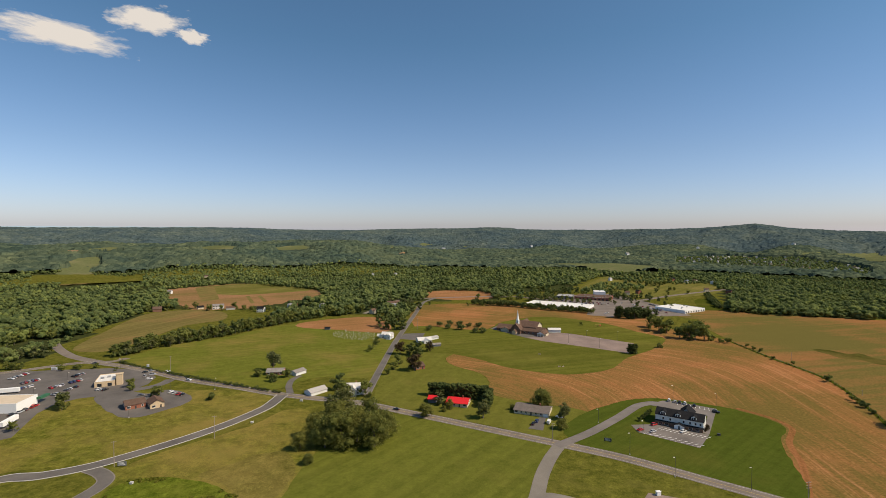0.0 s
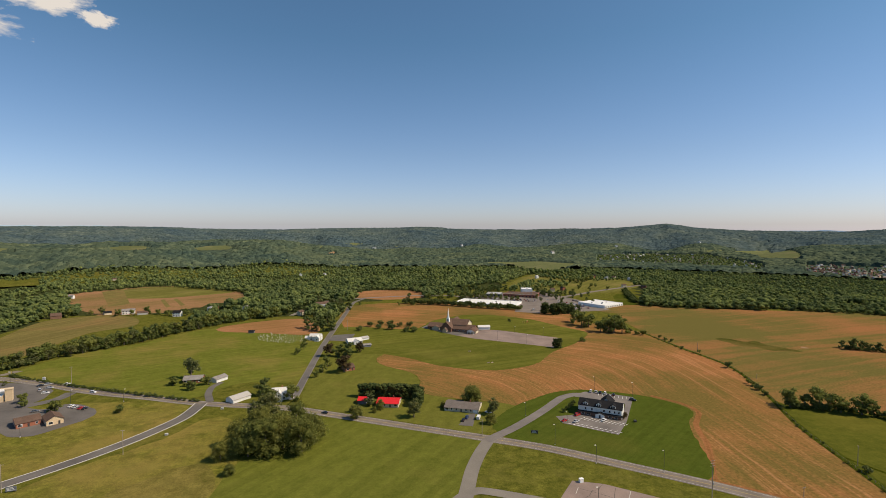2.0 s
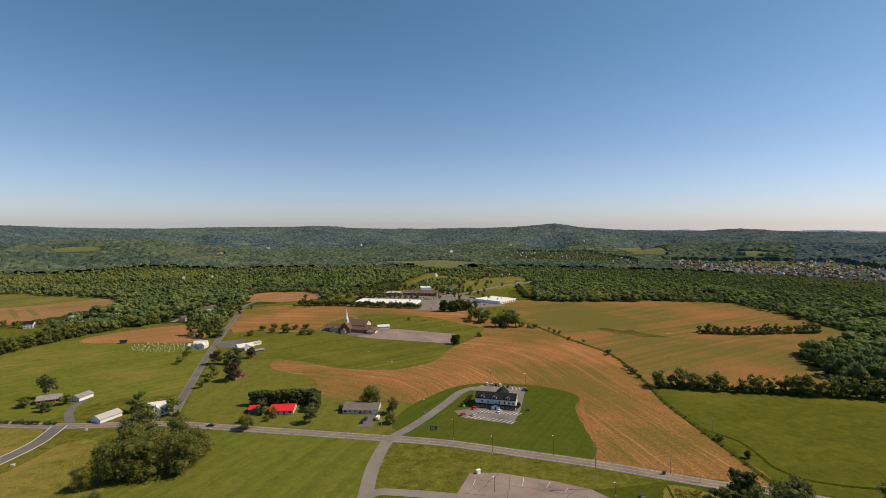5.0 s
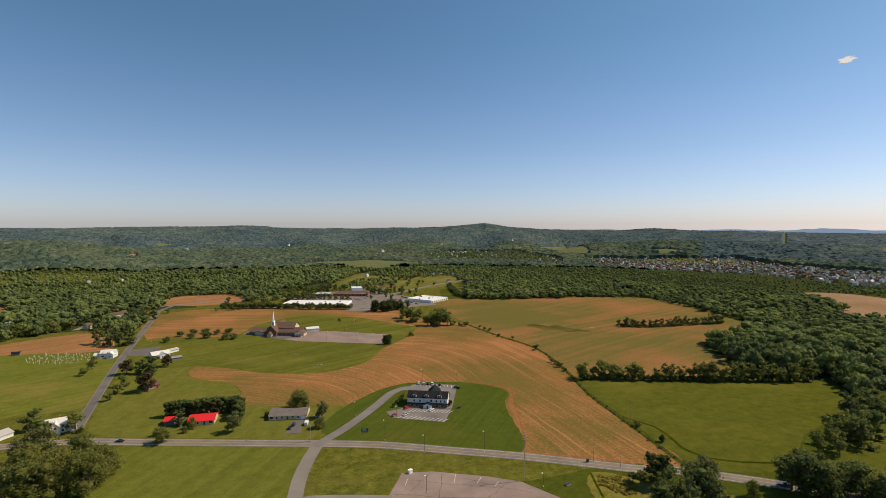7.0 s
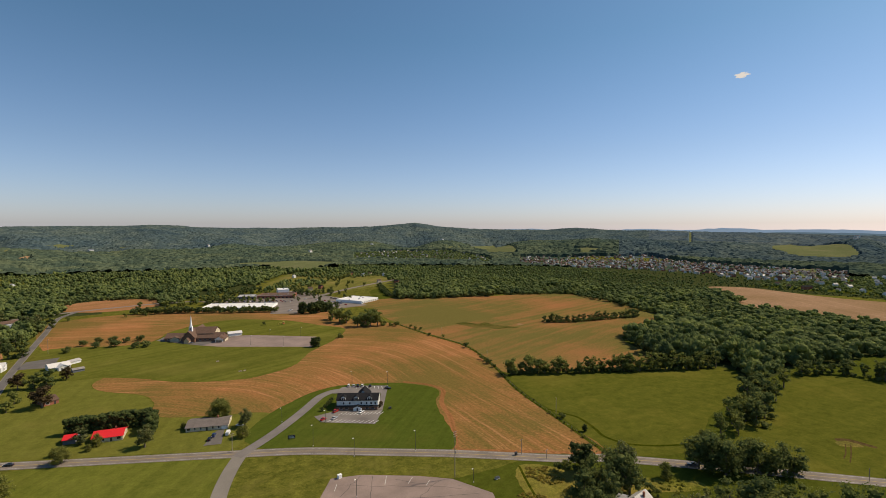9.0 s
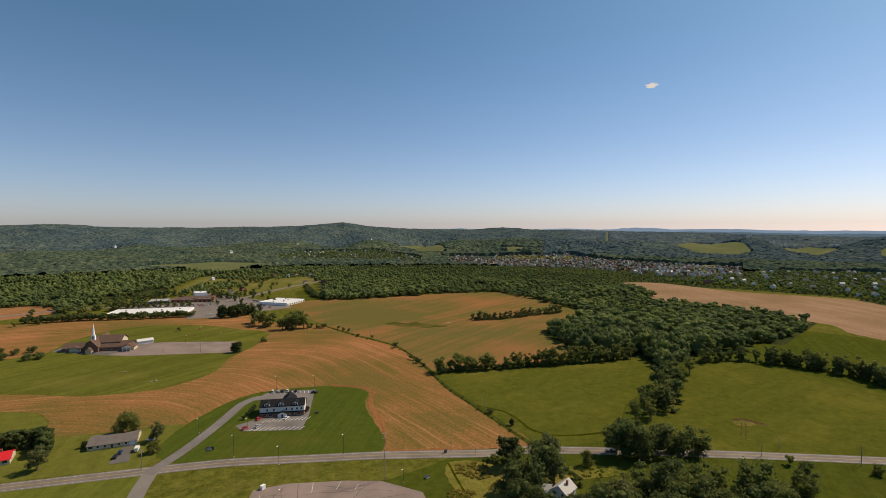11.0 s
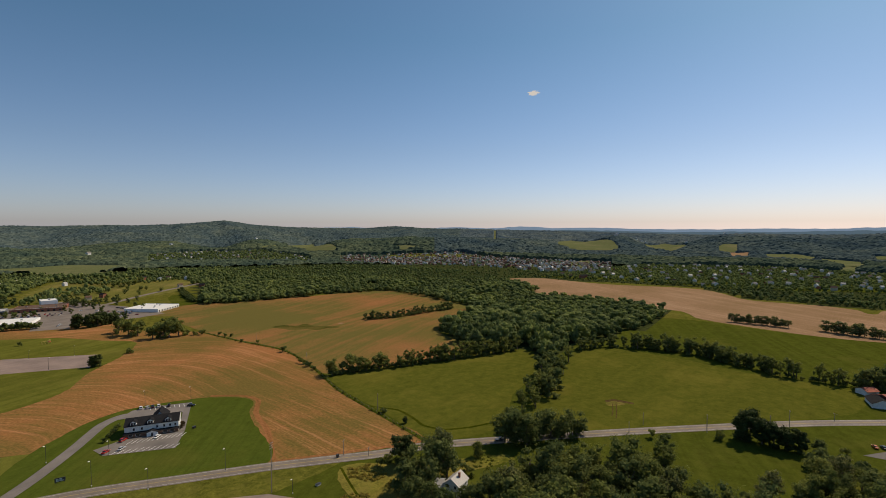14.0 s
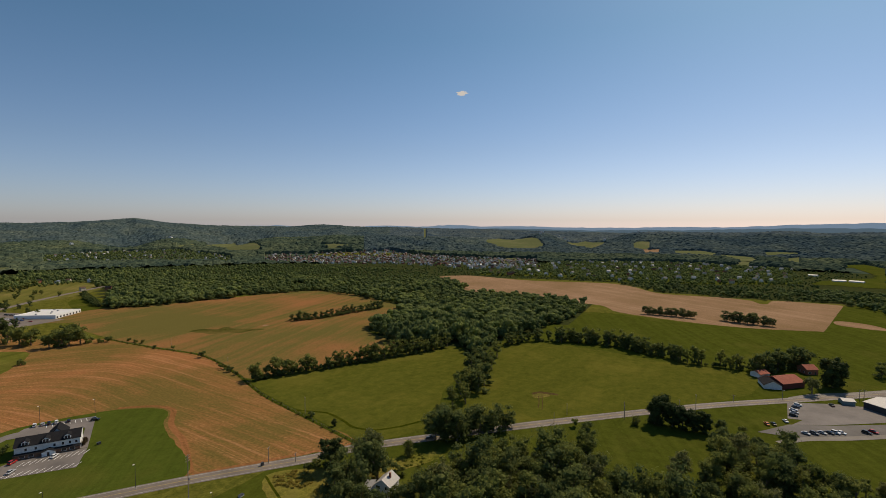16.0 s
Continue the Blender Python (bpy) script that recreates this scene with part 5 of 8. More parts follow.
plant("slim", row([(476.3, -23.6), (473.9, -33.5), (474.1, -48.6)], 3.0, 9.5, 11), "hedgerow trees")
plant("pale", row([(716.2, 49.5), (713.8, 16.6), (709.5, -10.8)], 2.2, 8.0, 12), "field edge trees")
plant("pale", row([(708.6, -43.2), (698.8, -63.8), (693.0, -90.5)], 2.4, 9.0, 13), "field edge trees")
plant("tall", row([(469.5, -49.6), (482.4, -62.0), (496.1, -75.6), (512.0, -93.2)], 4.0, 12.0, 14), "trees behind the barn")
plant("spruce", [(449.5, -93.0, 24.0), (453.0, -97.0, 20.0)])
plant("tall", [(493.6, -132.9, 12.7), (503.9, -140.9, 14.1)])
plant("pale", [(426.2, -76.2, 12.7)])
# undergrowth of the hedgerows
plant("dark_shrub", row([(279.7, 295.5), (303.7, 284.2), (331.4, 266.4), (369.9, 245.0), (405.4, 225.8), (437.8, 209.0)], 3.2, 4.2, 61, 1.0), "undergrowth of the hedgerow")
plant("dark_shrub", row([(472.7, 436.8), (498.4, 418.5), (550.1, 405.8), (605.2, 392.3)], 3.4, 4.0, 62, 1.0), "undergrowth of the hedgerow")
plant("dark_shrub", row([(476.1, 8.4), (474.1, -11.4), (474.4, -23.4), (472.3, -48.4)], 3.4, 3.4, 64, 1.0), "undergrowth of the hedgerow")
# the stream's trees
plant("slim", row([(421.1, 162.8), (382.0, 150.1), (345.5, 146.2), (320.3, 145.6), (288.3, 137.5)], 4.5, 10.0, 15, 5.0), "trees along the stream")
plant("tall", row([(403.3, 165.5), (355.4, 144.0), (324.0, 141.2)], 5.0, 11.0, 16, 5.0), "trees along the stream")
plant("tall", [(245.9, 126.6, 16.9), (247.9, 121.1, 19.8), (249.9, 115.6, 18.4), (258.0, 114.5, 16.9), (263.9, 107.5, 16.9), (270.1, 102.2, 16.9), (276.5, 96.8, 15.5), (263.7, 130.4, 14.1), (267.8, 113.8, 15.5)], "trees by the road bridge")
plant("slim", [(268.0, 135.0, 12.7), (262.8, 125.5, 15.5)], "trees by the road bridge")
plant("broad", [(223.6, 130.9, 8.5), (265.9, 49.6, 13.4), (315.8, 29.8, 5.9)])
# round the white farmhouse
plant("spruce", [(195.1, 157.4, 16.9)])
plant("tall", [(186.3, 142.1, 18.4), (197.0, 138.5, 19.8), (182.8, 134.0, 18.4), (175.8, 140.2, 15.5), (196.7, 132.0, 18.4), (189.0, 105.0, 14.1), (182.9, 107.8, 11.3), (169.6, 131.5, 12.7)], "trees round the farmhouse")
plant("pale", [(201.0, 139.0, 21.2)])
plant("tall", [(172.1, 123.5, 12.7), (179.9, 112.0, 9.9), (171.6, 115.5, 11.3)], "trees round the farmhouse")
plant("shrub", [(193.8, 165.3, 5.6), (188.1, 165.6, 4.9), (204.9, 127.2, 5.6), (204.4, 123.2, 5.1)])
plant("tall", [(288.1, 53.2, 8.2), (322.1, -14.5, 9.0), (313.0, -44.1, 12.0)], "trees on the lawn")
plant("shrub", [(297.3, 61.4, 5.6), (326.0, -25.8, 6.2)])
# copses south of the road
COPSE_A = [(193.1, 102.5), (216.5, 103.2), (230.5, 87.0), (239.4, 68.5), (241.0, 52.7), (234.2, 38.8), (227.7, 25.1), (231.9, 6.7), (193.1, 6.5), (153.4, 82.0)]
COPSE_B = [(292.7, -10.1), (295.7, -26.2), (297.3, -43.0), (275.9, -42.6), (280.7, -57.1), (287.1, -74.6), (293.7, -103.1), (222.8, -79.2), (187.3, -0.3), (231.3, 1.5), (262.5, -6.0)]
for i, (outline, gap, sizes) in enumerate(((COPSE_A, 7.6, (8, 10, 13, 15, 17, 20)), (COPSE_B, 8.2, (7, 9, 11, 13, 15)))):
    spots = [(x, y, tree_rng.choice(sizes) * tree_rng.uniform(0.9, 1.1)) for x, y, z in fill(outline, gap, 40 + i, [])]
    tree_rng.shuffle(spots)
    n = len(spots)
    print("copse", n)
    plant("broad", spots[: n // 6], "trees of the copse")
    plant("tall", spots[n // 6: n * 6 // 10], "trees of the copse")
    plant("slim", spots[n * 6 // 10: n * 9 // 10], "trees of the copse")
    plant("pale", spots[n * 9 // 10:], "trees of the copse")
plant("broad", [(245.8, 63.2, 19.8)], "trees of the copse")
plant("dark_shrub", [(302.1, -10.1, 7.1), (305.2, -13.4, 11.3), (303.9, -17.0, 9.9), (304.3, -20.8, 8.5), (305.8, -25.3, 9.9), (308.0, -31.3, 8.5), (235.6, 29.3, 7.1), (235.8, 24.7, 7.1), (236.0, 20.1, 7.1), (236.7, 14.5, 7.1)])
plant("pale", [(259.7, 5.7, 13.4), (249.7, 9.1, 11.3)])
plant("spruce", [(322.4, 20.0, 15.5), (322.7, 15.8, 19.1), (321.6, 10.3, 15.5), (320.7, 5.0, 14.1), (320.0, -0.8, 13.4), (320.8, -6.0, 13.4)], "dark spruces across the road")
# bushes beside the office
plant("copper", [(159.6, 293.9, 3.6), (157.4, 291.6, 3.0), (161.0, 296.5, 3.0)])
plant("dark_shrub", [(124.3, 308.0, 3.4), (128.4, 312.7, 3.7), (132.5, 317.6, 3.7), (136.8, 322.6, 3.4)], "bushes beside the office")
plant("broad", [(-372.9, 422.5, 7.1), (-365.6, 424.3, 7.1), (-326.4, 419.2, 5.6), (-314.4, 422.6, 5.6), (-303.5, 428.0, 5.6), (-280.4, 419.3, 4.2)], "trees round the car park")
# farmyard trees across the hay field
plant("broad", [(-384.5, 763.3, 11.3), (-353.1, 741.6, 11.3), (-334.4, 741.7, 9.9), (-321.7, 758.0, 12.7), (-302.5, 747.2, 9.9), (-286.4, 736.6, 9.9), (-259.2, 731.5, 11.3), (-240.7, 711.5, 12.7), (-438.8, 730.8, 11.3), (-416.1, 741.3, 12.7), (-392.8, 752.2, 8.5), (-225.4, 742.1, 11.3), (-202.7, 753.0, 12.7)], "farmyard trees")
plant("pale", row([(-306.7, 475.4), (-277.0, 529.2), (-244.5, 583.2), (-198.5, 653.3)], 9.0, 8.5, 29, 3.0), "hedge trees of the hay field")
# trees among the shops
plant("tall", [(194.7, 909.0, 14.1), (204.3, 910.8, 15.5), (214.1, 912.7, 14.1), (237.6, 962.3, 15.5), (250.1, 963.6, 14.1), (260.4, 956.2, 14.1), (312.9, 908.6, 12.7), (311.5, 880.2, 12.7), (284.3, 836.5, 9.9), (281.4, 805.7, 8.5), (316.8, 857.6, 12.7), (315.1, 823.1, 11.3), (310.3, 785.0, 11.3), (355.0, 786.0, 9.9), (357.0, 767.9, 8.5), (353.4, 840.8, 12.7)], "trees among the shops")
plant("broad", [(117.7, 846.5, 9.9), (133.6, 867.8, 11.3), (149.3, 890.1, 9.9), (175.6, 955.6, 12.7), (187.8, 973.6, 14.1), (200.9, 982.8, 14.1), (210.2, 973.7, 11.3), (195.6, 846.9, 7.1), (210.5, 868.2, 8.5), (217.7, 861.0, 8.5), (223.7, 854.0, 7.1), (229.8, 840.2, 7.1), (245.2, 827.0, 7.1), (265.2, 861.3, 7.1), (319.6, 956.4, 8.5), (340.2, 974.4, 8.5), (331.4, 898.8, 8.5), (344.0, 891.1, 9.9), (368.8, 914.7, 8.5), (384.6, 914.8, 8.5), (447.4, 1022.8, 8.5), (425.8, 931.4, 8.5)], "trees among the shops")
plant("tall", [(257.6, 909.2, 11.3), (315.1, 927.5, 9.9), (332.0, 926.0, 9.9), (355.5, 953.4, 11.3), (371.3, 847.1, 8.5), (391.7, 862.5, 8.5), (224.5, 932.7, 12.7), (241.0, 940.1, 12.7), (188.5, 896.4, 12.7), (172.6, 883.3, 12.7), (157.5, 870.7, 11.3)], "trees among the shops")
# bushes and rows farther off
plant("dark_shrub", row([(-310.0, 470.0), (-299.0, 499.0), (-275.0, 530.0), (-247.0, 565.0), (-216.0, 625.0), (-176.0, 681.0)], 4.6, 5.0, 65, 2.0), "undergrowth of the hedgerow")
plant("dark_shrub", row([(-292.1, 444.7), (-250.0, 421.1), (-210.6, 401.4), (-159.1, 377.9), (-118.5, 360.7)], 2.4, 2.2, 17, 0.5), "low roadside hedge")
plant("broad", row([(-311.9, 466.8), (-301.3, 498.5), (-277.0, 529.2), (-249.6, 564.0), (-219.0, 625.6), (-176.2, 683.6), (-112.1, 727.0)], 5.5, 10.0, 18, 3.0), "hedge trees of the hay field")
plant("tall", row([(-312.7, 498.4), (-284.2, 543.2), (-251.6, 600.1), (-191.9, 683.5)], 6.0, 9.0, 19, 4.0), "hedge trees of the hay field")
plant("spruce", row([(239.6, 680.7), (262.4, 675.9), (289.8, 680.5)], 4.0, 11.0, 20, 3.0), "conifers by the shops")
plant("tall", row([(252.8, 694.7), (276.4, 690.0), (302.2, 697.0)], 5.0, 10.0, 28, 3.0), "trees by the shops")
plant("dark_shrub", row([(51.4, 809.3), (115.7, 780.6), (158.1, 750.4), (219.7, 718.3)], 3.4, 7.6, 21, 1.0), "hedge before the long store")
plant("broad", row([(35.6, 793.4), (92.2, 791.5), (123.0, 781.3)], 16.0, 6.0, 22, 3.0), "trees along the highway")
plant("broad", [(-22.1, 800.3, 7.1), (60.8, 867.4, 11.3), (94.1, 853.4, 12.7), (111.9, 839.7, 12.7)])
plant("shrub", row([(312.6, 532.6), (309.2, 458.6), (309.7, 393.0), (286.1, 325.8), (257.6, 266.1), (239.3, 212.0), (222.4, 161.2)], 7.0, 1.5, 25, 0.5), "low growth along the fence")
# trees by the west road and round the cottage
plant("broad", [(-420.6, 466.6, 13), (-443.6, 498.1, 14), (-453.5, 518.1, 14), (-458.3, 534.2, 15), (-456.6, 545.6, 14), (-450.6, 551.4, 14), (-433.0, 542.8, 13), (-477.3, 531.4, 15), (-485.5, 551.3, 15)], "trees by the west road")
plant("pale", [(-396.3, 458.3, 10), (-386.5, 462.5, 12), (-378.6, 464.6, 13), (-401.3, 450.3, 9)], "trees by the west road")
plant("shrub", [(-152.5, 403.4, 6.5), (-134.9, 391.0, 7.5), (-129.2, 401.6, 7), (-142.4, 399.8, 5)])
plant("broad", [(-258.7, 332.4, 10), (-255.1, 326.3, 8), (-206.4, 353.7, 9), (-240.2, 376.0, 8), (-377.4, 422.8, 8), (-370.4, 422.9, 7), (-331.4, 423.0, 6), (-318.5, 423.0, 5), (-257.4, 291.5, 7), (-164.8, 346.9, 6)], "trees round the car park")
# more trees about the shops
plant("tall", [(151.4, 847.3, 15), (159.7, 849.6, 17), (165.5, 838.7, 16), (173.8, 841.0, 17), (182.3, 843.2, 15), (192.4, 860.1, 12)], "trees among the shops")
plant("broad", [(194.9, 850.8, 8), (202.1, 846.4, 7), (209.3, 834.3, 8), (219.1, 836.1, 7), (225.3, 824.6, 7.5), (234.9, 818.7, 9), (244.9, 820.3, 9)], "trees in the car park")
plant("tall", [(311.8, 892.0, 10), (311.7, 873.1, 11), (315.1, 861.7, 11), (324.0, 865.5, 10), (330.2, 861.8, 11), (339.4, 865.6, 10), (352.7, 876.7, 9), (364.2, 879.7, 9)], "trees behind the plaza")
plant("broad", [(449.8, 1087.3, 13), (461.8, 1095.5, 14), (464.5, 1078.3, 13), (477.8, 1085.7, 14), (497.1, 1106.0, 14), (523.5, 1140.8, 14), (419.8, 968.1, 10), (458.6, 996.0, 10), (466.1, 991.4, 9), (472.4, 948.5, 9)], "trees in the paddocks")
plant("dark_shrub", row([(496.2, 921.6), (460.5, 841.4), (431.0, 764.3)], 4.0, 6.5, 94, 1.5), "hedge beside the store")
# trees round the inn on the north road
plant("pale", [(-64.2, 786.9, 14), (-53.9, 762.6, 15), (-52.0, 800.6, 13), (-90.8, 831.0, 13)], "trees round the inn")
plant("tall", [(-109.7, 752.1, 13), (-100.4, 731.1, 12), (-55.7, 736.9, 12)], "trees round the inn")
# a shape that was planted nowhere is not part of the place
for shapes in KINDS.values():
    for root, used in shapes:
        if used is None:
            for ob in list(root.children) + [root]:
                bpy.data.objects.remove(ob)


# ---------------------------------------------------------------- building materials
def sided(name, colour, step=0.2):
    """Boards or courses: fine level lines over a slightly weathered colour."""
    m, n, l, b = material(name, 0.7, 0, 0.3)
    g1 = grain(n, l, 6.0, 3.0, (0.15, 0.15, 1.0 / step / 4))
    g2 = grain(n, l, 0.5, 4.0)
    c = ramp(n, l, g1, [(0.35, tuple(v * 0.82 for v in colour)), (0.65, colour)])
    c = mixed(n, l, c, ramp(n, l, g2, [(0.3, (0.8, 0.79, 0.77)), (0.7, (1.05, 1.05, 1.05))]), 0.7, "MULTIPLY")
    l.new(c, b.inputs["Base Color"])
    return m


def shingled(name, colour, vary=0.3):
    m, n, l, b = material(name, 0.95, 0, 0.08)
    g1 = grain(n, l, 4.0, 4.0, (1, 1, 3))
    g2 = grain(n, l, 0.35, 4.0)
    c = ramp(n, l, g1, [(0.3, tuple(v * (1 - vary) for v in colour)), (0.7, tuple(v * (1 + vary) for v in colour))])
    c = mixed(n, l, c, ramp(n, l, g2, [(0.3, (0.75, 0.75, 0.75)), (0.7, (1.15, 1.15, 1.15))]), 0.7, "MULTIPLY")
    l.new(c, b.inputs["Base Color"])
    return m


WHITE_SIDING = sided("white_siding", (0.78, 0.78, 0.76))
CREAM = sided("cream_siding", (0.62, 0.54, 0.40))
BRICK = sided("red_brick", (0.34, 0.13, 0.08), 0.08)
BROWN_BRICK = sided("brown_brick", (0.22, 0.12, 0.08), 0.08)
TAN_STUCCO = plain("tan_stucco", (0.55, 0.42, 0.27), 0.9)
RED_BOARD = sided("barn_red_boards", (0.17, 0.045, 0.035))
GREY_WALL = sided("grey_metal_wall", (0.16, 0.17, 0.19))
# white dimmed to grey, so the farmhouse lean-to looks shaded
GREY_SIDING = sided("pale_grey_siding", (0.48, 0.47, 0.45))
WHITE_METAL = plain("white_roof_membrane", (0.70, 0.68, 0.64), 0.6, 0, 0.06, 0.3)
TAN_ROOF = plain("tan_gravel_roof", (0.56, 0.46, 0.34), 0.9, 0, 0.1, 0.3)
GREY_METAL = plain("light_grey_metal_roof", (0.38, 0.36, 0.34), 0.6, 0.0, 0.2)
RED_METAL = plain("bright_red_metal_roof", (0.62, 0.018, 0.02), 0.5, 0.0, 0.1)
RUST_ROOF = shingled("faded_red_roof", (0.36, 0.13, 0.09))
TEAL = sided("faded_green_metal", (0.22, 0.29, 0.29))
DARK_WALL = sided("dark_metal_cladding", (0.05, 0.05, 0.055))
DARK_SHINGLE = shingled("dark_grey_shingles", (0.018, 0.018, 0.020))
GREY_SHINGLE = shingled("weathered_grey_shingles", (0.24, 0.22, 0.205))
RANCH_SHINGLE = shingled("brown_grey_shingles", (0.155, 0.132, 0.120))
PALE_ROOF = plain("pale_metal_roof", (0.60, 0.58, 0.55), 0.6, 0.0, 0.12)
BROWN_SHINGLE = shingled("brown_shingles", (0.125, 0.080, 0.060))
BLUE_GREY = shingled("blue_grey_shingles", (0.15, 0.17, 0.20))
TRIM = plain("white_trim", (0.8, 0.8, 0.78), 0.6, 0, 0.05)
GREEN_TRIM = plain("green_awning", (0.03, 0.12, 0.06), 0.7)
POLE_WOOD = plain("weathered_pole_wood", (0.30, 0.25, 0.20), 0.9, 0, 0.3)
STEEL = plain("galvanised_steel", (0.35, 0.36, 0.37), 0.45, 0.7)
DARK_STEEL = plain("dark_painted_steel", (0.06, 0.06, 0.06), 0.5, 0.4)
LAMP_GLASS = plain("pale_lamp_glass", (0.8, 0.78, 0.7), 0.3)
STONE = plain("pale_headstone_granite", (0.6, 0.59, 0.56), 0.8)
RUBBER = plain("tyre_rubber", (0.02, 0.02, 0.02), 0.9)
GLASS, gn, gl, gb = material("window_glass", 0.08, 0, 0.6)
gl.new(ramp(gn, gl, grain(gn, gl, 0.8, 2.0), [(0.3, (0.012, 0.015, 0.02)), (0.7, (0.04, 0.045, 0.05))]), gb.inputs["Base Color"])


# ---------------------------------------------------------------- houses
def box_mesh(name, mat, x0, y0, z0, x1, y1, z1):
    bm = bmesh.new()
    box(bm, x0, y0, z0, x1, y1, z1)
    me = bpy.data.meshes.new(name)
    bm.to_mesh(me)
    bm.free()
    me.materials.append(mat)
    return me


def window_meshes(w, h, frame_mat):
    """A frame of four bars and a pane set back in it; the outside looks along -y."""
    bm = bmesh.new()
    for q in ((-w / 2 - .1, -h / 2 - .1, -w / 2, h / 2 + .1), (w / 2, -h / 2 - .1, w / 2 + .1, h / 2 + .1), (-w / 2, h / 2, w / 2, h / 2 + .1), (-w / 2, -h / 2 - .1, w / 2, -h / 2)):
        box(bm, q[0], -0.08, q[1], q[2], 0.05, q[3])
    me = bpy.data.meshes.new("window")
    bm.to_mesh(me)
    bm.free()
    me.materials.append(frame_mat)
    return me, box_mesh("pane", GLASS, -w / 2, -0.03, -h / 2, w / 2, 0.03, h / 2)


WINDOW = window_meshes(1.0, 1.4, TRIM)
WIDE_WINDOW = window_meshes(2.0, 1.4, TRIM)
SHOP_WINDOW = window_meshes(2.6, 2.2, DARK_STEEL)
DOOR_MESH = box_mesh("door", DARK_STEEL, -0.5, -0.06, 0, 0.5, 0.04, 2.05)
GARAGE_DOOR = box_mesh("garage_door", TRIM, -1.4, -0.05, 0, 1.4, 0.04, 2.2)


def part(name, data, parent, m=None, label=""):
    """A part that shares its mesh, at a place in its thing's own axes."""
    ob = new(name, data)
    ob.parent = parent
    if m is not None:
        ob.matrix_local = m
    if label:
        tagged(ob, label)
    return ob


def add_window(parent, x, y, z, turn=0, kind=WINDOW):
    w = part("window", kind[0], parent, pose(x, y, z, 0, 0, turn))
    part("pane", kind[1], w)
    return w


def root_at(name, p0, p1, label, category, z=0.0):
    """An Empty at p0 whose x axis runs to p1; y points away to the left of it."""
    root = new(name)
    root.matrix_basis = pose(p0[0], p0[1], z, 0, 0, math.degrees(math.atan2(p1[1] - p0[1], p1[0] - p0[0])))
    tagged(root, label, category)
    return root, math.hypot(p1[0] - p0[0], p1[1] - p0[1])


def gable(parent, x0, y0, x1, y1, eave, rise, wall, roof, along="x", over=0.45, base=0.0, wall_name="wall", roof_name="roof", gable_mat=None):
    """Walls up to the gables, and two roof slabs with eaves."""
    bm = bmesh.new()
    box_h = base + eave
    if along == "x":
        ym = (y0 + y1) / 2
        prof = [(y0, base), (y1, base), (y1, box_h), (ym, box_h + rise), (y0, box_h)]
        a, b = [bm.verts.new((x0, y, z)) for y, z in prof], [bm.verts.new((x1, y, z)) for y, z in prof]
    else:
        xm = (x0 + x1) / 2
        prof = [(x0, base), (x1, base), (x1, box_h), (xm, box_h + rise), (x0, box_h)]
        a, b = [bm.verts.new((x, y0, z)) for x, z in prof], [bm.verts.new((x, y1, z)) for x, z in prof]
    n = 5
    for i in range(n):
        bm.faces.new((a[i], a[(i + 1) % n], b[(i + 1) % n], b[i]))
    bm.faces.new(a[::-1])
    bm.faces.new(b)
    bmesh.ops.recalc_face_normals(bm, faces=bm.faces)
    bm_part(wall_name, bm, wall, parent)
    bm = bmesh.new()
    t = 0.16
    for s in (0, 1):
        if along == "x":
            half = (y1 - y0) / 2
            slope = rise / half
            e = y0 - over if s == 0 else y1 + over
            low, hi = box_h - over * slope, box_h + rise
            q = [(x0 - over, e, low), (x1 + over, e, low), (x1 + over, ym, hi), (x0 - over, ym, hi)]
        else:
            half = (x1 - x0) / 2
            slope = rise / half
            e = x0 - over if s == 0 else x1 + over
            low, hi = box_h - over * slope, box_h + rise
            q = [(e, y0 - over, low), (e, y1 + over, low), (xm, y1 + over, hi), (xm, y0 - over, hi)]
        lo = [bm.verts.new((x, y, z + 0.02)) for x, y, z in q]
        up = [bm.verts.new((x, y, z + 0.02 + t)) for x, y, z in q]
        for i in range(4):
            bm.faces.new((lo[i], lo[(i + 1) % 4], up[(i + 1) % 4], up[i]))
        bm.faces.new(up)
        bm.faces.new(lo[::-1])
    bmesh.ops.recalc_face_normals(bm, faces=bm.faces)
    return bm_part(roof_name, bm, roof, parent)


def house(name, label, p0, p1, depth, eave, rise, wall, roof, along="x", floors=1, chimney=False, garage=False, windows=True, z=0.0, category="house"):
    root, length = root_at(name, p0, p1, label, category, z)
    r = gable(root, 0, 0, length, depth, eave, rise, wall, roof, along)
    if windows:
        for f in range(floors):
            zz = 1.6 + 2.7 * f
            n = max(2, int(length / 3.2))
            for i in range(n):
                x = length * (i + 0.5) / n
                if f == 0 and i == n // 2:
                    part("door", DOOR_MESH, root, pose(x, 0, 0.1))
                elif f == 0 and garage and i == n - 1:
                    part("garage_door", GARAGE_DOOR, root, pose(x - 0.3, 0, 0.05))
                else:
                    add_window(root, x, 0, zz, 0, WIDE_WINDOW if i % 3 == 0 else WINDOW)
            for k in (0.3, 0.7):
                add_window(root, length, depth * k, zz, 90)
                add_window(root, 0, depth * k, zz, -90)
    if chimney:
        part("chimney", box_mesh("chimney", BRICK, -0.4, -0.4, 0, 0.4, 0.4, 2.2), root, pose(length * 0.7, depth * 0.55, eave + rise * 0.6))
    return root


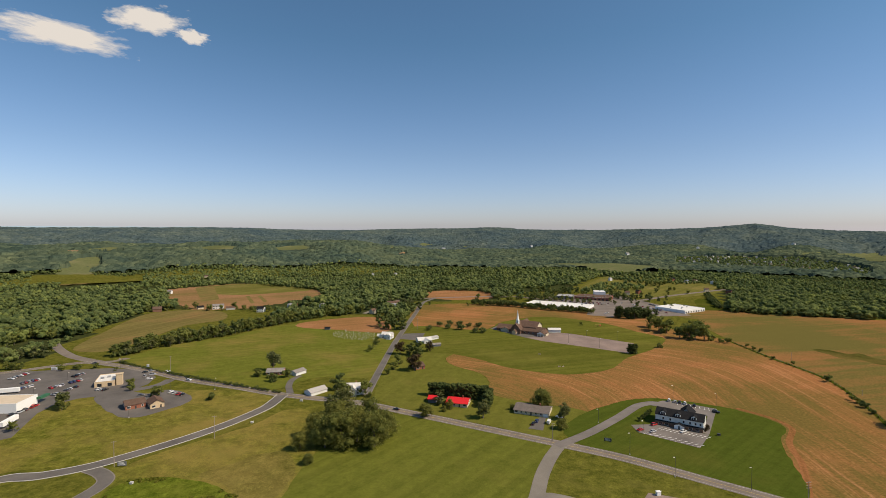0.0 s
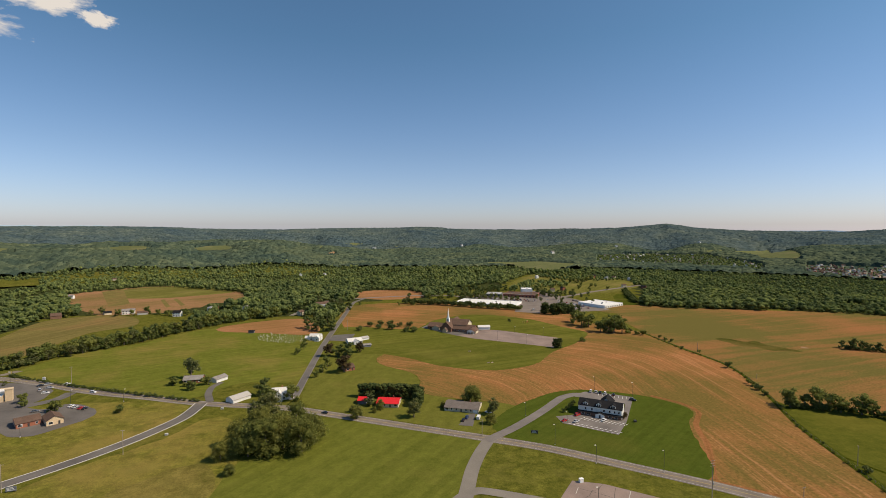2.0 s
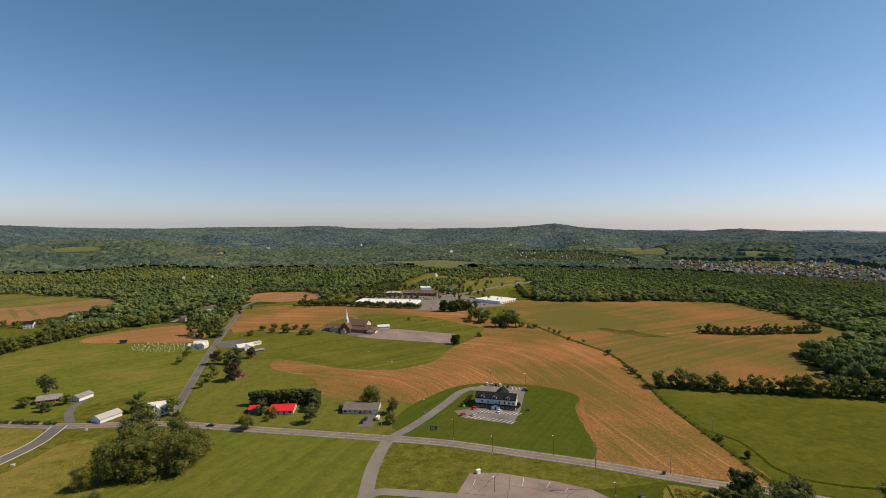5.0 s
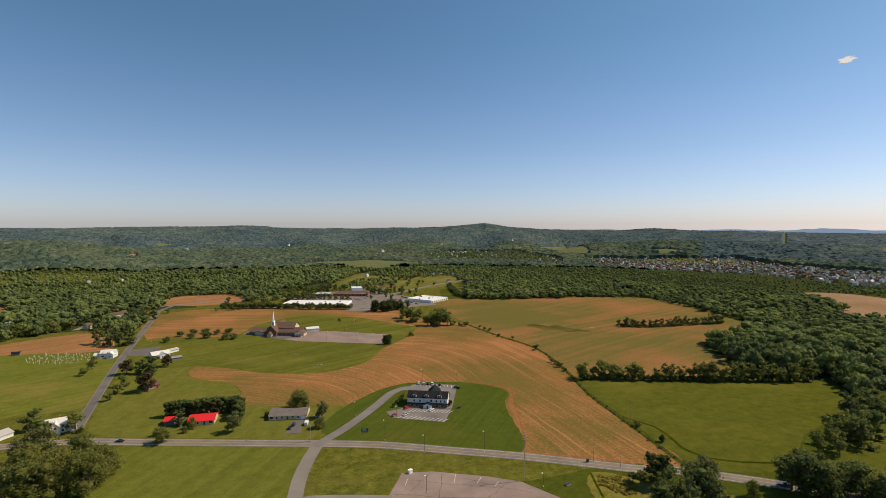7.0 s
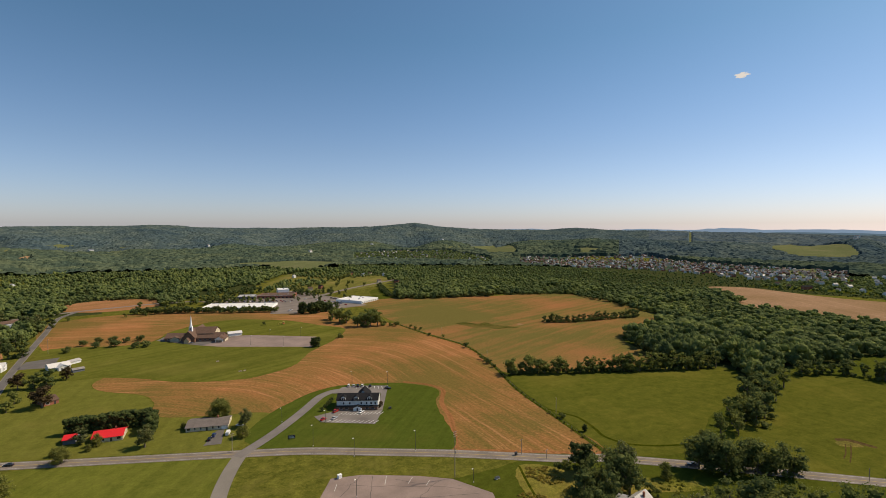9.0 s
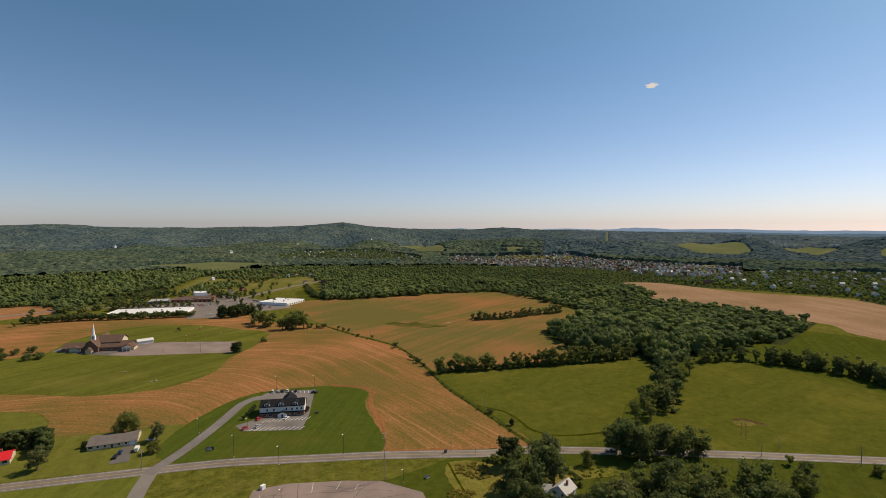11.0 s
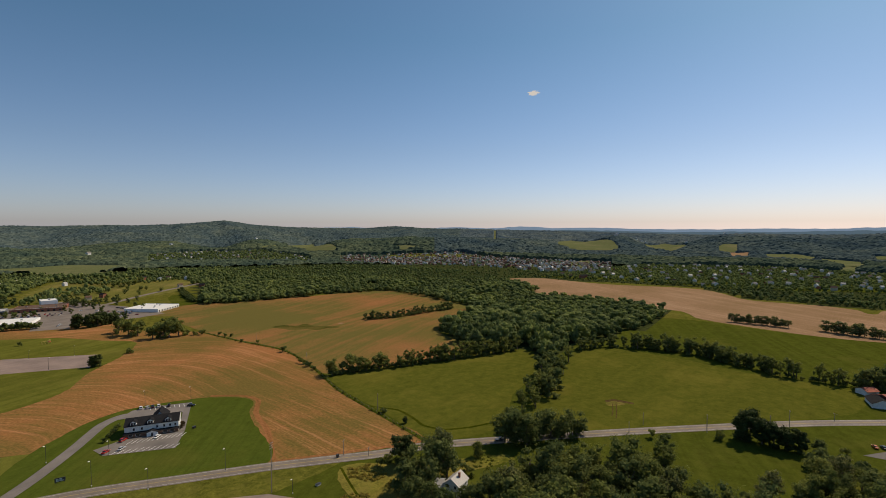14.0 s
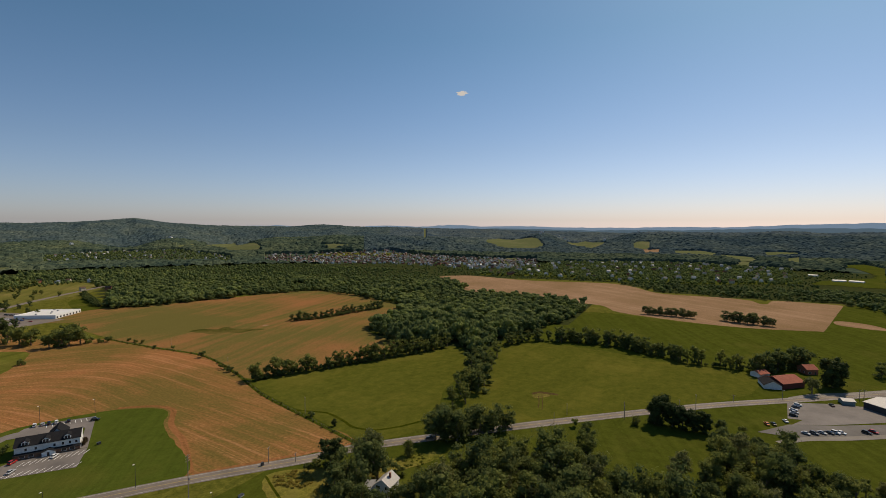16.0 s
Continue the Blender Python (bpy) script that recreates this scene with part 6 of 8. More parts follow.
def flat_block(name, label, p0, p1, depth, height, wall, roof, units=3, shop=True, category="shop", sills=None):
    """A flat-roofed store: walls with a parapet, a roof deck, roof units and shop windows."""
    root, length = root_at(name, p0, p1, label, category)
    bm = bmesh.new()
    t = 0.35
    box(bm, 0, 0, 0, length, t, height)
    box(bm, 0, depth - t, 0, length, depth, height)
    box(bm, 0, t, 0, t, depth - t, height)
    box(bm, length - t, t, 0, length, depth - t, height)
    bm_part("wall", bm, wall, root)
    part("roof", box_mesh("roof", roof, t, t, height - 0.7, length - t, depth - t, height - 0.35), root)
    part("coping", box_mesh("coping", TRIM, -0.06, -0.06, height, length + 0.06, t + 0.05, height + 0.12), root)
    r = random.Random(len(label))
    for i in range(units):
        x, y = length * (i + 0.7) / (units + 0.4), depth * r.uniform(0.3, 0.7)
        bm = bmesh.new()
        box(bm, x, y, height - 0.35, x + 2.2, y + 1.6, height + 0.9, 0, 0.08)
        bm_part("roof_unit", bm, STEEL, root)
    if shop:
        n = max(2, int(length / 6))
        for i in range(n):
            add_window(root, length * (i + 0.5) / n, 0, 1.6, 0, SHOP_WINDOW)
    return root


# the office with its dormers
def office():
    p0, p1 = (132.1, 303.9), (154.5, 289.2)
    root, length = root_at("office_building", p0, p1, "white two-storey office with dark shingle roof and three dormers", "office")
    d, eave = 14.0, 6.0
    gable(root, 0, 1.8, length, d + 1.8, eave, 2.5, WHITE_SIDING, DARK_SHINGLE)
    # lower front with its skirt roof
    bm = bmesh.new()
    box(bm, 0.1, 0.3, 0, length - 0.1, 1.79, 2.1)
    bm_part("front_wall", bm, BROWN_BRICK, root, "brown brick ground-floor front")
    bm = bmesh.new()
    v = [bm.verts.new(c) for c in ((-0.4, -0.5, 2.1), (length + 0.4, -0.5, 2.1), (length + 0.4, 1.78, 2.6), (-0.4, 1.78, 2.6), (-0.4, -0.5, 2.25), (length + 0.4, -0.5, 2.25), (length + 0.4, 1.78, 2.75), (-0.4, 1.78, 2.75))]
    for q in ((3, 2, 1, 0), (4, 5, 6, 7), (0, 1, 5, 4), (1, 2, 6, 5), (2, 3, 7, 6), (3, 0, 4, 7)):
        bm.faces.new([v[i] for i in q])
    bm_part("porch_roof", bm, DARK_SHINGLE, root, "dark skirt roof over the ground floor")
    gable(root, length * 0.42, -1.6, length * 0.62, 1.7, 2.3, 1.0, TRIM, DARK_SHINGLE, "y", 0.3, 0.0, "entrance_wall", "entrance_roof")
    part("door", DOOR_MESH, root, pose(length * 0.52, -1.6, 0.05))
    for i, u in enumerate((0.17, 0.32, 0.6, 0.73, 0.84, 0.94)):
        add_window(root, length * u, 1.8, 4.1)
    for u in (0.12, 0.25, 0.75, 0.88):
        add_window(root, length * u, 0.3, 1.4, 0, WIDE_WINDOW)
    for u in (0.16, 0.47, 0.8):
        x = length * u
        dormer = new("dormer")
        dormer.parent = root
        gable(dormer, x - 1.5, 2.3, x + 1.5, 6.4, 1.5, 0.9, TRIM, DARK_SHINGLE, "y", 0.18, eave + 0.1, "dormer_wall", "dormer_roof")
        w = part("dormer_window", WINDOW[1], dormer, pose(x - 0.65, 2.24, eave + 0.95))
        w = part("dormer_window", WINDOW[1], dormer, pose(x + 0.65, 2.24, eave + 0.95))
    for u in (0.3, 0.7):
        add_window(root, length, 1.8 + d * u, 1.6, 90)
        add_window(root, length, 1.8 + d * u, 4.4, 90)
    gable(root, length * 0.45, d - 2.0, length * 0.75, d + 8, eave - 0.6, 3.6, WHITE_SIDING, DARK_SHINGLE, "y", 0.4, 0.0, "rear_wing_wall", "rear_wing_roof")


office()


# the church
def church():
    p0, p1 = (79.8, 578.3), (90.3, 572.5)
    root, length = root_at("church", p0, p1, "brown-roofed brick church with a white steeple", "church")
    gable(root, 0, 0, length, 40, 5.4, 6.4, BROWN_BRICK, BROWN_SHINGLE, "y", 0.8, 0, "nave_wall", "nave_roof")
    add_window(root, length / 2, 0, 2.8, 0, SHOP_WINDOW)
    gable(root, length * 0.3, -6, length * 0.7, -0.02, 3.2, 2.6, TAN_STUCCO, BROWN_SHINGLE, "y", 0.5, 0, "porch_wall", "porch_roof")
    gable(root, -21, 8, -0.02, 25, 3.6, 3.4, BROWN_BRICK, BROWN_SHINGLE, "x", 0.7, 0, "west_wing_wall", "west_wing_roof")
    gable(root, length + 0.02, 4, length + 26, 21, 3.8, 4.0, BROWN_BRICK, BROWN_SHINGLE, "x", 0.7, 0, "east_wing_wall", "east_wing_roof")
    gable(root, length + 20, 1.4, length + 30, 12, 3.4, 3.0, CREAM, BROWN_SHINGLE, "y", 0.6, 0, "end_wall", "end_roof")
    for x in (length + 4, length + 9, length + 14):
        add_window(root, x, 4, 1.9, 0, WIDE_WINDOW)
    gable(root, length * 0.5 - 5.0, 10.0, length + 16.0, 30.0, 7.6, 5.0, CREAM, BROWN_SHINGLE, "x", 0.8, 0, "hall_wall", "hall_roof")
    gable(root, -14.0, 4.6, -5.0, 9.0, 3.0, 2.4, CREAM, BROWN_SHINGLE, "y", 0.5, 0, "side_porch_wall", "side_porch_roof")
    for x, y in ((length + 21.5, -2.4), (length + 25.0, -2.4), (length + 28.5, -2.4)):
        bm = bmesh.new()
        tube(bm, (x, y, 0), (x, y, 3.1), 0.22, 0.2, 8)
        bm_part("porch_column", bm, TRIM, root)
    gable(root, length + 20.6, -3.0, length + 29.4, 1.3, 0.3, 2.4, TRIM, BROWN_SHINGLE, "y", 0.5, 3.1, "canopy_front", "canopy_roof")
    for x in (-17, -11, -5):
        add_window(root, x, 8, 1.9, 0, WIDE_WINDOW)
    cx, cy = length * 0.5, 7.0
    bm = bmesh.new()
    box(bm, cx - 1.6, cy - 1.6, 10.5, cx + 1.6, cy + 1.6, 15.5, 0, 0.1)
    tube(bm, (cx, cy, 15.5), (cx, cy, 27.5), 1.5, 0.03, 8)
    bm_part("steeple", bm, TRIM, root, "slim white steeple")
    bm = bmesh.new()
    box(bm, cx - 0.6, cy - 1.66, 12.0, cx + 0.6, cy - 1.61, 14.5)
    bm_part("louvre", bm, GREY_WALL, root)


church()
house("church_shed", "long white shed beside the church car park", *[(125.4, 581.1), (139.5, 580.7)], 9.0, 3.2, 1.6, WHITE_SIDING, PALE_ROOF, windows=False, category="shed")
house("red_roofed_house", "cream bungalow with a bright red metal roof", *[(2.3, 334.8), (16.5, 331.4)], 12.5, 2.6, 1.9, CREAM, RED_METAL, chimney=True)
house("red_roofed_garage", "small garage with a bright red metal roof", *[(-10.6, 342.2), (-5.0, 340.9)], 8.1, 2.5, 1.5, GREY_WALL, RED_METAL, windows=False, category="garage")
house("ranch_house", "long low ranch house with weathered grey roof", *[(46.8, 321.9), (67.9, 313.7)], 15.0, 2.4, 1.9, CREAM, RANCH_SHINGLE, chimney=True, garage=True)
house("brick_ranch_house", "small red brick house with grey roof among trees", *[(-146.9, 406.3), (-133.4, 408.0)], 10.6, 2.7, 2.0, BRICK, GREY_SHINGLE)
house("garden_garage", "white garage with a grey roof on a paved drive", *[(-121.6, 404.8), (-115.9, 414.6)], 8.1, 2.6, 1.5, WHITE_SIDING, GREY_SHINGLE, garage=True, windows=False, category="garage")
house("white_barn", "long white shed with pale metal roof near the road", *[(-95.6, 354.5), (-86.5, 365.3)], 8.5, 2.4, 1.9, WHITE_SIDING, GREY_METAL, windows=False, category="barn")
farm = house("white_farmhouse", "tall white two-storey house with cross gables behind garden trees", *[(-71.0, 357.0), (-60.7, 358.2)], 8.6, 5.2, 2.6, WHITE_SIDING, PALE_ROOF, floors=2, chimney=True)
gable(farm, 3.0, -3.6, 7.6, 3.0, 4.8, 2.2, WHITE_SIDING, PALE_ROOF, "y", 0.4, 0, "front_wing_wall", "front_wing_roof")
add_window(farm, 5.3, -3.6, 1.6)
add_window(farm, 5.3, -3.6, 4.2)
gable(farm, 10.4, 1.0, 15.0, 6.5, 2.5, 1.4, WHITE_SIDING, GREY_SHINGLE, "x", 0.4, 0, "porch_wall", "porch_roof")
roadside = house("roadside_house", "white two-storey house with cross gables beside the country road", *[(-69.0, 549.2), (-57.0, 547.2)], 8.0, 4.4, 2.4, WHITE_SIDING, PALE_ROOF, floors=2)
gable(roadside, 6.6, -4.5, 11.6, 4.0, 3.8, 2.2, WHITE_SIDING, PALE_ROOF, "y", 0.4, 0, "front_wing_wall", "front_wing_roof")
add_window(roadside, 9.1, -4.5, 2.0)
gable(roadside, -5.5, 1.5, -0.02, 7.0, 2.6, 1.6, WHITE_SIDING, PALE_ROOF, "x", 0.4, 0, "side_wing_wall", "side_wing_roof")
bungalow = house("white_bungalow", "white bungalow with a pale roof and a gabled porch", *[(-26.0, 524.6), (-11.8, 529.4)], 11.2, 2.8, 2.4, WHITE_SIDING, PALE_ROOF)
gable(bungalow, 5.0, -4.6, 12.4, 3.0, 2.7, 2.2, WHITE_SIDING, PALE_ROOF, "y", 0.5, 0, "porch_wall", "porch_roof")
add_window(bungalow, 7.2, -4.6, 1.5)
add_window(bungalow, 10.2, -4.6, 1.5)
house("garden_shed", "small white garden shed on a lawn", *[(-12.5, 541.2), (-5.0, 546.9)], 6.2, 2.3, 1.2, WHITE_SIDING, GREY_METAL, windows=False, category="shed")
house("garden_shed", "small grey garden shed beside a lawn", *[(-10.0, 509.2), (-2.3, 511.7)], 5.0, 2.2, 1.0, GREY_WALL, GREY_SHINGLE, windows=False, category="shed")
house("brick_house", "red brick house beside a copper beech", *[(-23.4, 423.4), (-15.8, 426.9)], 11.2, 2.8, 2.2, BRICK, BROWN_SHINGLE)
house("cemetery_shed", "small dark shed at the cemetery's edge", *[(-144.0, 597.0), (-138.0, 597.0)], 4.0, 2.2, 1.0, GREY_WALL, DARK_SHINGLE, windows=False, category="shed")
house("gabled_farmhouse", "white gabled farmhouse with pale metal roof among trees", *[(184.0, 125.3), (184.7, 117.8)], 9.0, 5.0, 2.8, WHITE_SIDING, GREY_METAL, "y", 2, True)
house("farmhouse_wing", "white side wing of a farmhouse with pale roof", *[(181.5, 128.4), (183.1, 125.1)], 8.0, 3.4, 2.0, WHITE_SIDING, GREY_METAL)
house("farmhouse_porch", "low white lean-to beside the farmhouse", *[(176.2, 114.1), (177.0, 109.7)], 5.0, 2.2, 0.9, GREY_SIDING, GREY_METAL, windows=False, category="porch")

# the farm by the east road
house("red_barn", "dark red barn with a faded red metal roof", *[(428.9, -59.9), (441.7, -74.9)], 17.5, 4.0, 3.2, RED_BOARD, RUST_ROOF, windows=False, category="barn")
house("white_gabled_barn", "white-gabled barn wing with a dark metal roof", *[(425.8, -47.9), (427.1, -59.0)], 16.2, 2.8, 3.0, WHITE_SIDING, DARK_SHINGLE, "y", windows=False, category="barn")
house("farm_shed", "small shed with a faded red roof", *[(452.7, -48.7), (459.3, -55.8)], 8.8, 3.0, 1.8, WHITE_SIDING, RUST_ROOF, windows=False, category="shed")
house("farm_dwelling", "farmhouse with a faded red roof behind trees", *[(479.1, -83.2), (483.0, -91.2)], 11.2, 4.2, 2.6, BRICK, RUST_ROOF, floors=1)
house("grey_shed", "low shed with a pale metal roof on gravel", *[(409.7, -89.7), (410.7, -96.3)], 7.0, 2.6, 0.9, TEAL, GREY_METAL, windows=False, category="shed")
house("metal_warehouse", "dark metal warehouse with a pale roof", *[(409.1, -100.0), (394.6, -113.0)], 25.0, 4.0, 1.6, DARK_WALL, GREY_METAL, windows=False, category="warehouse")

# farms across the hay field
house("farmhouse", "white two-storey farmhouse with a dark roof", *[(-275.7, 726.3), (-265.7, 726.4)], 9.0, 5.6, 2.5, WHITE_SIDING, DARK_SHINGLE, floors=2, chimney=True)
house("farmhouse", "long white farmhouse with a grey roof", *[(-353.0, 752.4), (-338.2, 757.9)], 9.0, 5.0, 2.6, WHITE_SIDING, GREY_SHINGLE, floors=2)
house("farm_shed", "cream farm shed with a dark roof", *[(-375.5, 752.3), (-368.7, 757.8)], 8.0, 3.0, 2.0, CREAM, DARK_SHINGLE, windows=False, category="shed")
house("farm_shed", "low brown-roofed farm shed", *[(-329.9, 747.0), (-318.5, 752.5)], 9.0, 3.0, 1.8, GREY_SIDING, BROWN_SHINGLE, windows=False, category="shed")
house("red_barn", "dark brown barn beside woodland", *[(-429.1, 725.7), (-418.7, 730.9)], 10.0, 4.4, 3.0, BROWN_BRICK, BROWN_SHINGLE, windows=False, category="barn")

# shops by the lane
flat_block("supermarket", "large white flat-roofed store with a tan roof", *[(-280.6, 320.8), (-282.3, 340.0)], 84.6, 6.5, TRIM, TAN_ROOF, 3, False)
part("awning", box_mesh("awning", GREEN_TRIM, 0, -3, 3.2, 9, 0, 4.6), bpy.data.objects["supermarket"], pose(18, 0, 0), "green entrance awning")
rest = flat_block("restaurant", "tan restaurant with a white roof and a square tower", *[(-266.6, 373.5), (-254.7, 379.1)], 22.6, 4.4, TAN_STUCCO, WHITE_METAL, 3)
bm = bmesh.new()
box(bm, 0, 0, 0, 4.2, 4.2, 8.2, 0, 0.12)
box(bm, -0.3, -0.3, 8.2, 4.5, 4.5, 8.6)
ob = bm_part("tower", bm, TAN_STUCCO, rest, "square tan corner tower")
ob.matrix_local = pose(14.0, 1.0, 0)
house("bank", "red brick bank wing with a dark hipped roof", *[(-212.3, 326.0), (-203.1, 333.5)], 12.5, 3.0, 2.0, BRICK, BROWN_SHINGLE, category="bank")
house("bank_pavilion", "gabled drive-through pavilion with white trim", *[(-196.9, 328.1), (-190.4, 333.5)], 12.5, 3.2, 2.4, TAN_STUCCO, BROWN_SHINGLE, "y", windows=True, category="bank")

house("roadside_inn", "white inn with a reddish roof among trees", *[(-87.4, 789.3), (-69.2, 799.3)], 12.0, 4.2, 2.6, WHITE_SIDING, BROWN_SHINGLE, floors=1)
# the shopping strip across the fields
flat_block("long_store", "very long low store with a white roof", *[(130.9, 793.8), (217.7, 744.4)], 48.0, 3.4, TRIM, WHITE_METAL, 4)
flat_block("plaza", "low brick shopping plaza with a brown roof", *[(233.2, 872.9), (285.0, 844.5)], 42.3, 5.0, BRICK, BROWN_SHINGLE, 3)
flat_block("plaza_annex", "white box-shaped store in the plaza", *[(280.6, 911.9), (300.0, 907.8)], 28.2, 8.0, TRIM, WHITE_METAL, 1)
flat_block("plaza_store", "grey store with a pale roof by the highway", *[(202.4, 878.2), (227.5, 868.6)], 31.0, 5.0, GREY_WALL, GREY_METAL, 2)
flat_block("market_hall", "white-walled store with a broad white roof", *[(352.7, 716.5), (394.9, 740.9)], 50.0, 4.6, TRIM, WHITE_METAL, 5)


# ---------------------------------------------------------------- paved yards
def paving(name, outline, mat, level, label, smooth=False):
    ob = field(name, outline, mat, level, label, smooth)
    return tagged(ob, category="car park")


paving("pavement_office_front", [(116.5, 301.9), (132.7, 303.4), (157.2, 287.2), (142.3, 269.1), (116.5, 290.7)], DRIVE, 0.19, "grey asphalt car park before the office")
paving("pavement_office_rear", [(142.3, 337.5), (155.0, 345.6), (163.3, 344.6), (184.8, 329.3), (157.4, 287.6), (154.7, 289.5), (171.7, 316.5)], DRIVE, 0.186, "grey asphalt yard behind the office")
paving("pavement_park", [(71.5, 193.7), (94.3, 222.4), (107.9, 217.3), (129.4, 200.7), (141.0, 189.1), (148.4, 168.5), (137.6, 146.6)], PINK_ASPHALT, 0.15, "old cracked reddish asphalt car park")
paving("pavement_church", [(94.3, 553.1), (134.6, 581.2), (149.7, 574.8), (204.7, 525.3), (182.1, 481.2), (173.1, 490.3), (108.7, 535.9)], PINK_ASPHALT, 0.12, "wide greyish pink church car park")
paving("pavement_church_drive", [(58.5, 604.6), (68.9, 622.9), (97.2, 577.8), (134.6, 581.2), (108.7, 535.9), (93.1, 553.1)], DARK_ASPHALT, 0.11, "dark asphalt drive before the church")
paving("pavement_bungalow", [(-49.1, 546.8), (-45.0, 574.1), (-21.3, 577.4), (-24.8, 538.3)], DARK_ASPHALT, 0.13, "dark asphalt yard beside the bungalow")
paving("pavement_ranch", [(51.8, 296.4), (60.4, 293.4), (66.4, 314.1), (61.9, 314.1)], DARK_ASPHALT, 0.12, "dark asphalt drive of the ranch house")
paving("pavement_shops", [(-398.9, 394.8), (-375.0, 414.0), (-329.0, 422.6), (-288.7, 428.0), (-252.9, 419.4), (-235.6, 401.4), (-231.4, 383.4), (-234.3, 366.9), (-259.0, 352.9), (-268.3, 337.8), (-266.9, 320.8), (-250.6, 282.6), (-268.3, 264.2)], DARK_ASPHALT, 0.11, "large dark asphalt car park of the shops")
paving("pavement_bank", [(-249.9, 349.3), (-251.9, 360.4), (-243.2, 369.5), (-217.7, 360.5), (-206.9, 369.6), (-185.0, 356.8), (-178.8, 340.2), (-196.5, 314.0), (-207.4, 314.0), (-228.8, 329.1)], DARK_ASPHALT, 0.13, "dark asphalt yard round the bank", True)
paving("pavement_strip", [(206.1, 704.5), (225.2, 758.6), (168.2, 799.2), (188.5, 896.4), (247.3, 926.0), (320.9, 944.7), (352.9, 804.8), (354.6, 700.6), (308.4, 692.6), (256.7, 729.5), (238.6, 687.1)], ASPHALT, 0.10, "grey asphalt yard of the shopping strip")
paving("pavement_gravel", [(398.7, -57.5), (409.0, -85.9), (414.1, -132.4), (397.5, -126.8), (365.7, -74.9), (356.1, -53.2), (367.2, -60.4), (366.3, -52.6)], DRIVE, 0.12, "grey gravelled yard by the warehouse")
paving("pavement_yard_lower", [(334.8, -33.2), (355.1, -51.1), (365.4, -76.1), (401.8, -143.4), (375.1, -133.5), (335.1, -49.2)], DARK_ASPHALT, 0.115, "dark asphalt vehicle yard")
road("drive_yard", [(322.9, -42.1), (334.2, -54.2), (346.0, -76.7), (371.9, -118.2)], 5.0, GRAVEL, "pale gravel track beside the yard", 0.14, False, False)
road("drive_barn", [(461.8, -133.3), (437.1, -98.6), (423.9, -76.7), (408.9, -61.3)], 4.5, GRAVEL, "pale farm track", 0.13, False, False)
road("drive_garage", [(-112.7, 360.7), (-119.7, 379.4), (-121.6, 395.4), (-118.3, 406.4)], 5.0, DARK_ASPHALT, "dark garden drive", 0.12, False, False)
road("drive_shops", [(-265.4, 351.7), (-252.2, 357.9), (-233.8, 368.2), (-221.8, 380.5), (-220.2, 395.2)], 8.0, DARK_ASPHALT, "dark asphalt shop entrance", 0.15, False, False)
road("drive_inn", [(-114.7, 715.6), (-104.7, 749.5), (-89.8, 772.0), (-68.2, 774.7), (-52.3, 775.9), (-43.1, 785.9)], 7.0, GRAVEL, "pale asphalt drive before an inn", 0.13, False, False)
road("road_west", [(-311.4, 446.5), (-352.2, 466.7), (-390.7, 498.2), (-420.0, 528.8)], 7.5, ASPHALT, "grey road into the woods", 0.13, False)
road("road_west_branch", [(-321.7, 446.5), (-303.7, 450.5), (-297.9, 462.6)], 6.0, ASPHALT, "short grey side road", 0.128, False)


# kerbs and painted bays
def strip_mesh(name, mat, length, width, height):
    return box_mesh(name, mat, 0, -width / 2, 0, length, width / 2, height)


BAY_PAINT = plain("fresh_white_paint", (0.74, 0.73, 0.70), 0.8, 0, 0.12)
BAY_LINE = strip_mesh("bay_line", BAY_PAINT, 5.4, 0.26, 0.01)


def bays(parent, a, b, n, turn, z):
    """Painted bay lines from a to b, each slanting by turn degrees."""
    head = math.degrees(math.atan2(b[1] - a[1], b[0] - a[0]))
    for i in range(n):
        t = i / (n - 1)
        part("bay_line", BAY_LINE, parent, pose(a[0] + (b[0] - a[0]) * t, a[1] + (b[1] - a[1]) * t, z, 0, 0, head + turn))


front = bpy.data.objects["pavement_office_front"]
bays(front, *[(129.5, 295.0), (151.9, 281.3)], 12, 62, 0.20)
bays(front, *[(119.3, 288.7), (141.6, 270.6)], 11, 62, 0.20)
bays(bpy.data.objects["pavement_office_rear"], *[(164.2, 341.6), (182.4, 329.3)], 9, -80, 0.196)
park_lot = bpy.data.objects["pavement_park"]
for p, q in (((117.1, 209.5), (112.4, 202.5)), ((126.6, 201.3), (121.6, 197.2)), ((131.4, 194.0), (127.6, 191.1)), ((94.6, 215.9), (91.3, 210.9))):
    bm = bmesh.new()
    ribbon(bm, [p, q], 0.12, -0.12, 0.165)
    bm_part("bay_line", bm, WHITE_LINE, park_lot)
crack_rng = random.Random(3)
CRACK = plain("tar_filled_crack", (0.03, 0.03, 0.03), 0.8)
for a, b in (((107.7, 216.8), (91.1, 205.3)), ((118.7, 203.7), (139.1, 178.0)), ((95.0, 214.3), (128.3, 189.4)), ((111.3, 212.3), (97.2, 190.1)), ((136.1, 191.4), (110.8, 180.4)), ((83.3, 205.3), (143.2, 171.0))):
    bm = bmesh.new()
    pts = [(a[0] + (b[0] - a[0]) * i / 7 + crack_rng.uniform(-0.8, 0.8), a[1] + (b[1] - a[1]) * i / 7 + crack_rng.uniform(-0.8, 0.8)) for i in range(8)]
    ribbon(bm, pts, 0.09, -0.09, 0.158)
    bm_part("tar_seam", bm, CRACK, park_lot, "black tar-filled crack")


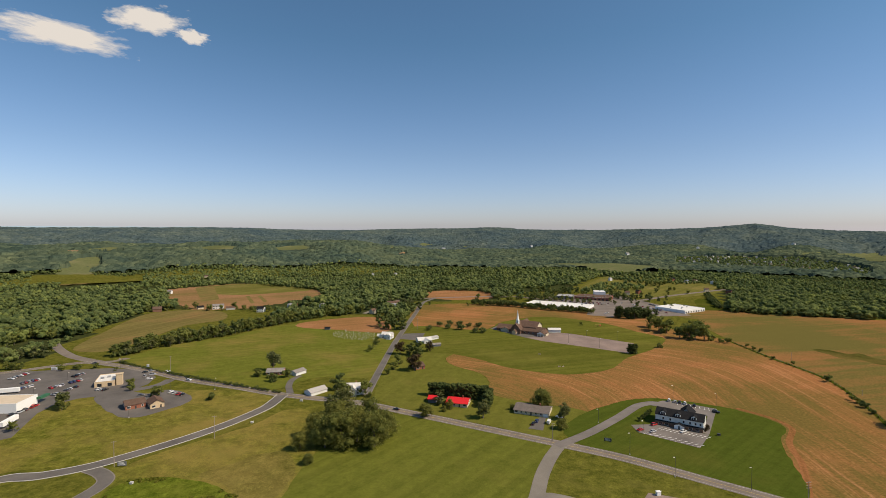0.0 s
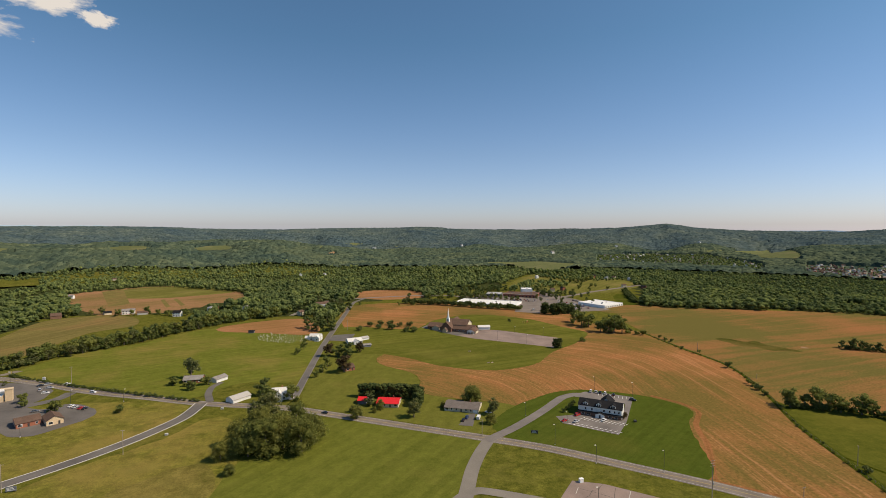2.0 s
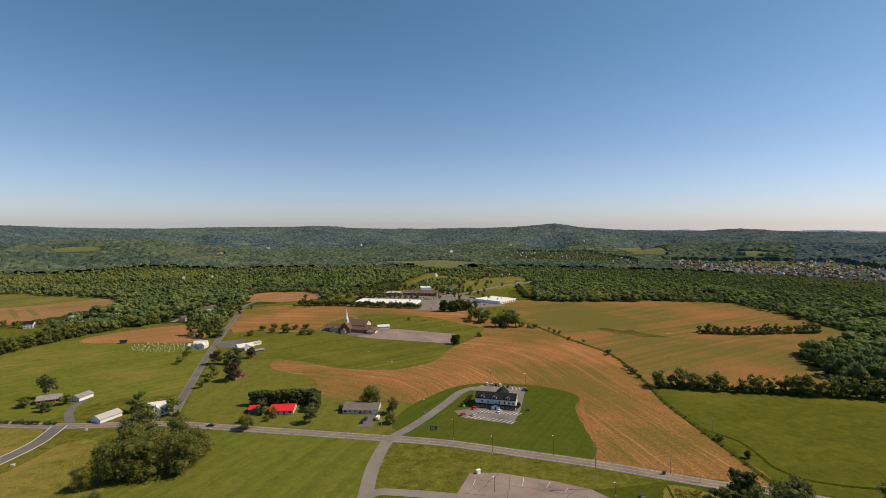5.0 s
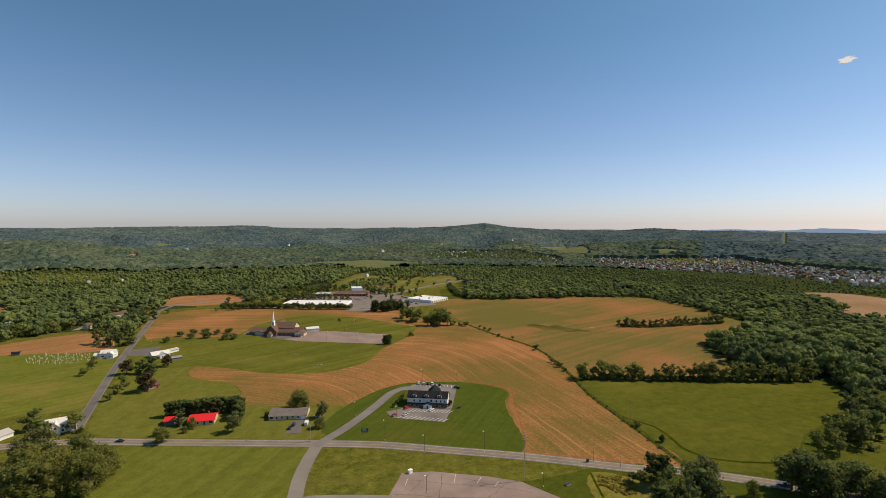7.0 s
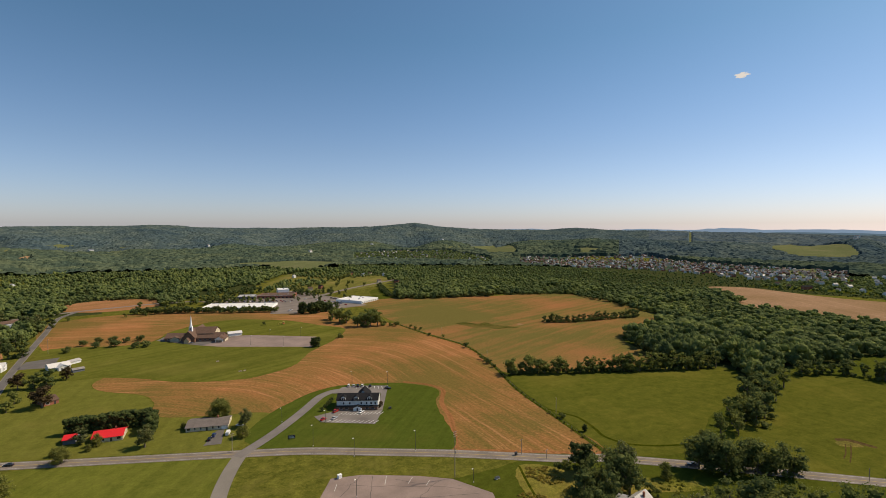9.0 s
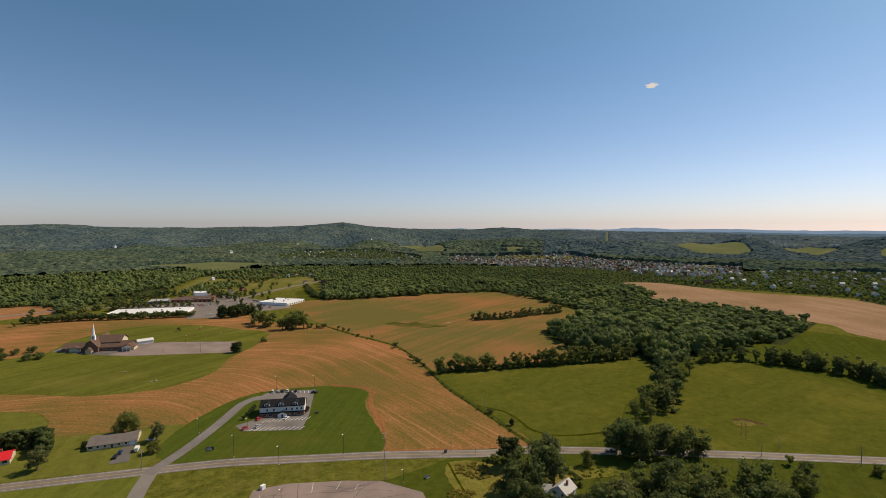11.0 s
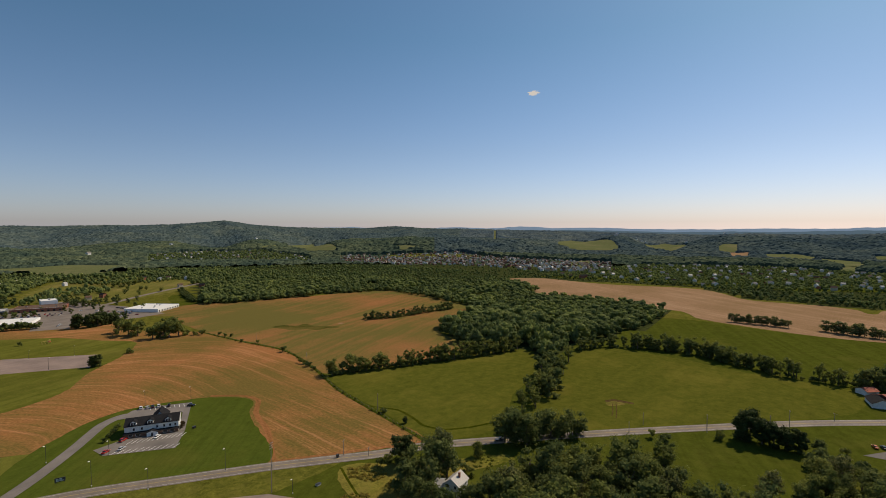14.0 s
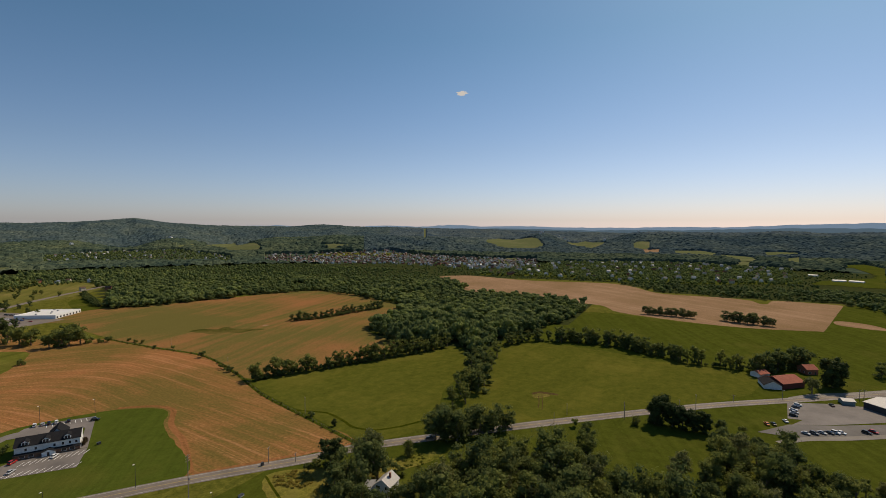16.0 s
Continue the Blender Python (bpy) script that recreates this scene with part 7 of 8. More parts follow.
# ---------------------------------------------------------------- vehicles
def profile_mesh(name, outline, half, mat, taper=0.0):
    """A side outline pulled across the width, its top drawn in."""
    bm = bmesh.new()
    top = max(z for x, z in outline)
    low = min(z for x, z in outline)
    rows = []
    for s in (-1, 1):
        rows.append([bm.verts.new((x, s * (half - taper * (z - low) / (top - low)), z)) for x, z in outline])
    a, b = rows
    n = len(outline)
    for i in range(n):
        bm.faces.new((a[i], a[(i + 1) % n], b[(i + 1) % n], b[i]))
    bm.faces.new(a[::-1])
    bm.faces.new(b)
    bmesh.ops.recalc_face_normals(bm, faces=bm.faces)
    bmesh.ops.bevel(bm, geom=[e for e in bm.edges], offset=0.06, segments=1, affect="EDGES")
    me = bpy.data.meshes.new(name)
    bm.to_mesh(me)
    bm.free()
    me.materials.append(mat)
    return me


def wheel_meshes():
    bm = bmesh.new()
    tube(bm, (0, -0.11, 0), (0, 0.11, 0), 0.33, 0.33, 14)
    tyre = bpy.data.meshes.new("wheel")
    bm.to_mesh(tyre)
    bm.free()
    tyre.materials.append(RUBBER)
    bm = bmesh.new()
    tube(bm, (0, -0.125, 0), (0, 0.125, 0), 0.2, 0.2, 10)
    rim = bpy.data.meshes.new("rim")
    bm.to_mesh(rim)
    bm.free()
    rim.materials.append(STEEL)
    return tyre, rim


TYRE, RIM = wheel_meshes()
HEADLIGHT = box_mesh("headlight", LAMP_GLASS, -0.04, -0.2, -0.09, 0.04, 0.2, 0.09)
TAIL_RED = plain("red_lamp_plastic", (0.35, 0.01, 0.01), 0.4)
TAIL = box_mesh("tail_light", TAIL_RED, -0.04, -0.15, -0.12, 0.04, 0.15, 0.12)
CAR_PAINT = {
    "white": (0.78, 0.78, 0.78), "silver": (0.42, 0.43, 0.45), "black": (0.012, 0.012, 0.014), "red": (0.40, 0.015, 0.012),
    "blue": (0.02, 0.05, 0.16), "grey": (0.12, 0.12, 0.13), "orange": (0.55, 0.12, 0.01),
}
CARS = {}


def car_template(colour, kind):
    paint = plain("car_paint_" + colour, CAR_PAINT[colour], 0.25, 0.1, 0.03, 1.5, 0.6)
    root = new({"car": "car", "suv": "suv", "van": "van", "truck": "pickup_truck"}[kind])
    words = {"car": "saloon car", "suv": "tall estate car", "van": "box van", "truck": "pickup truck"}[kind]
    tagged(root, f"{colour} {words} parked on the asphalt", "van" if kind == "van" else "car", "parked vehicles")
    L = {"car": 2.3, "suv": 2.35, "van": 2.9, "truck": 2.7}[kind]
    h = {"car": 0.85, "suv": 1.0, "van": 1.0, "truck": 1.0}[kind]
    body = [(-L, 0.35), (L, 0.35), (L + 0.05, 0.62), (L - 0.2, h - 0.06), (1.0, h + 0.05), (-1.6, h + 0.05), (-L - 0.02, h - 0.02)]
    part("body", profile_mesh("body", body, 0.9, paint, 0.06), root)
    if kind == "van":
        cabin = [(-L, h), (1.9, h), (1.3, 2.0), (1.2, 2.3), (-L, 2.3)]
        part("cargo_box", profile_mesh("cargo_box", cabin, 0.95, paint, 0.02), root)
        part("windscreen", box_mesh("windscreen", GLASS, 1.35, -0.8, 1.2, 1.75, 0.8, 1.75), root)
    else:
        t = {"car": 1.45, "suv": 1.75, "truck": 1.75}[kind]
        back = {"car": -1.7, "suv": -2.2, "truck": -0.7}[kind]
        part("cabin", profile_mesh("cabin", [(back, h), (1.15, h), (0.45, t - 0.04), (back + 0.5, t - 0.04)], 0.8, GLASS, 0.14), root, None, "dark glazed cabin")
        part("roof", profile_mesh("roof", [(back + 0.45, t - 0.05), (0.5, t - 0.05), (0.42, t + 0.05), (back + 0.55, t + 0.05)], 0.68, paint, 0.03), root)
    for x in (-L * 0.62, L * 0.62):
        for y in (-0.8, 0.8):
            w = part("wheel", TYRE, root, pose(x, y, 0.33))
            part("rim", RIM, w)
    for y in (-0.6, 0.6):
        part("headlight", HEADLIGHT, root, pose(L + 0.02, y, 0.66))
        part("tail_light", TAIL, root, pose(-L - 0.02, y, 0.72))
    return root


def park_car(colour, kind, x, y, turn, z=0.2):
    key = (colour, kind)
    m = pose(x, y, z, 0, 0, turn)
    if key not in CARS:
        CARS[key] = car_template(*key)
        CARS[key].matrix_basis = m
        return CARS[key]
    return copy_thing(CARS[key], m)


def heading(a, b):
    return math.degrees(math.atan2(b[1] - a[1], b[0] - a[0]))


# office
oa = heading(*[(132.1, 303.9), (154.5, 289.2)])
for colour, kind, (x, y) in zip(("red", "silver", "red", "white"), ("car", "car", "suv", "car"), ((119.0, 293.3), (125.5, 290.9), (130.6, 301.3), (143.6, 290.9))):
    park_car(colour, kind, x, y, oa + 62)
for colour, kind, (x, y) in zip(("white", "silver", "black", "white", "black"), ("suv", "car", "suv", "suv", "car"), ((159.7, 344.8), (162.8, 342.5), (165.2, 340.8), (168.0, 338.9), (172.5, 334.8))):
    park_car(colour, kind, x, y, oa + 95)
park_car("black", "suv", *(180.6, 322.6), oa, 0.2)
# ranch house
ra = heading(*[(56.7, 298.0), (63.2, 312.8)])
park_car("blue", "suv", *(59.1, 306.8), ra, 0.13)
park_car("black", "car", *(56.1, 302.8), ra, 0.13)
park_car("white", "van", *(66.4, 305.1), ra, 0.0)
park_car("white", "car", *(74.8, 314.1), ra + 70, 0.0)
# on the roads
park_car("black", "car", *(-31.4, 327.4), heading(*[(-31.4, 327.4), (-56.7, 340.4)]), 0.15)
park_car("white", "suv", *(-204.0, 392.2), heading(*[(-204.0, 392.2), (-157.9, 375.1)]), 0.15)
park_car("grey", "car", *(-315.4, 442.7), heading(*[(-315.4, 442.7), (-340.8, 431.5)]), 0.15)
park_car("grey", "truck", *(246.5, 130.0), heading(*[(233.8, 144.8), (279.2, 95.9)]), 0.15)
# church and bank
park_car("grey", "car", *(86.6, 570.0), 10, 0.12)
for colour, (x, y) in zip(("white", "silver", "red", "black"), ((-202.5, 363.1), (-198.6, 360.5), (-193.9, 358.0), (-190.7, 356.8))):
    park_car(colour, "car", x, y, 75, 0.14)
park_car("grey", "car", *(-220.1, 355.5), 30, 0.14)
# the shops' car park
lot_rng = random.Random(11)
for n, (a, b) in {7: ((-348.8, 394.9), (-348.3, 410.7)), 9: ((-322.0, 366.7), (-316.1, 377.5)), 10: ((-299.1, 369.4), (-289.5, 395.1)), 8: ((-283.9, 356.6), (-281.2, 377.6)), 6: ((-329.6, 383.2), (-323.7, 395.0)), 5: ((-303.2, 401.2), (-301.0, 410.8)), 4: ((-262.4, 369.5), (-252.1, 366.9))}.items():
    for i in range(n):
        if lot_rng.random() < 0.22:
            continue
        t = (i + lot_rng.uniform(-0.2, 0.2)) / n
        park_car(lot_rng.choice(["white", "silver", "black", "red", "grey", "blue", "white"]), lot_rng.choice(["car", "suv", "car", "truck"]), a[0] + (b[0] - a[0]) * t, a[1] + (b[1] - a[1]) * t, heading(a, b) + 82, 0.12)
for colour, (x, y) in zip(("red", "grey", "silver", "red", "black", "white", "silver", "white", "silver"), ((-278.5, 331.2), (-279.4, 325.9), (-278.9, 321.8), (-278.7, 333.3), (-279.8, 316.8), (-281.4, 356.6), (-245.8, 402.9), (-237.5, 395.2), (-242.2, 407.7))):
    park_car(colour, "suv", x, y, lot_rng.uniform(0, 180), 0.12)
for colour, (x, y) in zip(("white", "black", "white", "silver"), ((-277.7, 352.9), (-252.2, 414.3), (-234.5, 416.0), (-249.0, 417.7))):
    park_car(colour, "car", x, y, 30, 0.17)


def bus(x, y, turn):
    """A long white trailer on its wheels."""
    root = new("trailer")
    root.matrix_basis = pose(x, y, 0.12, 0, 0, turn)
    tagged(root, "long white box trailer parked behind the store", "trailer", "trailers")
    bm = bmesh.new()
    box(bm, -7, -1.25, 1.0, 7, 1.25, 3.9, 0, 0.08)
    bm_part("box", bm, TRIM, root)
    bm = bmesh.new()
    box(bm, -6.6, -0.5, 0.7, 6.6, 0.5, 1.0)
    bm_part("chassis", bm, DARK_STEEL, root)
    for x in (-5.4, -4.2, 4.6):
        for y in (-1.0, 1.0):
            w = part("wheel", TYRE, root, pose(x, y, 0.5) @ Matrix.Scale(1.5, 4))
            part("rim", RIM, w)


bus(*(-321.0, 360.3), 20)
bus(*(-268.8, 301.8), heading(*[(-268.0, 296.5), (-270.2, 309.1)]))
# the yard by the east road
ya = heading(*[(343.3, -55.8), (353.0, -75.9)])
for colour, kind, (x, y) in zip(("silver", "grey", "silver", "black", "white", "white", "black", "red"), ("car", "suv", "car", "car", "suv", "car", "suv", "suv"), ((343.2, -57.4), (345.2, -61.6), (348.1, -65.8), (349.9, -69.6), (351.5, -72.7), (352.9, -75.6), (359.1, -88.5), (361.8, -92.2))):
    park_car(colour, kind, x, y, ya - 60, 0.125)
for colour, kind, (x, y) in zip(("black", "silver", "white", "white", "black"), ("suv", "car", "car", "suv", "car"), ((372.1, -56.4), (378.0, -58.0), (383.4, -58.3), (394.3, -62.6), (390.0, -60.6))):
    park_car(colour, kind, x, y, ya - 30, 0.13)
for colour, (x, y) in zip(("white", "orange", "black", "black"), ((359.4, -50.4), (349.6, -39.7), (351.3, -43.3), (403.9, -82.4))):
    park_car(colour, "car", x, y, ya + 80, 0.13)
# the shopping strip
for i, (x, y) in enumerate([(241.2, 721.3), (235.9, 712.8), (316.2, 720.9), (327.3, 720.2), (309.1, 726.0), (297.6, 818.6), (292.1, 830.9), (317.2, 780.2), (310.7, 801.0), (188.9, 818.9), (194.6, 807.7)]):
    park_car(("white", "silver", "black", "red")[i % 4], "car", x, y, 40 * i, 0.11)


strip_rng = random.Random(17)
for a, b, n in (((232.0, 836.0), (278.0, 812.0), 9), ((226.0, 822.0), (272.0, 798.0), 8), ((206.0, 846.0), (220.0, 832.0), 4), ((318.0, 742.0), (338.0, 754.0), 5), ((322.9, 765.1), (327.0, 733.0), 7), ((338.2, 803.8), (343.9, 775.7), 6), ((300.0, 750.0), (322.0, 764.0), 5)):
    for i in range(n):
        t = (i + strip_rng.uniform(-0.15, 0.15)) / n
        park_car(strip_rng.choice(["white", "silver", "black", "grey", "blue", "red"]), strip_rng.choice(["car", "suv"]), a[0] + (b[0] - a[0]) * t, a[1] + (b[1] - a[1]) * t, heading(a, b) + 90, 0.11)


# ---------------------------------------------------------------- poles, lamps and signs
def utility_pole(x, y, h, arms=2, drum=False, turn=0):
    root = new("utility_pole")
    root.matrix_basis = pose(x, y, 0, 0, 0, turn)
    tagged(root, "weathered wooden utility pole with crossarms beside the road", "utility pole", "roadside poles")
    bm = bmesh.new()
    tube(bm, (0, 0, -0.3), (0, 0, h), 0.17, 0.11, 8)
    bm_part("pole", bm, POLE_WOOD, root)
    for i in range(arms):
        z = h - 0.4 - 1.1 * i
        bm = bmesh.new()
        box(bm, -1.2, -0.06, z - 0.07, 1.2, 0.06, z + 0.07)
        arm = bm_part("crossarm", bm, POLE_WOOD, root)
        for dx in (-1.05, -0.4, 0.4, 1.05):
            bm = bmesh.new()
            tube(bm, (dx, 0, z + 0.07), (dx, 0, z + 0.25), 0.06, 0.04, 6)
            bm_part("insulator", bm, STEEL, arm)
    if drum:
        bm = bmesh.new()
        tube(bm, (0.4, 0, h * 0.52), (0.4, 0, h * 0.52 + 1.1), 0.28, 0.28, 10)
        bm_part("transformer", bm, STEEL, root, "grey transformer drum")


def street_lamp(x, y, h, turn=0, head=LAMP_GLASS):
    root = new("street_lamp")
    root.matrix_basis = pose(x, y, 0, 0, 0, turn)
    tagged(root, "dark metal lamp post with a flat lamp head", "lamp post", "lamp posts")
    bm = bmesh.new()
    tube(bm, (0, 0, -0.2), (0, 0, h), 0.1, 0.07, 8)
    bm_part("post", bm, DARK_STEEL, root)
    bm = bmesh.new()
    tube(bm, (0, 0, 0), (0, 0, 0.6), 0.28, 0.24, 10)
    bm_part("footing", bm, CONCRETE, root)
    bm = bmesh.new()
    tube(bm, (0, 0, h - 0.05), (0.9, 0, h + 0.1), 0.04, 0.04, 6)
    bm_part("bracket", bm, DARK_STEEL, root)
    bm = bmesh.new()
    box(bm, 0.5, -0.25, h, 1.3, 0.25, h + 0.18, 0, 0.04)
    bm_part("lamp_head", bm, head, root)


utility_pole(*(142.7, 189.2, 22.6), 3, True, 10)
for x, y, h in [(62.9, 279.0, 9.1), (186.1, 188.7, 8.1), (192.9, 177.6, 4.7), (-167.6, 247.6, 13.1), (-131.9, 281.2, 13.5), (-233.5, 419.4, 13.2), (62.9, 279.2, 10.2), (297.2, 73.7, 6.6), (313.7, 69.5, 7.2), (327.1, 37.3, 8.9), (322.0, 36.7, 9.0), (343.5, 6.8, 9.6), (352.1, -2.4, 11.8)]:
    utility_pole(x, y, h, 1, False, 15)
for x, y, h in [(405.1, -55.9, 6.6), (425.1, -102.0, 7.3), (426.4, -104.8, 7.3), (384.3, -25.5, 4.9), (306.2, 356.7, 4.3), (244.1, 216.7, 10.6), (317.1, 445.8, 10.0), (-31.1, 600.8, 13.9)]:
    utility_pole(x, y, h, 1, False, 60)
for x, y, h in [(142.5, 223.9, 11.3), (113.5, 237.3, 9.8), (100.5, 261.4, 11.8), (118.8, 289.1, 7.7), (163.2, 346.4, 10.8), (183.8, 328.4, 11.2), (97.3, 200.8, 8.1), (147.3, 180.8, 6.7), (97.4, 305.4, 8.8)]:
    street_lamp(x, y, max(5.0, h), 200)
for x, y, h in [(133.7, 522.5, 10.3), (159.7, 499.8, 10.4), (162.8, 556.3, 7.7), (190.4, 536.2, 9.9), (-172.7, 369.7, 8.6), (-205.0, 367.0, 10.3), (-201.7, 313.0, 5.9), (-293.7, 350.4, 6.1), (-299.8, 390.5, 6.8)]:
    street_lamp(x, y, min(11.0, max(7.0, h)), 20)


def board_sign(x, y, turn, w, h, z, face, label, legs=2):
    root = new("sign")
    root.matrix_basis = pose(x, y, 0, 0, 0, turn)
    tagged(root, label, "sign")
    bm = bmesh.new()
    box(bm, -w / 2, -0.12, z, w / 2, 0.12, z + h, 0, 0.03)
    bm_part("board", bm, face, root)
    for s in ((-0.4, 0.4) if legs == 2 else (0,)):
        bm = bmesh.new()
        box(bm, w * s - 0.1, -0.08, -0.2, w * s + 0.1, 0.08, z)
        bm_part("leg", bm, DARK_STEEL, root)
    bm = bmesh.new()
    for k in range(3):
        box(bm, -w * 0.38, -0.14, z + h * (0.2 + 0.25 * k), w * (0.38 - 0.1 * k), -0.125, z + h * (0.3 + 0.25 * k))
    bm_part("lettering", bm, TRIM if face is not TRIM else DARK_STEEL, root, "plain bars of lettering")
    return root


board_sign(*(93.8, 276.9), -20, 4.0, 1.9, 0.6, DARK_STEEL, "dark sign board with pale bars by the office lawn")
board_sign(*(-163.6, 247.6), 10, 4.2, 2.2, 0.4, GREY_WALL, "grey sign board beside the lane")
board_sign(*(-99.5, 342.6), 0, 1.8, 1.3, 0.7, TRIM, "white sign board on the corner")
board_sign(*(-249.8, 414.3), 0, 2.0, 2.2, 5.0, TRIM, "tall white roadside sign on a post", 1)
board_sign(*(-282.3, 428.0), 0, 2.6, 2.2, 7.0, YELLOW_LINE, "tall yellow roadside sign on a post", 1)
board_sign(*(-333.1, 419.2), 0, 5.0, 2.6, 0.8, TRIM, "white sign board beside the car park")


def small_box(name, label, category, x, y, w, d, h, mat, lid=None, turn=0):
    root = new(name)
    root.matrix_basis = pose(x, y, 0.1, 0, 0, turn)
    tagged(root, label, category)
    bm = bmesh.new()
    box(bm, -w / 2, -d / 2, 0, w / 2, d / 2, h, 0, 0.05)
    bm_part("body", bm, mat, root)
    bm = bmesh.new()
    box(bm, -w / 2 - 0.08, -d / 2 - 0.08, h, w / 2 + 0.08, d / 2 + 0.08, h + 0.12)
    bm_part("lid", bm, lid or mat, root)
    return root


small_box("utility_cabinet", "small white utility cabinet at the car park's edge", "cabinet", *(98.0, 220.5), 1.9, 1.4, 1.7, TRIM, TRIM, 10)
small_box("skip", "dark metal skip at the edge of the lawn", "skip", *(162.1, 286.2), 1.6, 1.2, 1.1, DARK_STEEL)
small_box("utility_cabinet", "pale concrete box in rough grass", "cabinet", *(-119.4, 304.8), 1.6, 1.2, 0.9, CONCRETE)
small_box("utility_cabinet", "pale concrete box in rough grass", "cabinet", *(-147.7, 230.1), 1.4, 1.0, 0.9, CONCRETE)
small_box("culvert", "dark concrete culvert head in the grass", "culvert", *(158.4, 176.7), 2.2, 1.4, 0.8, CONCRETE, DARK_STEEL)
small_box("mail_box", "dark box on the verge beside the road", "box", *(182.8, 189.5), 1.2, 1.0, 1.5, DARK_STEEL)


def play_frame(x, y):
    """A swing and slide in yellow and red on the church lawn."""
    root = new("play_frame")
    root.matrix_basis = pose(x, y, 0.1, 0, 0, 15)
    tagged(root, "yellow and red climbing frame on the church lawn", "playground")
    for dx in (-4, -1.5, 1.5, 4):
        for dy in (-1, 1):
            bm = bmesh.new()
            tube(bm, (dx, dy, 0), (dx, dy * 0.4, 2.8), 0.12, 0.12, 6)
            bm_part("post", bm, YELLOW_LINE, root)
    bm = bmesh.new()
    box(bm, -4, -0.15, 2.7, 4, 0.15, 2.95)
    bm_part("beam", bm, YELLOW_LINE, root)
    bm = bmesh.new()
    box(bm, 1.5, -1, 1.4, 4, 1, 1.6)
    bm_part("platform", bm, RED_METAL, root)
    bm = bmesh.new()
    box(bm, 1.3, -1.2, 2.95, 4.2, 1.2, 3.5, 0, 0.4)
    bm_part("canopy", bm, YELLOW_LINE, root)


play_frame(*(194.3, 615.9))


def picnic_bench(x, y, turn):
    root = new("bench")
    root.matrix_basis = pose(x, y, 0.1, 0, 0, turn)
    tagged(root, "weathered bench on the grass", "bench", "benches")
    for nm, q in (("seat", (-1.2, -0.3, 0.42, 1.2, 0.3, 0.5)), ("backrest", (-1.2, 0.28, 0.5, 1.2, 0.36, 1.0)), ("leg", (-1.0, -0.3, 0, -0.85, 0.3, 0.42)), ("leg", (0.85, -0.3, 0, 1.0, 0.3, 0.42))):
        bm = bmesh.new()
        box(bm, *q)
        bm_part(nm, bm, POLE_WOOD, root)


for (x, y), a in zip([(102.9, 432.6), (106.4, 432.6), (94.0, 476.5)], (0, 40, 0)):
    picnic_bench(x, y, a)

# the plough's turning strip of bare soil round the office lawn and along the road
HEADLAND = tilled("bare_headland_soil", (0.275, 0.120, 0.050), (0.19, 0.095, 0.034), (0.34, 0.18, 0.085), 30, 0.46, 2.0)
tagged(road("headland", [(199.0, 331.0), (211.5, 313.0), (212.5, 297.0), (196.5, 276.0), (184.5, 249.0), (162.5, 214.5)], 3.4, HEADLAND, "bare red soil strip along the lawn", 0.095, False, False), category="soil")
tagged(road("headland", [(162.0, 212.5), (182.0, 196.5), (204.0, 178.5), (222.0, 164.5)], 2.6, HEADLAND, "bare red soil strip along the road", 0.093, False, False), category="soil")


# wire fence between the fields
def fence(points, gap, label):
    line = smooth_line(points, 12)
    root = new("fence")
    root.matrix_basis = pose(*line[0], 0)
    tagged(root, label, "fence")
    post = box_mesh("post", POLE_WOOD, -0.07, -0.07, -0.2, 0.07, 0.07, 1.3)
    left = 0.0
    for (x0, y0), (x1, y1) in zip(line, line[1:]):
        d = math.hypot(x1 - x0, y1 - y0)
        while left < d:
            part("post", post, root, pose(x0 + (x1 - x0) * left / d - line[0][0], y0 + (y1 - y0) * left / d - line[0][1], 0))
            left += gap
        left -= d
    for z in (0.5, 0.85, 1.2):
        bm = bmesh.new()
        prev = None
        for x, y in line:
            v = [bm.verts.new((x - line[0][0], y - line[0][1], z - 0.015)), bm.verts.new((x - line[0][0], y - line[0][1], z + 0.015))]
            if prev:
                bm.faces.new((prev[0], v[0], v[1], prev[1]))
            prev = v
        bm_part("wire", bm, STEEL, root)


FENCE_GRASS = turf("fence_line_grass", (0.035, 0.048, 0.006), (0.075, 0.085, 0.012), (0.12, 0.11, 0.02), 0, 0, 0.6, 0.8)
tagged(road("verge_fence", [(313.4, 541.1), (310.9, 461.0), (311.2, 394.9), (287.3, 327.1), (258.5, 267.0), (240.1, 212.6), (222.9, 160.9)], 3.2, FENCE_GRASS, "strip of dark uncut grass along the fence", 0.125, False, False), category="grass")
fence([(313.4, 541.1), (310.9, 461.0), (311.2, 394.9), (287.3, 327.1), (258.5, 267.0), (240.1, 212.6), (222.9, 160.9)], 5.0, "old wooden post and wire fence between fields")

# ---------------------------------------------------------------- cemetery
STONE_MESHES = []
for w, h in ((0.9, 1.1), (1.2, 0.9), (0.7, 1.5)):
    bm = bmesh.new()
    box(bm, -w / 2, -0.15, 0.2, w / 2, 0.15, h, 0, 0.06)
    box(bm, -w / 2 - 0.15, -0.25, 0, w / 2 + 0.15, 0.25, 0.2)
    me = bpy.data.meshes.new("headstone")
    bm.to_mesh(me)
    bm.free()
    me.materials.append(STONE)
    STONE_MESHES.append(me)
yard = [(-131.7, 583.5), (-119.0, 593.6), (-76.7, 574.0), (-70.6, 546.7), (-89.3, 538.1), (-122.2, 552.4)]
stones = fill(yard, 4.6, 77, [])
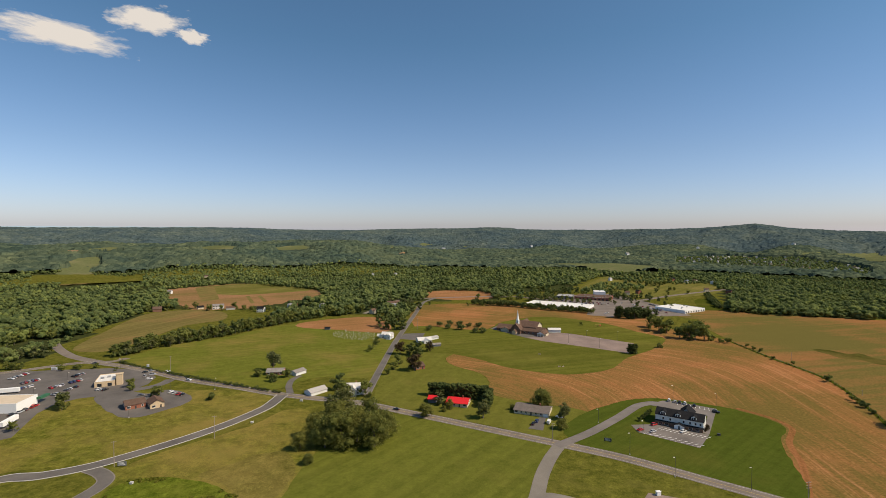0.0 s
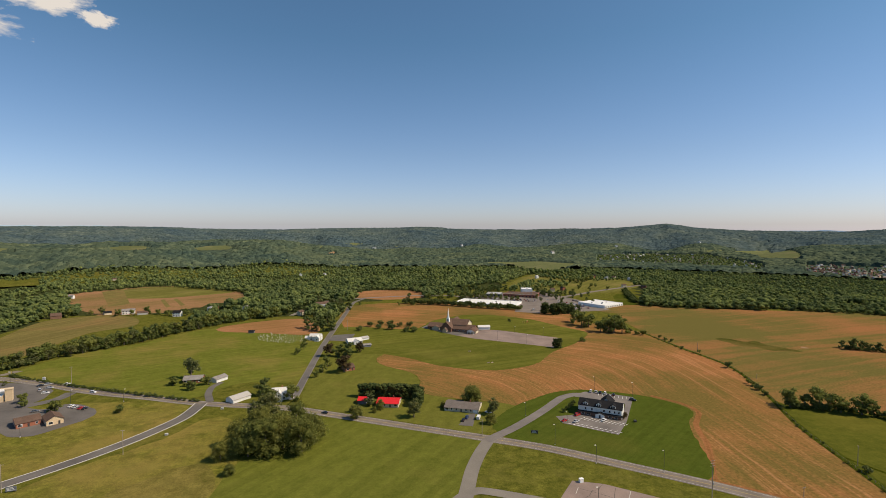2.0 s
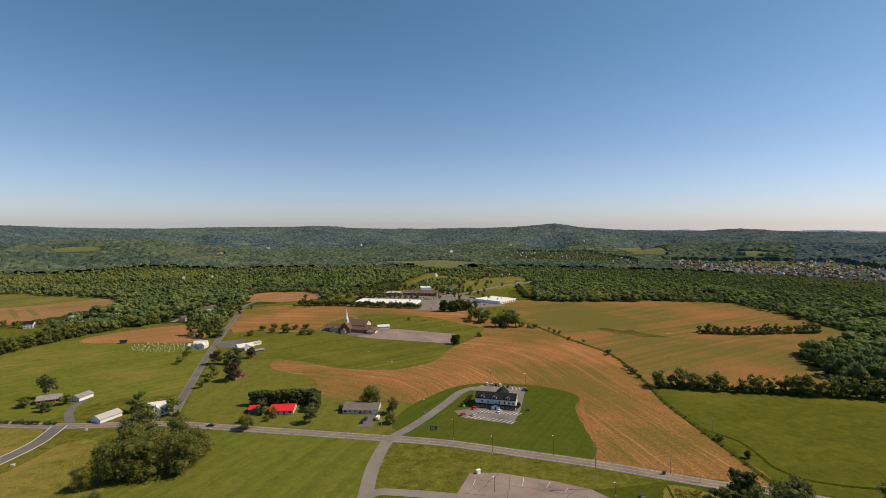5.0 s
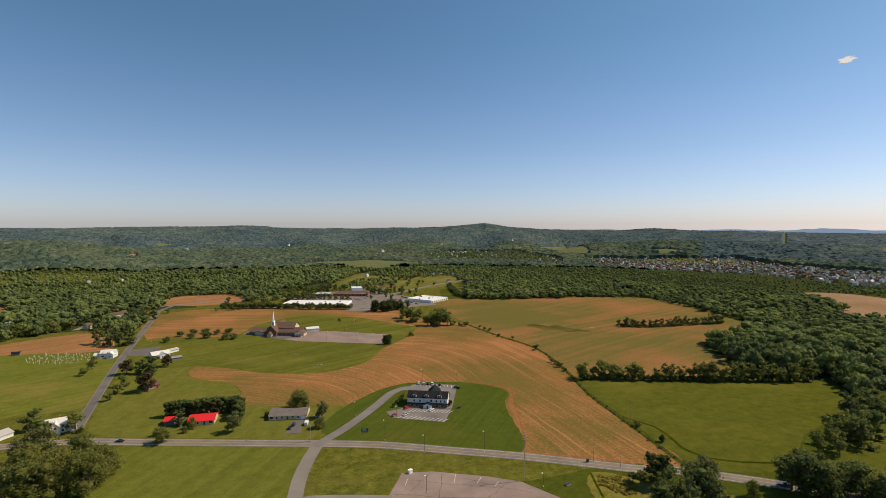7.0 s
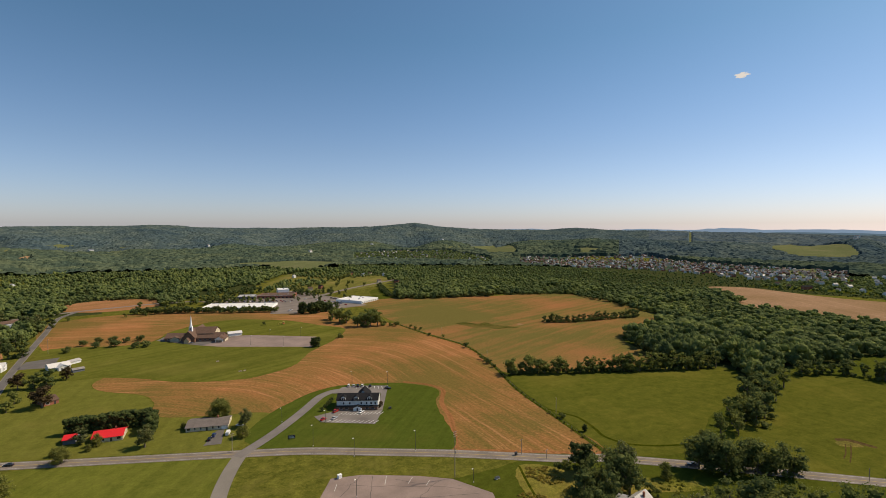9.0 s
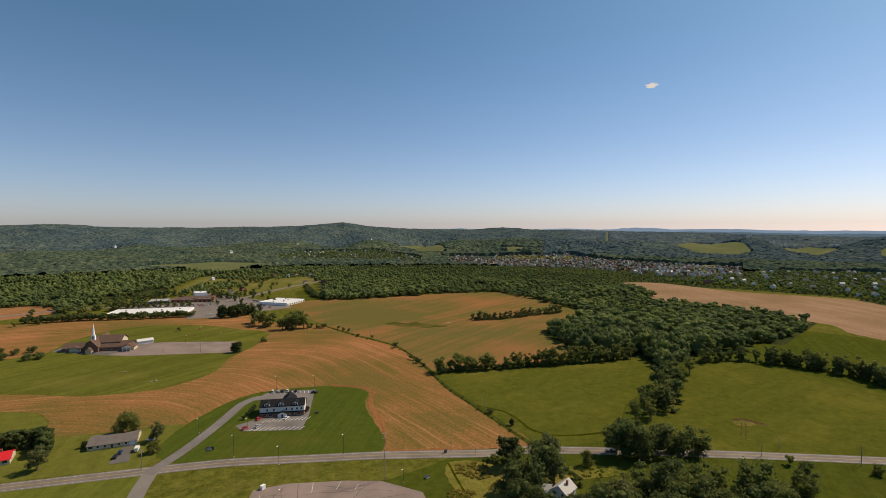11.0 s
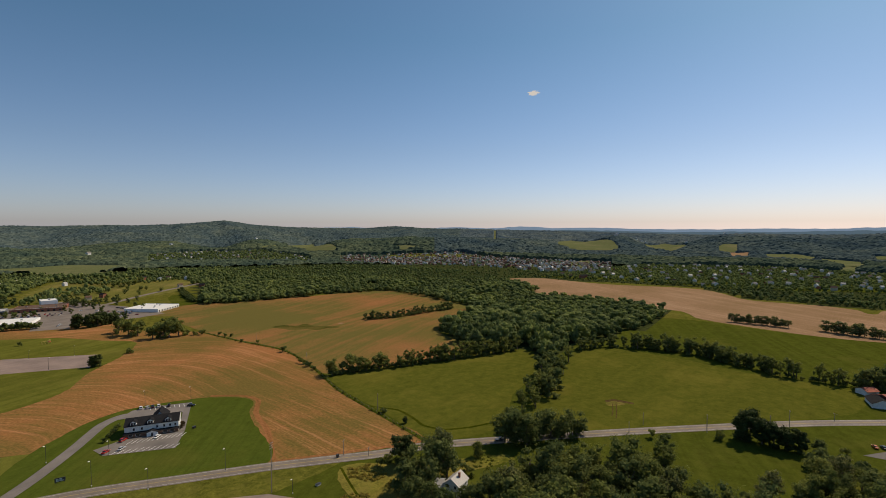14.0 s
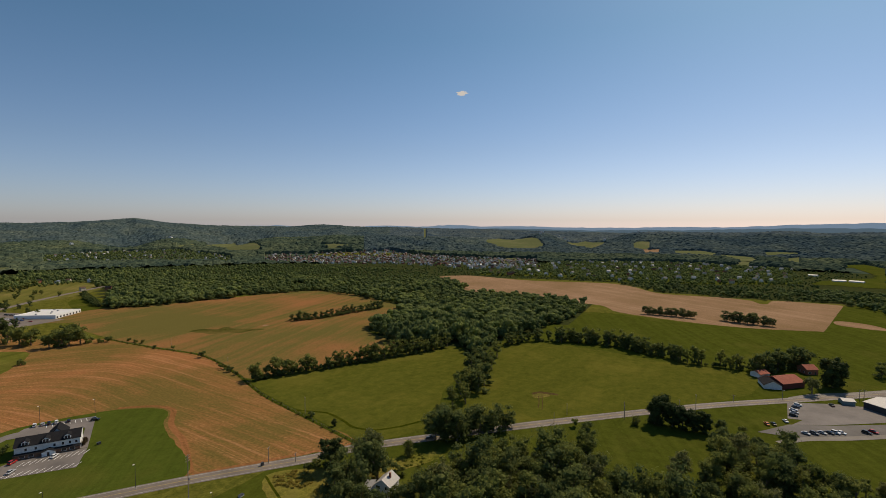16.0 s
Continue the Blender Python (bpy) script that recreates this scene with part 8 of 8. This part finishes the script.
for i, (x, y, z) in enumerate(stones[:: max(1, len(stones) // 150)]):
    ob = new("headstone", STONE_MESHES[i % 3])
    ob.matrix_basis = pose(x, y, 0.04, 0, 0, -70 + 10 * math.sin(i)) @ Matrix.Scale(0.85, 4)
    tagged(ob, "pale granite headstone standing in grass", "headstone", "headstones of the cemetery")


# ---------------------------------------------------------------- far houses and the town
def plain_house(wall, roof, w, d, h, rise, label):
    root = new("town_house")
    gable(root, -w / 2, -d / 2, w / 2, d / 2, h, rise, wall, roof)
    return tagged(root, label, "house", "houses of the town")


TOWN = [
    plain_house(WHITE_SIDING, GREY_SHINGLE, 11, 8, 6.0, 3.0, "white two-storey town house with grey roof"),
    plain_house(WHITE_SIDING, GREY_METAL, 9, 8, 6.5, 3.2, "white narrow town house with pale roof"),
    plain_house(CREAM, BROWN_SHINGLE, 10, 8, 6.0, 3.0, "cream town house with brown roof"),
    plain_house(BRICK, DARK_SHINGLE, 12, 9, 6.5, 3.0, "red brick town house with dark roof"),
    plain_house(WHITE_SIDING, BLUE_GREY, 14, 9, 5.0, 2.8, "wide white house with blue-grey roof"),
]
town_used = set()
town_rng = random.Random(21)


def town_house(x, y, k=None, scale=1.0, turn=None, lift=0.0):
    k = town_rng.randrange(len(TOWN)) if k is None else k
    m = pose(x, y, float(land(x, y)) + lift, 0, 0, town_rng.uniform(0, 180) if turn is None else turn)
    if k not in town_used:
        town_used.add(k)
        TOWN[k].matrix_basis = m
    else:
        copy_thing(TOWN[k], m @ Matrix.Scale(scale, 4))


def far_houses(name, places, wall, roof, label):
    """Gabled houses too far off to count, in one mesh: four walls, two roof slopes each."""
    vs, fs, slot = [], [], []
    for x, y, z in places:
        w, d, h, rise = town_rng.uniform(3.0, 5.0), town_rng.uniform(2.6, 3.8), town_rng.uniform(3.4, 5.4), town_rng.uniform(1.8, 2.8)
        a = town_rng.uniform(0, 3.14)
        ca, sa = math.cos(a), math.sin(a)
        k = len(vs)
        for px, py, pz in ((-w, -d, 0), (w, -d, 0), (w, d, 0), (-w, d, 0), (-w, -d, h), (w, -d, h), (w, d, h), (-w, d, h), (-w, 0, h + rise), (w, 0, h + rise), (-w, 0, h), (w, 0, h)):
            vs.append((x + px * ca - py * sa, y + px * sa + py * ca, z + pz))
        fs += [(k + i, k + j, k + m, k + n) for i, j, m, n in ((0, 1, 5, 4), (2, 3, 7, 6), (1, 2, 6, 5), (3, 0, 4, 7), (5, 6, 9, 11), (4, 8, 7, 10), (4, 5, 9, 8), (6, 7, 8, 9))]
        slot += [0, 0, 0, 0, 0, 0, 1, 1]
    me = bpy.data.meshes.new(name)
    me.from_pydata(vs, [], fs)
    me.materials.append(wall)
    me.materials.append(roof)
    me.polygons.foreach_set("material_index", slot)
    tagged(new(name, me), label, "houses", kind="stuff")


town_spots = [p for p in fill(TOWN_AREA, 17.0, 91, []) if town_rng.random() < 0.5]
town_spots.sort(key=lambda p: math.hypot(p[0], p[1]))
for x, y, z in town_spots[:90]:
    town_house(x, y, town_rng.choice([0, 1, 1, 2, 3, 2, 0]), town_rng.uniform(0.6, 0.85))
for i, (wall, roof, label) in enumerate(((WHITE_SIDING, GREY_SHINGLE, "dense rows of white houses in a far town"), (BROWN_BRICK, BROWN_SHINGLE, "dense rows of brown brick houses in a far town"), (CREAM, BROWN_SHINGLE, "cream houses with brown roofs in a far town"), (BRICK, GREY_SHINGLE, "red brick houses with grey roofs in a far town"))):
    far_houses("town_houses", town_spots[90 + i::4], wall, roof, label)
for x, y, z in fill(TOWN_WEST, 40.0, 92, []):
    if town_rng.random() < 0.5:
        town_house(x, y, town_rng.choice([0, 1, 2]), 0.75)
for x, y, z in EAST_HOMES:
    town_house(x, y, town_rng.choice([2, 0, 0, 1, 1, 3]), town_rng.uniform(0.65, 0.95))
for x, y in [(-239.0, 769.6), (-238.9, 793.2), (-73.3, 759.1), (-81.4, 737.5), (-102.3, 717.0), (-189.5, 769.8), (-608.0, 1264.5), (-1109.1, 1261.8), (-1088.7, 1292.6), (-1170.9, 1496.9), (-1561.6, 1881.4), (-1524.4, 2018.2), (-1459.2, 2238.4), (-524.4, 943.2), (-189.8, 1333.5), (-128.5, 1332.7), (330.4, 1303.7), (366.7, 1337.7), (559.4, 1200.9), (573.6, 1159.8), (594.4, 1161.5), (613.3, 1122.7), (407.0, 1198.6), (376.7, 948.0), (348.6, 931.0), (526.9, 984.6), (551.5, 949.0), (1355.2, 268.5), (1507.9, -39.7), (1444.7, -63.5), (1527.7, -158.9)]:
    town_house(x, y, None, 0.8, None, float(hill_level(math.hypot(x, y))) - 0.6 if math.hypot(x, y) > 1600 else 0.0)
# farms on the far slopes
for x, y in (3470.7, 910.9), (3514.4, 910.0), (2897.4, 650.7), (2899.0, 624.9), (2886.5, 596.3), (2706.9, 711.0), (2772.3, 380.5), (3167.1, 297.5), (3259.3, 189.7), (3101.8, 235.6), (1595.7, 2247.7), (1178.4, 2281.8), (488.3, 2735.7), (2.9, 2785.0), (800.8, 2144.5):
    town_house(x, y, town_rng.choice([0, 1, 4]), 1.3, None, 10.0)
# poultry houses on the far farm
for p, q in (((1308.1, -282.5), (1307.0, -305.2)), ((1308.1, -309.2), (1296.5, -330.4)), ((1431.1, -262.4), (1423.9, -278.4))):
    root, n = root_at("poultry_house", p, q, "long low white poultry house with a pale roof", "barn", float(land(*p)))
    gable(root, 0, 0, n, 12, 2.6, 1.5, WHITE_SIDING, GREY_METAL)
# silos
def silo(x, y, h):
    root = new("silo")
    root.matrix_basis = pose(x, y, float(land(x, y)))
    tagged(root, "pale concrete silo with a domed cap", "silo")
    bm = bmesh.new()
    tube(bm, (0, 0, 0), (0, 0, h), 3.2, 3.2, 14)
    bm_part("tower", bm, CONCRETE, root)
    bm = bmesh.new()
    bmesh.ops.create_uvsphere(bm, u_segments=14, v_segments=8, radius=3.2, matrix=Matrix.Translation((0, 0, h)))
    bm_part("dome", bm, GREY_METAL, root)


silo(*(-1391.4, 2236.5), 26)
silo(*(-1401.9, 2237.0), 20)


# ---------------------------------------------------------------- clouds and blue distance
def cloud_material(seed, cover):
    m = bpy.data.materials.new("cloud")
    m.use_nodes = True
    n, l = m.node_tree.nodes, m.node_tree.links
    n.clear()
    out, mix, clear, glow = n.new("ShaderNodeOutputMaterial"), n.new("ShaderNodeMixShader"), n.new("ShaderNodeBsdfTransparent"), n.new("ShaderNodeEmission")
    c = n.new("ShaderNodeTexCoord")
    noise_tex = n.new("ShaderNodeTexNoise")
    noise_tex.noise_dimensions = "4D"
    noise_tex.inputs["W"].default_value = seed
    noise_tex.inputs["Scale"].default_value, noise_tex.inputs["Detail"].default_value, noise_tex.inputs["Roughness"].default_value = 2.6, 8.0, 0.6
    l.new(c.outputs["Object"], noise_tex.inputs["Vector"])
    grad = n.new("ShaderNodeTexGradient")
    grad.gradient_type = "SPHERICAL"
    l.new(c.outputs["Object"], grad.inputs["Vector"])
    add = n.new("ShaderNodeMath")
    add.operation = "MULTIPLY_ADD"
    l.new(noise_tex.outputs["Fac"], add.inputs[0])
    add.inputs[1].default_value = 1.5
    l.new(grad.outputs["Fac"], add.inputs[2])
    r = n.new("ShaderNodeValToRGB")
    r.color_ramp.elements[0].position, r.color_ramp.elements[1].position = 1.25 - cover, min(1.0, 1.25 - cover + 0.42)
    half = n.new("ShaderNodeMath")
    half.operation = "MULTIPLY"
    half.inputs[1].default_value = 0.75
    l.new(add.outputs[0], half.inputs[0])
    l.new(half.outputs[0], r.inputs["Fac"])
    l.new(r.outputs["Color"], mix.inputs["Fac"])
    l.new(clear.outputs[0], mix.inputs[1])
    glow.inputs["Color"].default_value, glow.inputs["Strength"].default_value = (1.0, 0.93, 0.86, 1), 0.75
    l.new(glow.outputs[0], mix.inputs[2])
    l.new(mix.outputs[0], out.inputs["Surface"])
    return m


def cloud(az, el, wide, high, seed, cover, tilt=0):
    """A wisp of cumulus far behind the hills: a flat sheet whose own glow stands for sunlight."""
    far = 4700.0
    bm = bmesh.new()
    bmesh.ops.create_grid(bm, x_segments=1, y_segments=1, size=1.0)
    ob = bm_part("cloud", bm, cloud_material(seed, cover))
    a, e = radians(az), radians(el)
    at = Vector((far * math.sin(a) * math.cos(e), far * math.cos(a) * math.cos(e), 120 + far * math.sin(e)))
    m = look(at, (0, 0, 120), tilt)
    w, h = far * math.tan(radians(wide / 2)), far * math.tan(radians(high / 2))
    ob.matrix_basis = m @ Matrix.Diagonal((w, h, 1, 1))
    tagged(ob, "small white fair-weather cloud", "cloud", kind="structure")


cloud(-37.2, 17.3, 11.5, 3.0, 3.0, 0.60, 2)
cloud(-30.6, 19.9, 7.5, 3.0, 8.0, 0.56, -4)
cloud(-26.6, 19.1, 4.0, 2.0, 5.0, 0.5, 5)
cloud(66.3, 14.8, 2.2, 0.9, 2.0, 0.36)
cloud(35.7, 21.7, 0.9, 0.4, 6.0, 0.20)


def blue_ridge(name, az, el, colour, far=4860.0):
    """Hills too far off to show more than an outline, painted haze blue and faintly glowing."""
    m = bpy.data.materials.new("haze_painted_ridge")
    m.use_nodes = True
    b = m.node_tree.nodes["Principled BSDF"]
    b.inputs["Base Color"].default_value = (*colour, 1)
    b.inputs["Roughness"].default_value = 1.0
    # the ridge glows by itself to look veiled in bright haze
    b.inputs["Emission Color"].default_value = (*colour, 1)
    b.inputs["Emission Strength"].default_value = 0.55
    steps = np.arange(az[0], az[-1], 0.15)
    top = 120 + far * np.tan(np.radians(np.interp(steps, az, el))) + 6 * value_noise(steps * 100, steps * 0, 60, 4)
    x, y = far * np.sin(np.radians(steps)), far * np.cos(np.radians(steps))
    n = len(steps)
    v = np.concatenate([np.column_stack([x, y, np.full(n, 10.0)]), np.column_stack([x, y, top]), np.column_stack([x * 1.01, y * 1.01, top - 4])])
    i = np.arange(n - 1)
    f = np.concatenate([np.column_stack([i, i + 1, i + 1 + n, i + n]), np.column_stack([i + n, i + 1 + n, i + 1 + 2 * n, i + 2 * n])])
    tagged(new(name, array_mesh(name, v, f, m, True)), "far glowing ridge on the skyline, haze put in its blue colour", "hills", kind="structure")


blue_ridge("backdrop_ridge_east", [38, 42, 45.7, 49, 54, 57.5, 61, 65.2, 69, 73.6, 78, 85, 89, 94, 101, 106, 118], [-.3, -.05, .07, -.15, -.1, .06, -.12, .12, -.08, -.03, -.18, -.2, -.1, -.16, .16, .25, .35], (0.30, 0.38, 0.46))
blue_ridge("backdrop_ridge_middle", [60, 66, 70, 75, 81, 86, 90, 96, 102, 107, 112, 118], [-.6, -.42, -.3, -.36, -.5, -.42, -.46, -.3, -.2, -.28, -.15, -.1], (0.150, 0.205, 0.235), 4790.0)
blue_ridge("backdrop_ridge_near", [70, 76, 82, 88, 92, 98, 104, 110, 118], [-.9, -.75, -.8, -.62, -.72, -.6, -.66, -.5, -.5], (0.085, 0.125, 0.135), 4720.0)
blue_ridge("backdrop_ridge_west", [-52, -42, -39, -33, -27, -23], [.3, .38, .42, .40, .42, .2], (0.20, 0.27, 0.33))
